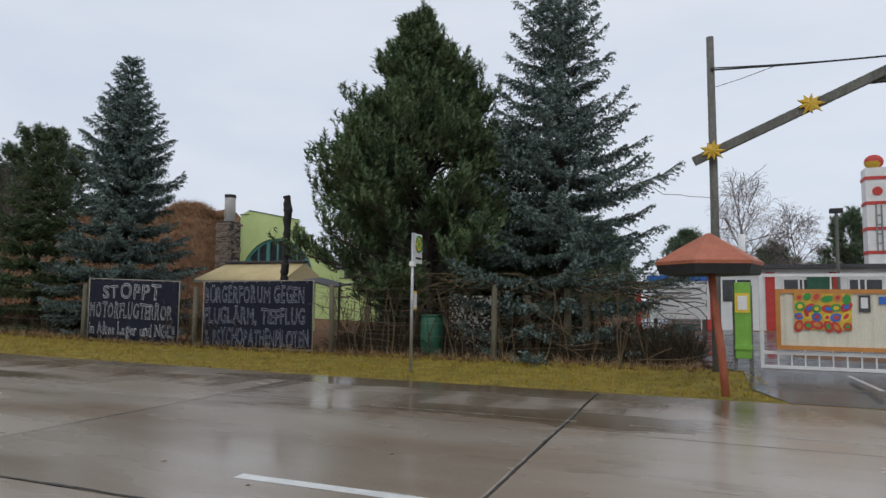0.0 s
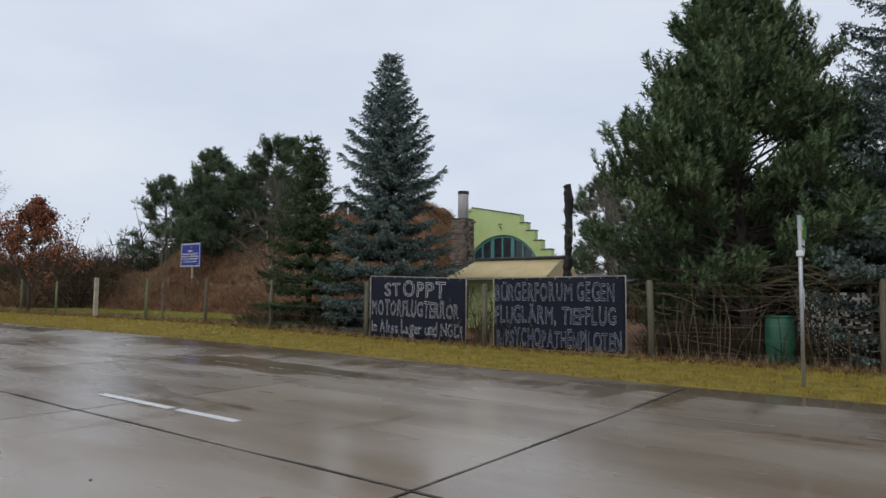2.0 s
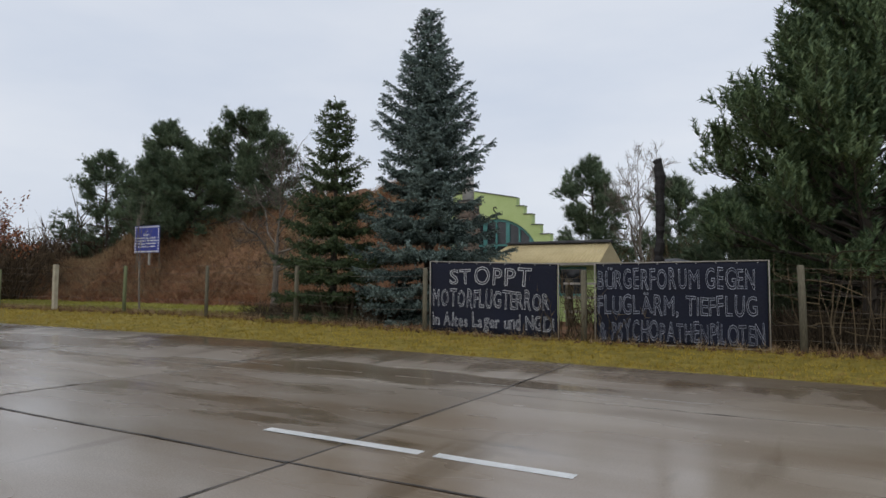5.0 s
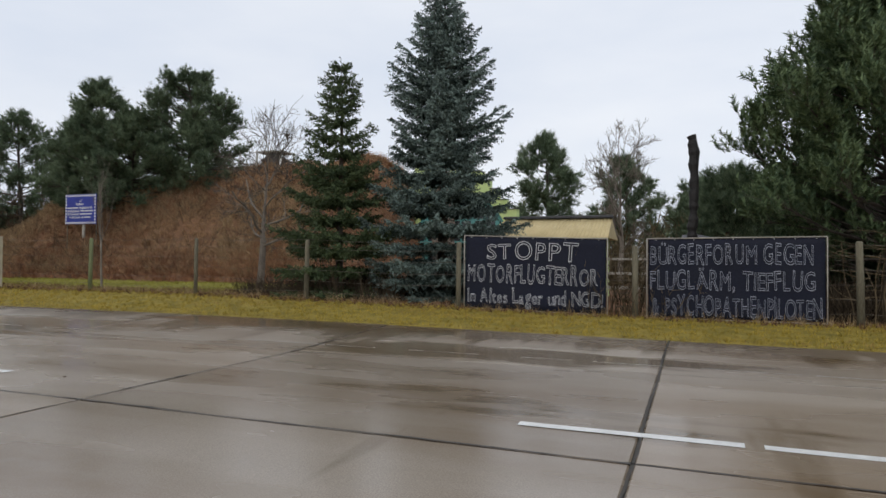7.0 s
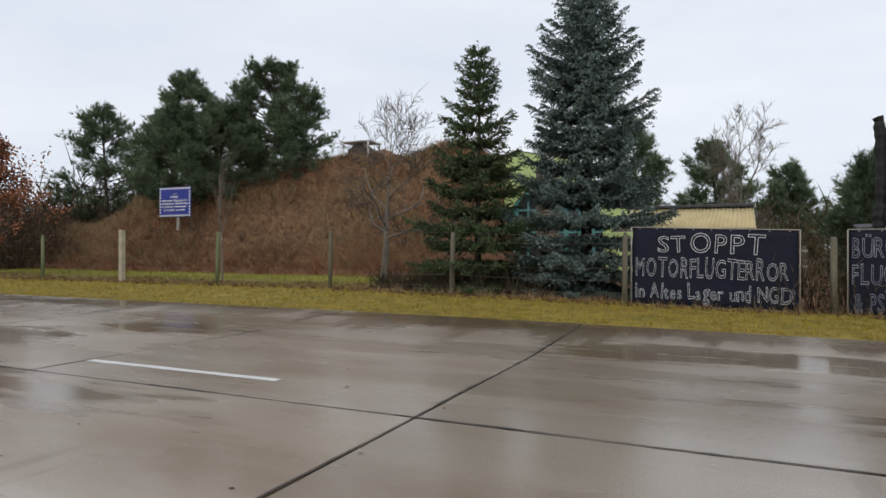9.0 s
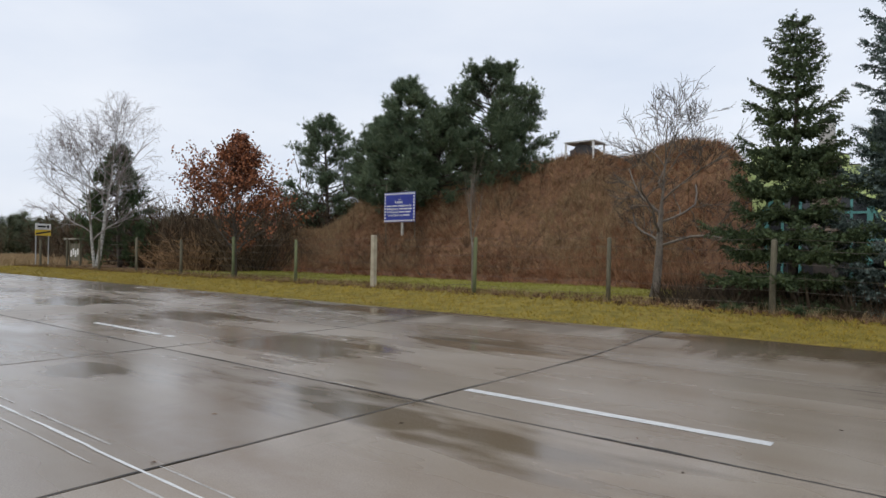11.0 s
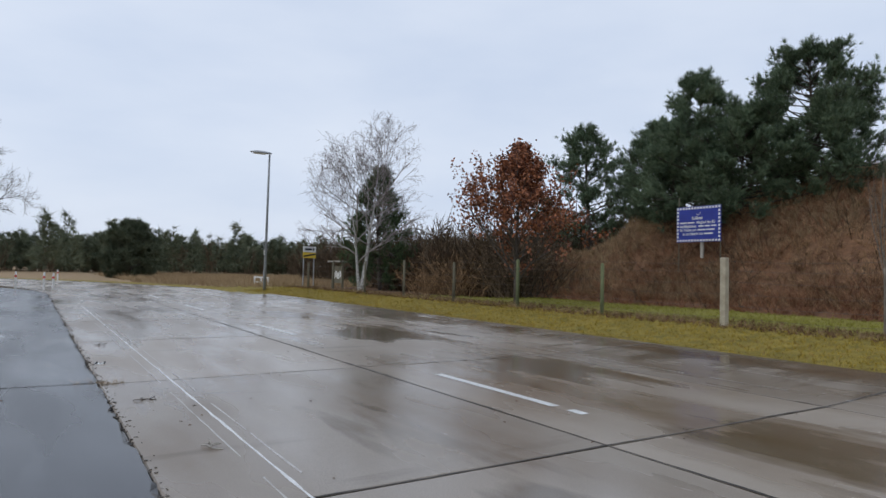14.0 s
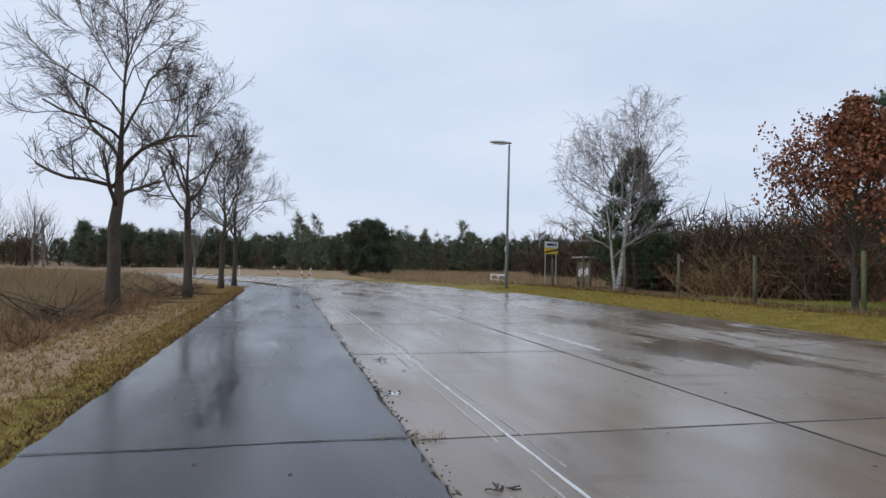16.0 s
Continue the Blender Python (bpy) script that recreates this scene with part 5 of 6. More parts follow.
g.tube([(0.225 + 0.15 * math.cos(a), -0.031, 2.42 + 0.15 * math.sin(a)) for a in t], 0.018, 5, cap=False)
part("ring", g, GREEN_SIGN, plate, "green ring")
part("letter_bar", boxes(((0.17, -0.036, 2.34), (0.195, -0.03, 2.50)), ((0.255, -0.036, 2.34), (0.28, -0.03, 2.50)), ((0.195, -0.036, 2.41), (0.255, -0.03, 2.435))), GREEN_SIGN, plate)
part("name_bar", boxes(((0.09, -0.026, 2.13), (0.36, -0.0205, 2.165))), BLACK, plate)
part("clamp", boxes(((-0.05, -0.05, 1.98), (0.06, 0.05, 2.07))), WHITE, stop, bevel=0.008)
case = part("timetable_case", boxes(((0.035, -0.018, 1.16), (0.20, 0.018, 1.52))), YELLOW, stop, "yellow-edged timetable case", bevel=0.006)
part("timetable_sheet", boxes(((0.055, -0.024, 1.20), (0.18, -0.0185, 1.48))), WHITE, case)
stop.matrix_world = pose(-2.43, 12.38, float(land(-2.43, 12.38)), 0, 0.6, 91)

# ---------------------------------------------------------------- board on the bank
board = thing("message_board", (-36.35, 23.3, 0), "blue board with white writing inside a dashed white border", "sign")
part("panel", boxes(((-1.03, -0.03, 2.93), (1.03, 0.01, 4.39))), BLUE, board, bevel=0.008)
part("stake", boxes(((0.08, 0.012, 2.28), (0.20, 0.09, 2.95))), PALE_WOOD, board, "pale square timber stake")
for x in (-0.98, 0.95):
    g = Geo()
    g.tube([(x, 0.06, 0.9), (x, 0.06, 4.2 if x > 0 else 4.8)], 0.02, 7)
    part("stake", g, WOOD_POST, board)
dash_me = boxes(((-0.044, -0.004, -0.042), (0.044, 0.002, 0.042))).mesh("border_mark", WHITE)
for i in range(15):
    for z in (3.00, 4.32):
        part("border_mark", dash_me, WHITE, board).location = (-0.965 + i * 0.13785, -0.034, z)
for i in range(8):
    for x in (-0.965, 0.965):
        part("border_mark", dash_me, WHITE, board).location = (x, -0.034, 3.147 + i * 0.1467)
g = Geo()
g.tube([(0.10 * math.cos(a), -0.034, 4.12 + 0.08 * math.sin(a)) for a in np.linspace(-2.6, 0.4, 12)], 0.009, 4)
part("emblem", g, WHITE, board)


def write(text, x, z, width, height, y, parent, material=WHITE):
    for me in lettering(text, width, height, material, 0.0, 0.0, 1, weight=0.035):
        part("letter", me, material, parent).location = (x, y, z)


def bar(x0, x1, z, h, y, parent, material=WHITE):
    n = max(1, round((x1 - x0) / 0.34))
    for k in range(n):
        a = x0 + (x1 - x0) * k / n
        part("text_bar", boxes(((a, y - 0.004, z + 0.008), (a + (x1 - x0) / n - 0.045, y, z + h - 0.004))), material, parent)


write("Rußland", -0.28, 3.86, 0.50, 0.12, -0.034, board)
bar(-0.86, -0.12, 3.69, 0.07, -0.034, board)
write("Mitglied der EU", -0.06, 3.68, 0.85, 0.11, -0.034, board)
write("die Möglichkeit", -0.86, 3.53, 0.80, 0.11, -0.034, board)
bar(0.02, 0.88, 3.54, 0.07, -0.034, board)
write("für Frieden und", -0.86, 3.38, 0.78, 0.11, -0.034, board)
bar(-0.02, 0.80, 3.39, 0.07, -0.034, board)
write("ist die Zukunft von", -0.72, 3.22, 0.95, 0.11, -0.034, board)
bar(0.28, 0.72, 3.23, 0.07, -0.034, board)

# ---------------------------------------------------------------- garden tent on top of the bank
tx, ty = -29.6, 29.6
tz = float(land(tx, ty))
tent = thing("garden_canopy", (tx, ty, tz + 0.05), "pale frame canopy with a covered car under it on the bank", "canopy")
for x in (-0.75, 0.75):
    for y in (-0.6, 0.6):
        part("leg", boxes(((x - 0.04, y - 0.04, -0.5), (x + 0.04, y + 0.04, 0.42))), WHITE, tent)
part("frame", boxes(((-0.82, -0.66, 0.42), (0.82, 0.66, 0.47))), WHITE, tent)
g = Geo()
g.add([(-0.85, -0.7, 0.47), (0.85, -0.7, 0.47), (0.85, 0.7, 0.47), (-0.85, 0.7, 0.47), (-0.4, 0, 0.58), (0.4, 0, 0.58)], [[0, 1, 5, 4], [1, 2, 5], [2, 3, 4, 5], [3, 0, 4]])
part("roof", g, CREAM, tent)
car = Geo()
prof = [(-0.62, -0.2), (-0.62, 0.12), (-0.42, 0.18), (-0.28, 0.34), (0.25, 0.35), (0.45, 0.18), (0.62, 0.14), (0.62, -0.2)]
car.add([(x, y, z) for y in (-0.4, 0.4) for x, z in prof], [[i, (i + 1) % 8, 8 + (i + 1) % 8, 8 + i] for i in range(8)] + [list(range(8))[::-1], list(range(8, 16))])
ob = new("tarp_cover", car.mesh("tarp_cover", DARK_ROOF))
ob.matrix_world = pose(tx, ty, tz + 0.02)
tagged(ob, "low dark covered heap under the canopy", "covered heap")

# ---------------------------------------------------------------- street lamp, town sign, guide posts
lamp = thing("street_lamp", (-58.4, 12.4, float(land(-58.4, 12.4))), "grey street lamp mast with one flat lantern", "street lamp")
g = Geo()
g.tube([(0, 0, -0.2), (0, 0, 1.2), (0.02, 0, 1.22), (0.10, 0.0, 5), (0.19, 0.0, 8.15)], [0.10, 0.10, 0.085, 0.07, 0.055], 10)
part("mast", g, DARK_STEEL, lamp, smooth=True)
g = Geo()
n = 12
v = []
for t, w, h in ((0.12, 0.06, 0.06), (0.02, 0.10, 0.09), (-0.4, 0.16, 0.13), (-0.9, 0.17, 0.11), (-1.15, 0.10, 0.05)):
    v += [(0.19 + w * math.cos(a), t, 8.22 + (h if math.sin(a) > 0 else h * 0.45) * math.sin(a)) for a in np.arange(n) * 2 * math.pi / n]
g.add(v, [[n * i + j, n * i + (j + 1) % n, n * i + n + (j + 1) % n, n * i + n + j] for i in range(4) for j in range(n)] + [list(range(n))[::-1], list(range(4 * n, 5 * n))])
part("lantern", g, STEEL, lamp, "pale grey lantern housing", smooth=True)
part("diffuser", boxes(((0.07, -0.95, 8.14), (0.31, -0.25, 8.175))), CREAM, lamp)
part("sticker", boxes(((-0.03, -0.095, 2.1), (0.07, -0.085, 2.4))), WHITE, lamp)

town = thing("town_sign", (-59.6, 15.6, 0.1), "town sign, white above and yellow below with a slash, on posts", "sign", rz=18)
for y in (-0.42, 0.42):
    g = Geo()
    g.tube([(0, y, -0.2), (0, y, 2.80)], 0.035, 8)
    part("post", g, STEEL, town)
part("upper_plate", boxes(((0.04, -0.52, 2.45), (0.07, 0.52, 2.82))), WHITE, town)
part("lower_plate", boxes(((0.04, -0.52, 2.08), (0.07, 0.52, 2.44))), YELLOW, town)
part("text_bar", boxes(((0.071, -0.38, 2.58), (0.078, 0.18, 2.70))), BLACK, town)
part("text_bar", boxes(((0.071, 0.25, 2.54), (0.078, 0.38, 2.73))), BLACK, town)
g = Geo()
g.add([(0.08, -0.50, 2.13), (0.08, -0.50, 2.23), (0.08, 0.50, 2.40), (0.08, 0.50, 2.30)], [[0, 1, 2, 3]])
part("slash", g, BLACK, town)
hutch = thing("notice_stand", (-57.2, 16.6, 0.1), "weathered timber notice stand with a small roof", "notice board")
for x in (-0.75, 0.75):
    part("post", boxes(((x - 0.06, -0.06, -0.1), (x + 0.06, 0.06, 1.85))), WOOD_POST, hutch)
part("panel", boxes(((-0.69, -0.03, 0.55), (0.69, 0.03, 1.60))), WOOD_POST, hutch)
part("roof", boxes(((-0.95, -0.3, 1.85), (0.95, 0.3, 1.93))), PALE_WOOD, hutch)
for k in range(4):
    part("notice", boxes(((-0.6 + 0.32 * k, -0.045, 0.8 + 0.1 * (k % 2)), (-0.38 + 0.32 * k, -0.032, 1.2 + 0.1 * (k % 2)))), WHITE, hutch)
gp = thing("guide_post", (-61.3, 1.15, 0.02), "white plastic guide post with a black band", "guide post", "guide posts")
g = Geo()
g.tube([(0, 0, -0.1), (0, 0, 0.80), (0.0, 0, 0.95)], [0.055, 0.055, 0.035], 8)
part("body", g, WHITE, gp)
part("band", boxes(((-0.06, -0.06, 0.62), (0.06, 0.06, 0.74))), RED, gp)
for x, y in ((-61.9, 1.6), (-65.0, -0.2), (-78.5, -7.0), (-84.0, 2.5), (-88.0, -4.0)):
    copy_thing(gp, pose(x, y, float(land(x, y)) + 0.02))
rail = thing("barrier", (-66.0, 14.5, 0.0), "low white field barrier of two rails", "barrier")
for x in (-1.6, 0, 1.6):
    part("post", boxes(((x - 0.05, -0.05, -0.1), (x + 0.05, 0.05, 0.85))), WHITE, rail)
for z in (0.4, 0.75):
    part("rail", boxes(((-1.7, -0.03, z), (1.7, 0.03, z + 0.10))), WHITE, rail)


# ---------------------------------------------------------------- gateway
shelter = thing("mushroom_shelter", (2.93, 11.75, float(land(2.93, 11.75))), "small terracotta pyramid roof on one leaning red post", "shelter")
g = Geo()
g.tube([(0.03, 0, -0.2), (-0.02, 0, 0.6), (-0.10, 0, 1.3), (-0.16, 0, 2.0)], [0.062, 0.060, 0.058, 0.055], 10)
part("post", g, RED_POST, shelter, smooth=True)
cx, n = -0.17, 6
ring = lambda r, z: [(cx + r * math.cos(a), r * math.sin(a), z) for a in np.arange(n) * 2 * math.pi / n + 0.25]
g = Geo()
g.add(ring(0.78, 1.93) + ring(0.79, 1.98) + ring(0.42, 2.20) + ring(0.03, 2.42), [[n * k + j, n * k + (j + 1) % n, n * k + n + (j + 1) % n, n * k + n + j] for k in range(3) for j in range(n)] + [[3 * n + j for j in range(n)]])
part("roof", g, ORANGE_ROOF, shelter)
g = Geo()
g.add(ring(0.73, 1.79) + ring(0.775, 1.93) + ring(0.55, 1.80), [[j, (j + 1) % n, n + (j + 1) % n, n + j] for j in range(n)] + [[2 * n + j for j in range(n)][::-1]] + [[j, 2 * n + j, 2 * n + (j + 1) % n, (j + 1) % n] for j in range(n)])
part("skirt", g, BLACK, shelter, "black underside of the roof")

arch = thing("gate_arch", (2.9, 14.42, 0.12), "rough timber gate arch with a slanting beam and yellow flowers", "gate arch")
for x in (0.0, 7.0):
    g = Geo()
    g.tube([(x, 0, -0.3), (x + 0.02, 0, 3), (x, 0, 6.4)], [0.088, 0.080, 0.070], 10)
    part("post", g, OLD_BEAM, arch, smooth=True)
g = Geo()
g.tube([(-0.02, 0.17, -0.2), (-0.02, 0.17, 6.1)], 0.028, 7)
part("pipe", g, STEEL, arch)
g = Geo()
d = Vector((3.2, 0, 1.42)).normalized()
q = Matrix(((d.x, 0, -d.z), (0, 1, 0), (d.z, 0, d.x)))
g.box((-0.37, -0.19, -0.085), (4.0, -0.09, 0.085), [list(r) for r in q], (0, 0, 4.10))
part("beam", g, OLD_BEAM, arch, bevel=0.01)
g = Geo()
d2 = Vector((3.2, 0, -1.42)).normalized()
q2 = Matrix(((d2.x, 0, -d2.z), (0, 1, 0), (d2.z, 0, d2.x)))
g.box((0, -0.19, -0.085), (4.1, -0.09, 0.085), [list(r) for r in q2], (3.55, 0, 5.80))
part("beam", g, OLD_BEAM, arch, bevel=0.01)
g = Geo()
g.box((2.55, -0.08, 5.18), (4.5, 0.02, 5.28))
part("tie", g, OLD_BEAM, arch)
for z0, sag, r in ((5.72, 0.10, 0.018), (5.76, 0.14, 0.012)):
    g = Geo()
    g.tube([(7.0 * t, -0.09, z0 - sag * 4 * t * (1 - t)) for t in np.linspace(0, 1, 15)], r, 5)
    part("cable", g, BLACK, arch)
g = Geo()
g.tube([(0.08, -0.09, 5.38), (0.5, -0.09, 5.48), (1.1, -0.09, 5.66)], 0.006, 4)
part("cable", g, BLACK, arch)
rs = np.random.default_rng(77)
for x, z in ((0.0, 4.12), (1.63, 4.86), (5.3, 4.90)):
    g = Geo()
    v = [(x, -0.26, z)]
    for i in range(18):
        rr = (0.22 if i % 2 == 0 else 0.11) * rs.uniform(0.85, 1.15)
        v.append((x + rr * math.cos(i * math.pi / 9), -0.215 - rs.uniform(0, 0.03), z + rr * math.sin(i * math.pi / 9)))
    v += [(a, b + 0.02, c) for a, b, c in v[1:]]
    g.add(v, [[0, 1 + i, 1 + (i + 1) % 18] for i in range(18)] + [[1 + i, 19 + i, 19 + (i + 1) % 18, 1 + (i + 1) % 18] for i in range(18)])
    part("flower", g, STAR_YELLOW, arch, "yellow star-shaped flower")
for k in range(3):
    g = Geo()
    rs2 = np.random.default_rng(90 + k)
    pts, _ = bent((0.05, -0.08, 2.6 + 0.3 * k), (rs2.normal() * 0.5, -0.3, 1), 1.5, 9, 0.35, 0.05, rs2)
    g.tube(pts, 0.006, 4)
    part("vine", g, BARK_GREY, arch)

plank = thing("green_board", (3.36, 14.5, 0.12), "lime green board post with a framed yellow notice", "notice board")
part("board", boxes(((-0.14, -0.03, 0.25), (0.14, 0.03, 1.66))), GREEN_PAINT, plank, bevel=0.008)
part("batten", boxes(((-0.17, 0.03, 0), (-0.10, 0.09, 1.6)), ((0.10, 0.03, 0), (0.17, 0.09, 1.6))), OLD_BEAM, plank)
part("frame", boxes(((-0.13, -0.05, 1.10), (0.12, -0.031, 1.46))), YELLOW, plank)
part("sheet", boxes(((-0.085, -0.056, 1.15), (0.075, -0.051, 1.41))), WHITE, plank)
part("ledge", boxes(((-0.15, -0.07, 0.42), (0.15, -0.03, 0.50))), GREEN_PAINT, plank)

gate = thing("yard_gate", (3.7, 15.3, 0.12), "white steel yard gate with a cream panel in an orange frame", "gate")
for x in (0.0, 2.9, 5.8):
    part("upright", boxes(((x, -0.035, 0.03), (x + 0.07, 0.035, 1.86))), WHITE, gate)
for z in (0.03, 0.30, 1.79):
    part("rail", boxes(((0.07, -0.03, z), (5.8, 0.03, z + 0.06))), WHITE, gate)
for k in range(24):
    part("bar", boxes(((0.30 + k * 0.23, -0.012, 0.09), (0.325 + k * 0.23, 0.012, 0.30))), WHITE, gate)
for k in range(12):
    part("bar", boxes(((0.30 + k * 0.46, -0.012, 0.36), (0.325 + k * 0.46, 0.012, 1.79))), WHITE, gate)
g, m = Geo(), 90
v = []
for i in range(m + 1):
    y = -0.060 - 0.014 * (1 if (i // 2) % 2 else 0)
    v += [(0.36 + 4.6 * i / m, y, 0.45), (0.36 + 4.6 * i / m, y, 1.50)]
g.add(v, [[2 * i, 2 * i + 2, 2 * i + 3, 2 * i + 1] for i in range(m)])
part("panel", g, CREAM, gate, "cream ribbed sheet")
for lo, hi in (((0.28, -0.10, 1.47), (5.05, -0.045, 1.55)), ((0.28, -0.10, 0.40), (5.05, -0.045, 0.48)), ((0.28, -0.10, 0.48), (0.36, -0.045, 1.47)), ((4.97, -0.10, 0.48), (5.05, -0.045, 1.47))):
    part("panel_frame", boxes((lo, hi)), ORANGE_FRAME, gate, "orange wooden frame")
pict = part("painting", boxes(((0.60, -0.098, 0.79), (1.54, -0.082, 1.47))), STAR_YELLOW, gate, "painted board of bright coloured rounds")
blob = np.random.default_rng(81)
cols = [RED, BLUE_PAINT, PAINT_GREEN, ORANGE_FRAME, RED, YELLOW, RED, PAINT_GREEN]
k = 0
for i in range(6):
    for j in range(4):
        g = Geo()
        c = (0.67 + 0.16 * i + blob.uniform(-0.03, 0.03), 0.87 + 0.17 * j + blob.uniform(-0.03, 0.03))
        r1, r2, a0 = blob.uniform(0.07, 0.125), blob.uniform(0.06, 0.09), blob.uniform(0, 3)
        for q, (s, yy) in enumerate(((1.0, -0.1005 - 0.0004 * k), (0.5, -0.1125))):
            ring2 = [(c[0] + s * (r1 * math.cos(t) * math.cos(a0) - r2 * math.sin(t) * math.sin(a0)), yy, c[1] + s * (r1 * math.cos(t) * math.sin(a0) + r2 * math.sin(t) * math.cos(a0))) for t in np.arange(14) * 2 * math.pi / 14]
            g2 = Geo()
            g2.add(ring2, [list(range(14))])
            part("paint_round", g2, cols[(k + q * 3) % 8], pict)
        k += 1
part("notice", boxes(((1.66, -0.10, 1.13), (1.84, -0.085, 1.44))), DARK_ROOF, gate)
part("notice_sheet", boxes(((1.69, -0.106, 1.20), (1.80, -0.1005, 1.40))), WHITE, gate)
part("notice", boxes(((1.98, -0.10, 1.28), (2.16, -0.085, 1.42))), BLUE_PAINT, gate)

# ---------------------------------------------------------------- yard buildings
hall = thing("yard_building", (0, 34, 0.1), "long white flat-roofed building with red pilasters", "building")
part("wall", boxes(((2.7, 0, -0.1), (26, 6, 2.85))), WHITE, hall)
part("roof", boxes(((2.4, -0.4, 2.85), (26.3, 6.3, 3.02))), DARK_ROOF, hall)
for k in range(9):
    x = 2.9 + 2.55 * k
    part("pilaster", boxes(((x, -0.06, 0.0), (x + 0.38, 0.0, 2.7))), RED, hall)
    w = part("window", boxes(((x + 0.75, -0.03, 1.35), (x + 1.95, 0.0, 2.35))), GLASS, hall)
    part("window_frame", boxes(((x + 0.68, -0.05, 1.28), (x + 0.75, -0.0, 2.42)), ((x + 1.95, -0.05, 1.28), (x + 2.02, 0.0, 2.42)), ((x + 0.75, -0.05, 2.35), (x + 1.95, 0, 2.42)), ((x + 1.31, -0.045, 1.35), (x + 1.38, -0.03, 2.35))), WHITE, w)
part("hatch", boxes(((7.1, -0.09, 1.75), (8.1, -0.031, 2.55))), GREEN_SHEET, hall, "dark green hatch")
g = Geo()
g.tube([(4.6, 1.5, 3.0), (4.6, 1.5, 4.6)], 0.16, 12)
part("flue", g, WHITE, hall, smooth=True)
yard_lamp = thing("yard_lamp", (8.2, 33.2, 0.1), "dark lamp post in the yard", "lamp")
g = Geo()
g.tube([(0, 0, -0.1), (0, 0, 5.2)], 0.07, 8)
part("post", g, OLD_BEAM, yard_lamp)
part("lantern", boxes(((-0.25, -0.15, 5.2), (0.25, 0.15, 5.4))), BLACK, yard_lamp, bevel=0.02)
low = thing("market_stall", (1.0, 24.0, 0.1), "white notice stand with a blue header and red uprights", "stall")
part("front", boxes(((0.05, 0, 0.75), (1.95, 0.06, 2.0))), WHITE, low)
part("header", boxes(((0.0, -0.03, 2.0), (2.0, 0.08, 2.18))), BLUE_PAINT, low, "blue header board")
for x in (-0.35, 2.05):
    part("upright", boxes(((x, -0.07, 0), (x + 0.16, 0.0, 1.75))), RED, low)
for x in (0.2, 1.7):
    part("leg", boxes(((x, 0.06, 0), (x + 0.12, 0.18, 2.0))), OLD_BEAM, low)
for k in range(3):
    part("text_bar", boxes(((0.25, -0.012, 1.72 - 0.16 * k), (1.7 - 0.3 * (k % 2), -0.004, 1.78 - 0.16 * k))), DARK_STEEL, low)
logs = Geo()
for k in range(6):
    logs.tube([(-0.9 + 0.33 * k, 0, 0.0), (-0.9 + 0.33 * k + 0.02, 0.02, 0.42 + 0.07 * (k % 3))], 0.13, 10)
pile = new("log_seats", logs.mesh("log_seats", BARK))
pile.matrix_world = pose(1.6, 20.5, 0.1)
tagged(pile, "row of upright dark logs in the yard", "logs", kind="stuff")

tower = thing("painted_tower", (11.6, 42, 0), "square white tower with red bands and a red disc", "tower")
part("shaft", boxes(((-0.52, -0.52, 0), (0.52, 0.52, 8.7))), WHITE, tower)
for z in (8.05, 6.70, 5.32, 4.05, 2.6, 1.2):
    part("band", boxes(((-0.55, -0.55, z), (0.55, 0.55, z + 0.18))), RED, tower)
g = Geo()
g.tube([(0, -0.56, 7.42), (0, -0.525, 7.42)], 0.24, 20)
part("disc", g, RED, tower)
part("ladder", boxes(((-0.12, -0.60, 4.2), (-0.06, -0.54, 6.7)), ((0.12, -0.60, 4.2), (0.18, -0.54, 6.7)), ((-0.06, -0.59, 4.6), (0.12, -0.55, 4.65)), ((-0.06, -0.59, 5.1), (0.12, -0.55, 5.15)), ((-0.06, -0.59, 5.6), (0.12, -0.55, 5.65)), ((-0.06, -0.59, 6.1), (0.12, -0.55, 6.15))), DARK_STEEL, tower)
me = bpy.data.meshes.new("ball_sculpture")
bm = bmesh.new()
bmesh.ops.create_uvsphere(bm, u_segments=20, v_segments=14, radius=0.42)
bmesh.ops.scale(bm, vec=(1.1, 1, 0.95), verts=bm.verts)
for f in bm.faces:
    f.material_index = 1 if f.calc_center_median().z < -0.02 and f.calc_center_median().x < 0.2 else 0
    f.smooth = True
bm.to_mesh(me)
bm.free()
me.materials.append(RED)
me.materials.append(STAR_YELLOW)
ball = new("ball_sculpture", me)
ball.matrix_world = pose(11.6, 42, 9.09)
tagged(ball, "round red and yellow sculpture on top of the tower", "sculpture")

# ---------------------------------------------------------------- behind the hedge
drum = thing("rain_barrel", (-3.2, 15.25, float(land(-3.2, 15.25))), "dark green plastic rain barrel behind the hedge", "barrel")
g = Geo()
g.tube([(0, 0, 0), (0, 0, 0.05), (0, 0, 0.45), (0, 0, 0.85), (0, 0, 0.9)], [0.23, 0.25, 0.27, 0.25, 0.22], 18)
part("body", g, GREEN_SHEET, drum, smooth=True)
g = Geo()
g.tube([(0, 0, 0.9), (0, 0, 0.93)], [0.255, 0.25], 18)
part("lid", g, GREEN_SHEET, drum)
NET = mat("pale_net_scrim", (0.35, 0.36, 0.32), (0.62, 0.62, 0.58), 0.8, 9, 30, 0.3)
g = Geo()
v, m = [], 30
rn = np.random.default_rng(83)
for i in range(m + 1):
    for j in range(m + 1):
        v.append((-0.6 + 1.2 * i / m, 0.05 * math.sin(i * 0.5) + 0.02 * rn.normal(), 0.05 + 1.35 * j / m))
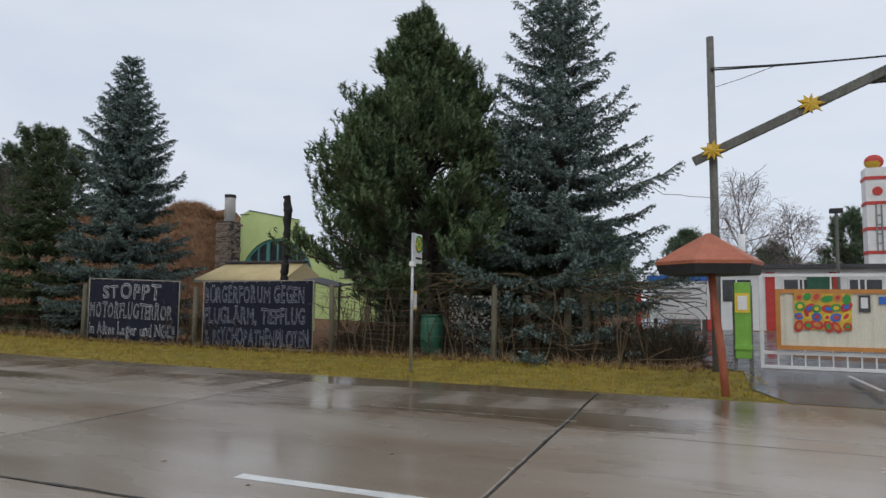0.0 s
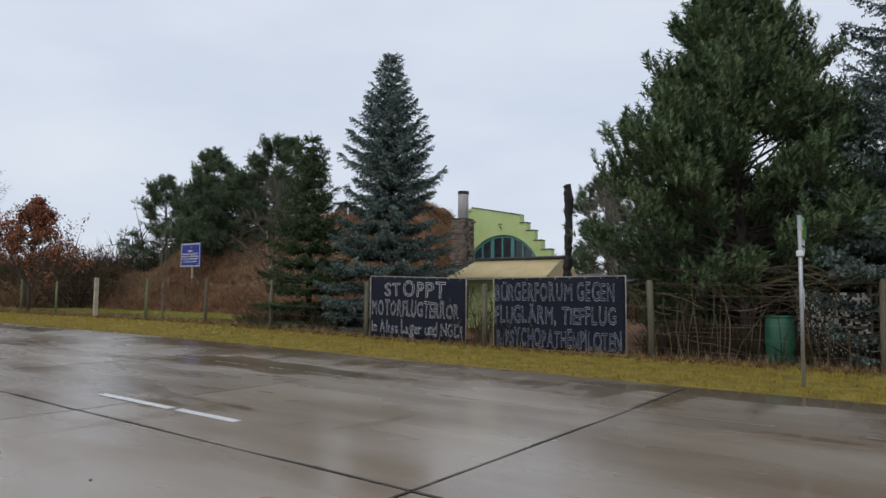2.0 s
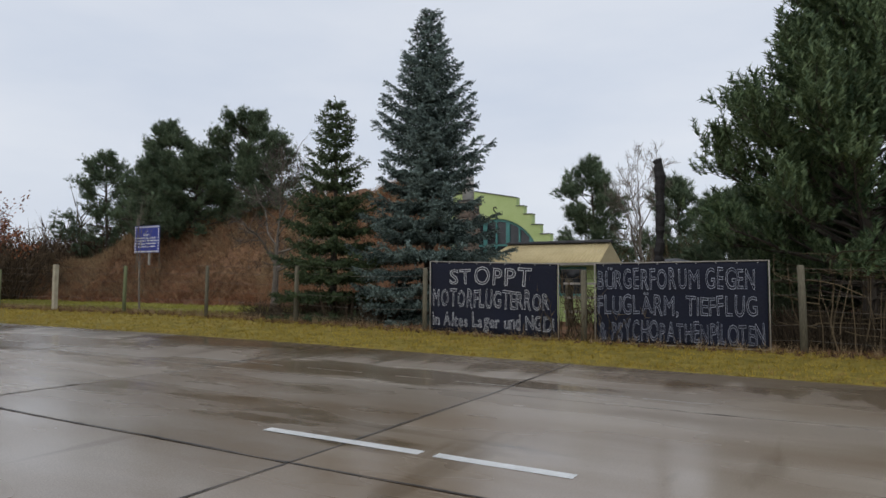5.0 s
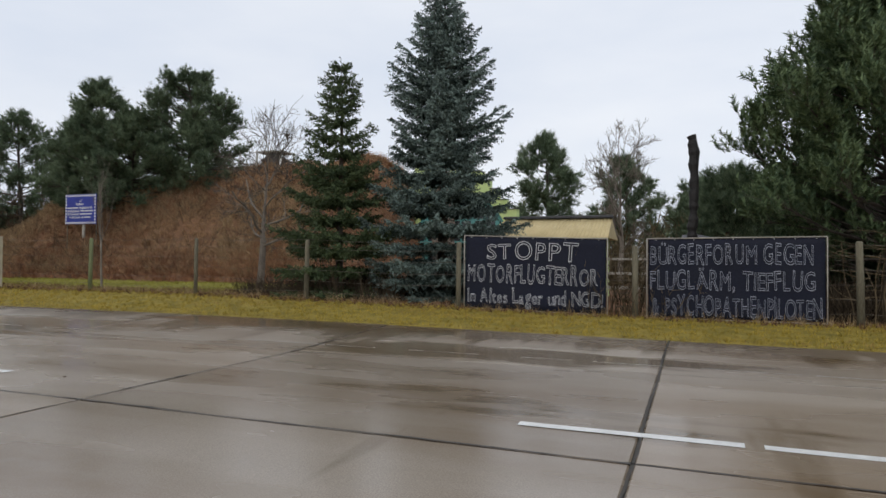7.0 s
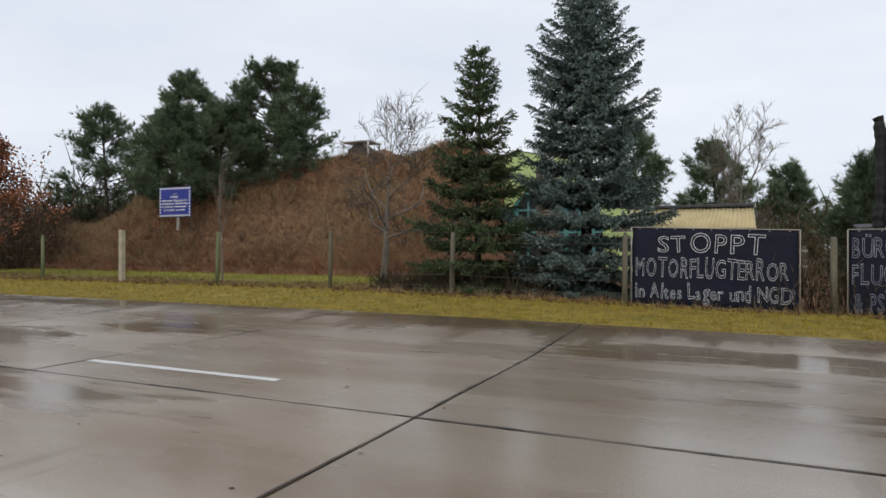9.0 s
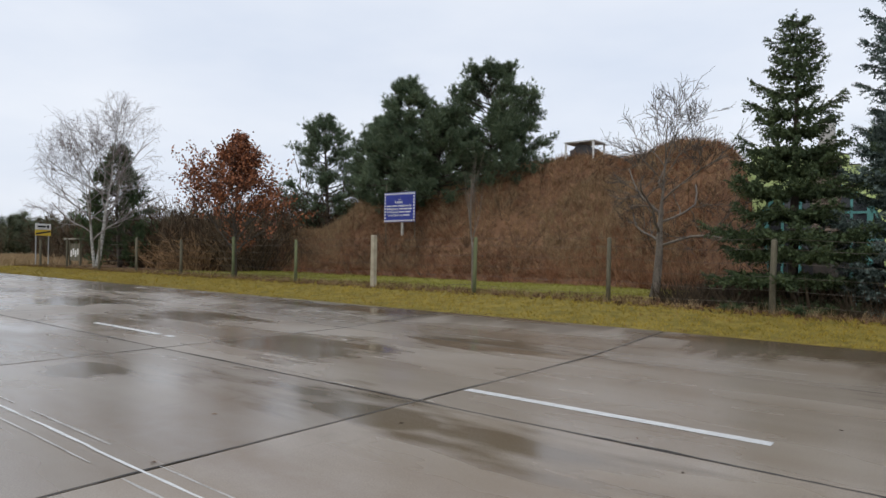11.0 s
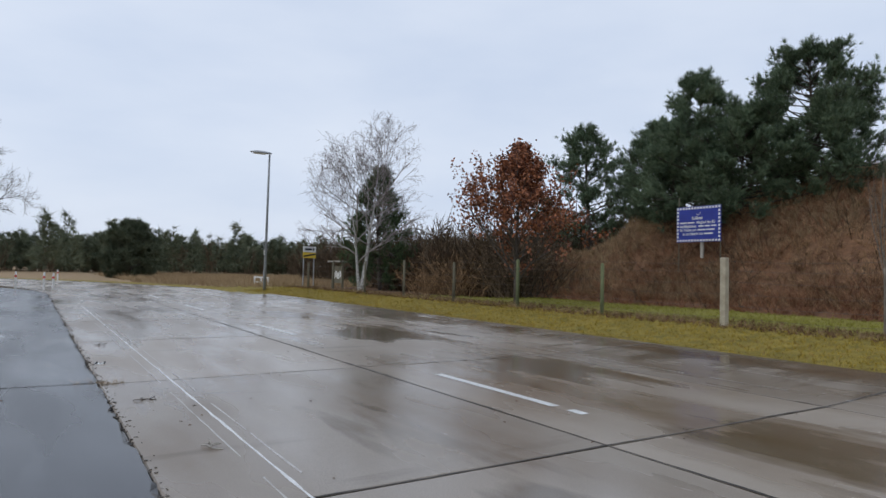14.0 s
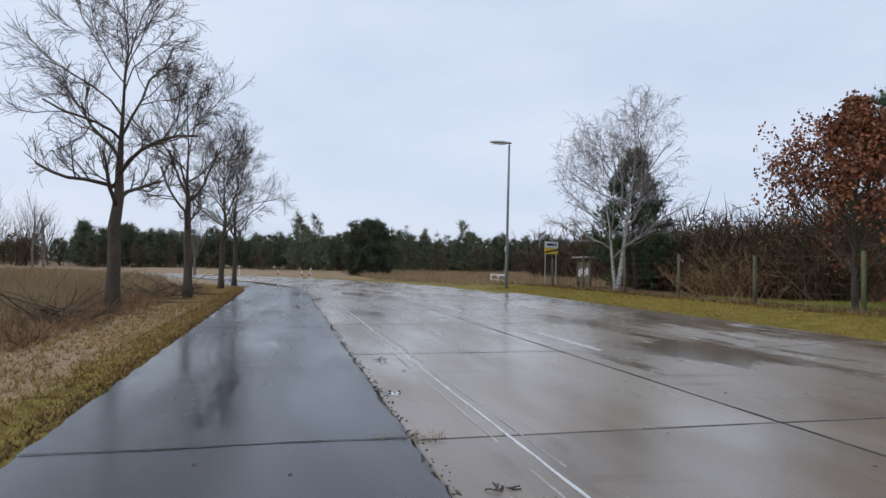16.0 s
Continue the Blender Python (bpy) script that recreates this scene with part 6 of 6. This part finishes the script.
g.add(v, [[i * (m + 1) + j, (i + 1) * (m + 1) + j, (i + 1) * (m + 1) + j + 1, i * (m + 1) + j + 1] for i in range(m) for j in range(m)])
net = thing("draped_net", (-2.35, 15.75, 0.1), "black and white patterned camouflage net draped on poles", "net")
ob = part("net", g, NET, net, smooth=True)
ob.data.materials.append(CHAR)
for f in ob.data.polygons:
    f.material_index = int(rn.random() < 0.62)
ob.modifiers.new("thickness", "SOLIDIFY").thickness = 0.01
for x in (-0.6, 0.6):
    part("pole", boxes(((x - 0.03, 0.05, -0.1), (x + 0.03, 0.11, 1.5))), WOOD_POST, net)
trough = thing("pale_trough", (-0.4, 17.0, 0.1), "pale plank box behind the hedge", "box")
part("side", boxes(((-0.45, -0.3, 0.02), (0.45, 0.3, 0.5))), PALE_WOOD, trough, bevel=0.015)
part("lid", boxes(((-0.48, -0.33, 0.5), (0.48, 0.33, 0.54))), WOOD_POST, trough)
for x, y, h in ((-0.15, 15.9, 1.6), (0.2, 16.2, 1.5), (-1.0, 15.6, 1.4)):
    g = boxes(((-0.08, -0.02, -0.1), (0.08, 0.02, h)))
    ob = new("loose_board", g.mesh("loose_board", WOOD_POST))
    ob.matrix_world = pose(x, y, 0.12, 4, 0, 10)
    tagged(ob, "grey weathered upright board behind the hedge", "board", "loose boards")

# ---------------------------------------------------------------- hedge of bare trained branches
rh = np.random.default_rng(85)
g = Geo()
for i in range(150):
    x = rh.uniform(-5.6, 2.6)
    y = rh.uniform(14.75, 15.5)
    z = 0.12 + (rh.uniform(0.1, 1.75) if rh.random() < 0.6 else rh.uniform(1.3, 1.72))
    sgn = 1 if rh.random() < 0.5 else -1
    pts, _ = bent((x, y, z), (sgn, rh.normal() * 0.15, rh.normal() * 0.25), rh.uniform(0.7, 2.2), 7, 0.16, 0.0, rh)
    pts[:, 2] = np.clip(pts[:, 2], 0.15, 1.98)
    pts[:, 0] = np.clip(pts[:, 0], -6.0, 2.75)
    g.tube(pts, np.linspace(rh.uniform(0.006, 0.014), 0.0035, 8), 4, cap=False)
for i in range(70):
    x = rh.uniform(-5.6, 2.4)
    pts, _ = bent((x, rh.uniform(14.8, 15.4), 0.05), (rh.normal() * 0.15, 0, 1), rh.uniform(1.2, 1.8), 6, 0.10, 0.05, rh)
    g.tube(pts, np.linspace(rh.uniform(0.009, 0.018), 0.006, 7), 5, cap=False)
tagged(new("hedge", g.mesh("hedge", HEDGE_WOOD)), "bare hedge of long trained branches behind the fence", "hedge", kind="stuff")

# ---------------------------------------------------------------- background trees
for x, y, h, r, sd, b in ((-17.0, 40, 8.6, 2.8, 101, 0.15), (-12.5, 44, 7.8, 2.8, 102, 0.1), (-8.0, 48, 6.6, 2.6, 103, 0.1), (-3.5, 46, 6.0, 2.4, 104, 0.1), (13.5, 58, 8.2, 3.0, 105, 0.15), (17.5, 60, 7.4, 3.0, 106, 0.1), (8.5, 62, 5.8, 2.8, 107, 0.1), (2.0, 60, 7.2, 3.0, 108, 0.1)):
    pine("background_pine", (x, y, float(land(x, y)) - 0.1), h, r, SCOTS_NEEDLE, "dark green pine beyond the yard buildings", sd, base=b, tuft=0.42, n_branch=46, shape=0.6, pads=1.0, group="background pines")
crowned_tree("background_birch", on_land(5.6, 52), 10.4, 2.6, 0.19, 3.9, "bare twiggy birch beyond the yard", 111, n_limbs=22, bark=BARK_GREY, twig_mat=TWIG, kids=(7, 10), depth=2, droop=0.2, min_r=0.009, group="background birches", low=0.75)
crowned_tree("background_birch", on_land(9.3, 54), 8.0, 2.2, 0.15, 3.2, "bare twiggy birch beyond the yard", 112, n_limbs=18, bark=BARK_GREY, twig_mat=TWIG, kids=(7, 10), depth=2, droop=0.2, min_r=0.009, group="background birches", low=0.75)
crowned_tree("bare_garden_tree", on_land(-11.2, 27.0), 6.4, 1.5, 0.11, 2.3, "bare garden tree behind the banners", 113, n_limbs=14, bark=BARK_GREY, kids=(4, 6), rise=(0.95, 0.35), lift=0.09)
for x, y, h, r, sd in ((-5.0, 21.0, 4.0, 2.0, 121), (-7.2, 23.0, 4.0, 2.0, 122), (-2.0, 22.0, 4.4, 2.2, 123)):
    pine("garden_pine", (x, y, 0.05), h, r, SCOTS_NEEDLE, "dark pine thicket behind the fence", sd, base=0.05, tuft=0.28, n_branch=80, shape=0.6, pads=1.1, group="garden pines")


# ---------------------------------------------------------------- grasses, brush and litter
def strewn(name, n, area, shape, height, width, material, label, category, seed, lean=0.35, keep=None, thin=1.0, sink=0.02):
    """Tufts strewn over an area of the ground."""
    rng = np.random.default_rng(seed)
    x = rng.uniform(area[0], area[1], n)
    y = area[2] + (area[3] - area[2]) * rng.random(n) ** thin
    if keep is not None:
        k = keep(x, y, rng)
        x, y = x[k], y[k]
    P = np.stack([x, y, land(x, y) - sink], -1)
    D = np.stack([rng.normal(size=len(x)) * lean, rng.normal(size=len(x)) * lean, np.ones(len(x))], -1)
    size = rng.uniform(height[0], height[1], len(x))
    v, f = scatter(shape[0], shape[1], P, D, size, size * width, rng)
    return tagged(new(name, quick(name, v, f, material)), label, category, kind="stuff")


GRASS = tuft_shape(7, 0.7, 0.07, 7)
TALL = tuft_shape(9, 0.55, 0.014, 8)
BRUSH = tuft_shape(12, 1.0, 0.020, 9)
strewn("verge_grass", 26000, (-60, 3.6, 11.42, 14.9), GRASS, (0.035, 0.10), 1.0, VERGE_GRASS, "short yellowing mossy grass on the verge", "grass", 201)
strewn("verge_dry_grass", 6000, (-60, 3.4, 11.45, 14.4), GRASS, (0.03, 0.09), 1.1, PATH_GRASS, "straw-coloured patches in the verge grass", "grass", 218, keep=lambda x, y, rng: np.sin(x * 0.9) + np.sin(x * 0.37 + y * 1.9) + np.sin(y * 2.7 - x * 0.2) > 0.5)
strewn("kerb_litter", 4500, (-60, 3.6, 11.41, 11.75), GRASS, (0.02, 0.055), 1.2, LITTER, "brown leaves and dirt along the road edge", "leaf litter", 219)
strewn("verge_tufts", 1500, (-60, 3.0, 14.3, 15.0), TALL, (0.12, 0.34), 1.0, DRY_GRASS, "dry grass tufts along the fence", "grass", 202)
strewn("leaf_litter", 9000, (-60, 3.2, 14.0, 16.2), GRASS, (0.05, 0.14), 1.2, LITTER, "brown leaves and stalks under the fence", "leaf litter", 203)
strewn("lawn", 12000, (-46, -21.5, 15.0, 21.4), GRASS, (0.04, 0.11), 1.0, LAWN_GRASS, "green mossy lawn behind the fence", "grass", 204)
strewn("hedge_undergrowth", 1000, (-6.0, 2.6, 15.3, 19.0), BRUSH, (0.3, 1.0), 0.9, UNDERGROWTH, "dark dead stalks under the hedge", "brush", 217, lean=0.4)
on_bank = lambda x, y, rng: (land(x, y) > 0.55) & (y < 33) & ((x < -20.4) | (y > 32.6))
strewn("bank_brush", 30000, (-50.5, -19, 20.6, 36), BRUSH, (0.16, 0.48), 0.9, BROWN_BRUSH, "brown dead brambles and grass on the bank", "brush", 205, lean=0.9, keep=on_bank, thin=1.25)
strewn("bank_grass", 26000, (-50.5, -19, 20.6, 36), TALL, (0.25, 0.6), 1.0, DRY_GRASS, "pale dry grass on the bank", "grass", 206, lean=0.5, keep=lambda x, y, rng: on_bank(x, y, rng) & ((np.sin(x * 0.7 + 1) + np.sin(y * 0.9 + x * 0.3) > 0.2) | (x < -40.5)), thin=1.25)
strewn("bank_brambles", 20000, (-50.5, -19, 20.6, 36), BRUSH, (0.2, 0.55), 0.9, RUST_BRUSH, "rust-red dead brambles in patches on the bank", "brush", 216, lean=0.7, keep=lambda x, y, rng: on_bank(x, y, rng) & ((np.sin(x * 0.55 + 2.1) + np.sin(y * 0.8 - x * 0.35) + rng.normal(size=len(x)) * 0.5) > 0.3), thin=1.2)
strewn("bank_foot_brush", 900, (-47, -18.5, 20.9, 22.8), BRUSH, (0.3, 0.75), 0.8, RUST_BRUSH, "rusty tangled brambles at the foot of the bank", "brush", 207, lean=0.5)
strewn("garden_brush", 4200, (-20.5, 3.0, 15.2, 22), BRUSH, (0.3, 0.9), 0.8, UNDERGROWTH, "brown undergrowth behind the fence", "brush", 208, lean=0.5, keep=lambda x, y, rng: ((x < -15.5) | (x > -6)) & (y < 15 + (x < 2) * 7))
clear = lambda x, y, rng: (y < -4.6 - 0.5 * np.sin(x * 0.7)) & ((np.hypot(x - BEND_X, y - BEND_Y) < 38) | (x > BEND_X))
strewn("field_grass", 34000, (-58, -22, -26, -4.6), TALL, (0.35, 0.75), 1.0, DRY_GRASS, "tall dry pale brown field grass", "grass", 209, keep=clear, thin=0.6)
strewn("far_field_grass", 16000, (-92, -50, -60, -5), TALL, (0.5, 0.9), 1.6, DRY_GRASS, "dry field grass further off", "grass", 210, keep=clear)
strewn("path_verge_grass", 15000, (-62, -22, -4.9, -1.72), GRASS, (0.04, 0.12), 1.1, PATH_GRASS, "yellow-brown grass strip beside the cycle path", "grass", 211)
strewn("path_litter", 7000, (-62, -24, -2.4, -1.66), GRASS, (0.03, 0.07), 1.2, LITTER, "brown leaves along the cycle path", "leaf litter", 212)
strewn("path_weeds", 3500, (-56, -26, -6.0, -3.6), BRUSH, (0.15, 0.5), 0.9, BROWN_BRUSH, "brown weeds and stalks under the avenue trees", "brush", 213, lean=0.5)
strewn("far_meadow", 9000, (-120, -60, 8, 40), TALL, (0.4, 0.8), 1.6, DRY_GRASS, "pale dry meadow beyond the bend", "grass", 214, keep=lambda x, y, rng: np.hypot(x - BEND_X, y - BEND_Y) > 57)


strewn("joint_weeds", 60, (-29.05, -28.7, 0.95, 1.5), TALL, (0.04, 0.10), 2.0, DRY_GRASS, "dry weeds in the joint at the path edge", "weeds", 215, lean=1.2, sink=-0.01)
# heaps of cut branches under the avenue trees
for k, (hx, hy) in enumerate(((-38.6, -4.4), (-47.0, -4.2), (-51.5, -3.9))):
    g = Geo()
    rh = np.random.default_rng(230 + k)
    z = float(land(hx, hy))
    for i in range(70):
        a = rh.uniform(0, 6.28)
        pts, _ = bent((rh.normal() * 0.7, rh.normal() * 0.3, rh.uniform(0.02, 0.25)), (math.cos(a), math.sin(a) * 0.6, rh.uniform(-0.05, 0.25)), rh.uniform(0.6, 1.9), 6, 0.16, -0.01, rh)
        pts[:, 2] = np.maximum(pts[:, 2], 0.02)
        g.tube(pts, np.linspace(rh.uniform(0.008, 0.022), 0.004, 7), 4, cap=False)
    ob = new("branch_heap", g.mesh("branch_heap", BARK_LINDEN))
    ob.matrix_world = pose(hx, hy, z)
    tagged(ob, "heap of cut bare branches beside an avenue tree", "branch heap", "branch heaps", "stuff")


# ---------------------------------------------------------------- thicket and woods
def thicket(name, n, area, height, material, label, seed, keep=None, stems=16, spread=0.55):
    """Bare bushes of many thin upright stems with side twigs."""
    rng = np.random.default_rng(seed)
    x, y = rng.uniform(area[0], area[1], n), rng.uniform(area[2], area[3], n)
    if keep is not None:
        k = keep(x, y)
        x, y = x[k], y[k]
    P, D, S, R = [], [], [], []
    for px, py in zip(x, y):
        h = rng.uniform(*height)
        pz = float(land(px, py)) - 0.1
        for i in range(stems):
            d = np.array((rng.normal() * spread, rng.normal() * spread, 1.0))
            d /= np.linalg.norm(d)
            l = h * rng.uniform(0.5, 1)
            root = np.array((px + rng.normal() * 0.4, py + rng.normal() * 0.4, pz))
            P.append(root), D.append(d), S.append(l), R.append(0.015 * h)
            for j in range(6):
                q = root + d * l * rng.uniform(0.3, 0.98)
                P.append(q), D.append(d + rng.normal(size=3) * 0.6), S.append(l * rng.uniform(0.15, 0.35)), R.append(0.012 * h)
    blade = np.array([(0, -0.5, 0), (0, 0.5, 0), (1, 0, 0.1), (0.0, 0, -0.5), (0.0, 0, 0.5)])
    v, f = scatter(blade, np.array([(0, 1, 2), (3, 4, 2)]), np.array(P), np.array(D), np.array(S), np.array(R), rng)
    return tagged(new(name, quick(name, v, f, material)), label, "bushes", kind="stuff")


thicket("fence_thicket", 430, (-66, -43, 18.6, 30), (2.2, 4.3), THICKET, "dense dark brown thicket behind the fence", 301, keep=lambda x, y: (land(x, y) < 1.2) & (np.hypot(x - BEND_X, y - BEND_Y) > 58) & ((x > -57) | (y > 24)), stems=20)
thicket("rust_thicket", 26, (-49.5, -45, 17.2, 19), (1.4, 2.8), BROWN_BRUSH, "rusty brown bush beside the birch", 302)
thicket("wood_edge", 420, (-90, -44, 26, 60), (4.6, 6.9), THICKET, "bare brown wood edge", 303, keep=lambda x, y: (land(x, y) < 1.0) & (np.hypot(x - BEND_X, y - BEND_Y) > 66))
thicket("gap_bush", 7, (-10.3, -9.2, 14.95, 15.7), (1.1, 1.75), HEDGE_WOOD, "bare brown twigs between the banners", 305, stems=14, spread=0.3)
thicket("garden_thicket", 75, (-17, -3, 25, 44), (2.0, 4.4), GARDEN_TWIG, "bare olive-brown bushes behind the garden", 306, keep=lambda x, y: (y > 34) | (x > -12.5), stems=18)
thicket("bank_bushes", 95, (-46, -21, 21, 28.5), (0.7, 2.0), THICKET, "bare brown bushes on the bank", 304, stems=8, spread=0.8)


def woods(name, n, place, height, material, label, seed, tuft=0.9, conifer=True):
    """Far trees, each a tapering column of needle bursts with gaps."""
    rng = np.random.default_rng(seed)
    P, D, S = [], [], []
    for i in range(n):
        x, y = place(rng)
        z, h = float(land(x, y)), rng.uniform(*height)
        h *= 1 + 0.25 * rng.random() ** 4
        r = h * rng.uniform(0.15, 0.30)
        low = rng.uniform(0.02, 0.2)
        top = rng.uniform(0.55, 1.7)
        for k in range(58):
            u = low + (1 - low) * rng.random()
            w = r * (1 - ((u - low) / (1 - low)) ** top) ** 0.8 * rng.uniform(0.45, 1.05)
            a = rng.uniform(0, 6.283)
            P.append((x + w * math.cos(a), y + w * math.sin(a), z + u * h))
            D.append((math.cos(a), math.sin(a), rng.uniform(0, 0.9)))
            S.append(tuft * rng.uniform(0.7, 1.4) * (h / 9))
    S = np.array(S)
    v, f = scatter(BURST, BURST_F, np.array(P), np.array(D), S, S * 0.9, rng)
    return tagged(new(name, quick(name, v, f, material)), label, "woods", kind="stuff")


def ring_place(a0, a1, r0, r1):
    def place(rng):
        a, r = math.radians(rng.uniform(a0, a1)), rng.uniform(r0, r1)
        return -24 - r * math.cos(a), r * math.sin(a)
    return place


woods("far_pine_wood", 1000, ring_place(-16, 34, 118, 165), (3.8, 6.7), HAZED_NEEDLE, "far edge of a dark pine wood", 311, tuft=1.4)
woods("far_wood", 260, ring_place(-62, -14, 150, 210), (3.4, 6.0), HAZED_NEEDLE, "far tree line beyond the field", 312, tuft=1.6)
pine("bushy_pine", on_land(-99.0, 9.9), 5.9, 3.4, HAZED_NEEDLE, "dark bushy pine standing before the far wood", 316, base=0.03, tuft=0.5, n_branch=90, shape=0.6, pads=1.0)
woods("nearer_pines", 16, ring_place(1, 16, 95, 112), (5, 8), HAZED_NEEDLE, "dark pines in front of the far wood", 313, tuft=1.2)
woods("yard_wood", 200, lambda rng: (rng.uniform(-60, 60), rng.uniform(70, 105)), (4.5, 7.5), HAZED_NEEDLE, "pine wood behind the yard", 314, tuft=1.2)
thicket("far_bare_wood", 240, (-165, -110, -60, 60), (4, 7.5), THICKET, "far bare trees along the wood", 315, keep=lambda x, y: np.hypot(x + 24, y) > 112, stems=14, spread=0.22)
for x, y, h, sd in ((-100, -30, 8.5, 131), (-104, -27, 9.0, 132), (-92, -22, 6.5, 133), (-96, -9, 6.5, 134)):
    bare_tree("far_tree", on_land(x, y), h, h * 0.28, 0.13, "slender bare tree by the far road", sd, limbs_n=6, bark=BARK_GREY, spread=0.5, lift=0.08, depth=2, kids=(5, 8), limb_angle=0.45, group="far bare trees")


# ---------------------------------------------------------------- small things on the road
g = Geo()
rl = np.random.default_rng(401)
for i in range(170):
    x, y = rl.uniform(-44, 3), rl.choice([rl.uniform(1.3, 4.5), rl.uniform(-1.4, 1.1), rl.uniform(4, 11)])
    z = surface(x, y) + (path_z + 0.004 if y < 1.15 else 0.003)
    a, w = rl.uniform(0, 6.28), rl.uniform(0.012, 0.035)
    c, s = math.cos(a) * w, math.sin(a) * w
    g.add([(x - c, y - s, z), (x + s * 0.5, y - c * 0.5, z + 0.006), (x + c, y + s, z + 0.002), (x - s * 0.5, y + c * 0.5, z + 0.007)], [[0, 1, 2, 3]])
tagged(new("fallen_leaves", g.mesh("fallen_leaves", LITTER)), "small wet brown leaves lying on the road", "leaves", kind="stuff")
for k, (x, y, w) in enumerate(((-25.4, 1.75, 0.12), (-27.6, 1.55, 0.10), (-33.2, 1.6, 0.12))):
    g = Geo()
    rr = np.random.default_rng(410 + k)
    for i in range(7):
        a = rr.uniform(0, 6.28)
        pts, _ = bent((rr.normal() * 0.04, rr.normal() * 0.03, 0.012), (math.cos(a), math.sin(a), 0.1), w * rr.uniform(0.6, 1.2), 4, 0.2, -0.03, rr)
        pts[:, 2] = np.clip(pts[:, 2], 0.006, 0.05)
        g.tube(pts, 0.005, 4)
    ob = new("fallen_twig", g.mesh("fallen_twig", BARK_LINDEN if k else PALE_WOOD))
    ob.matrix_world = pose(x, y, 0.0)
    tagged(ob, "small broken twig lying on the wet road", "twig", "fallen twigs")

# bolted base plates left in the concrete beside the path
anchor = thing("anchor_plate", (-20.91, 1.40, 0.0), "white-painted steel base plate with four dark bolts on the road edge", "base plate", "anchor plates", rz=12)
part("plate", boxes(((-0.075, -0.065, -0.004), (0.075, 0.065, 0.007))), WHITE, anchor, bevel=0.002)
part("slot", boxes(((-0.040, -0.016, 0.0075), (0.028, 0.018, 0.011))), DARK_STEEL, anchor)
part("bar", boxes(((-0.10, -0.083, 0.0), (0.12, -0.071, 0.010))), DARK_STEEL, anchor)
bolt = Geo()
bolt.tube([(0, 0, 0.004), (0, 0, 0.020), (0, 0, 0.024)], [0.013, 0.013, 0.009], 6)
bolt_me = bolt.mesh("bolt", BLACK)
for x in (-0.062, 0.062):
    for y in (-0.052, 0.052):
        part("bolt", bolt_me, BLACK, anchor).location = (x, y, 0.0)
copy_thing(anchor, pose(-30.73, 1.40, 0.0, 0, 0, -8))
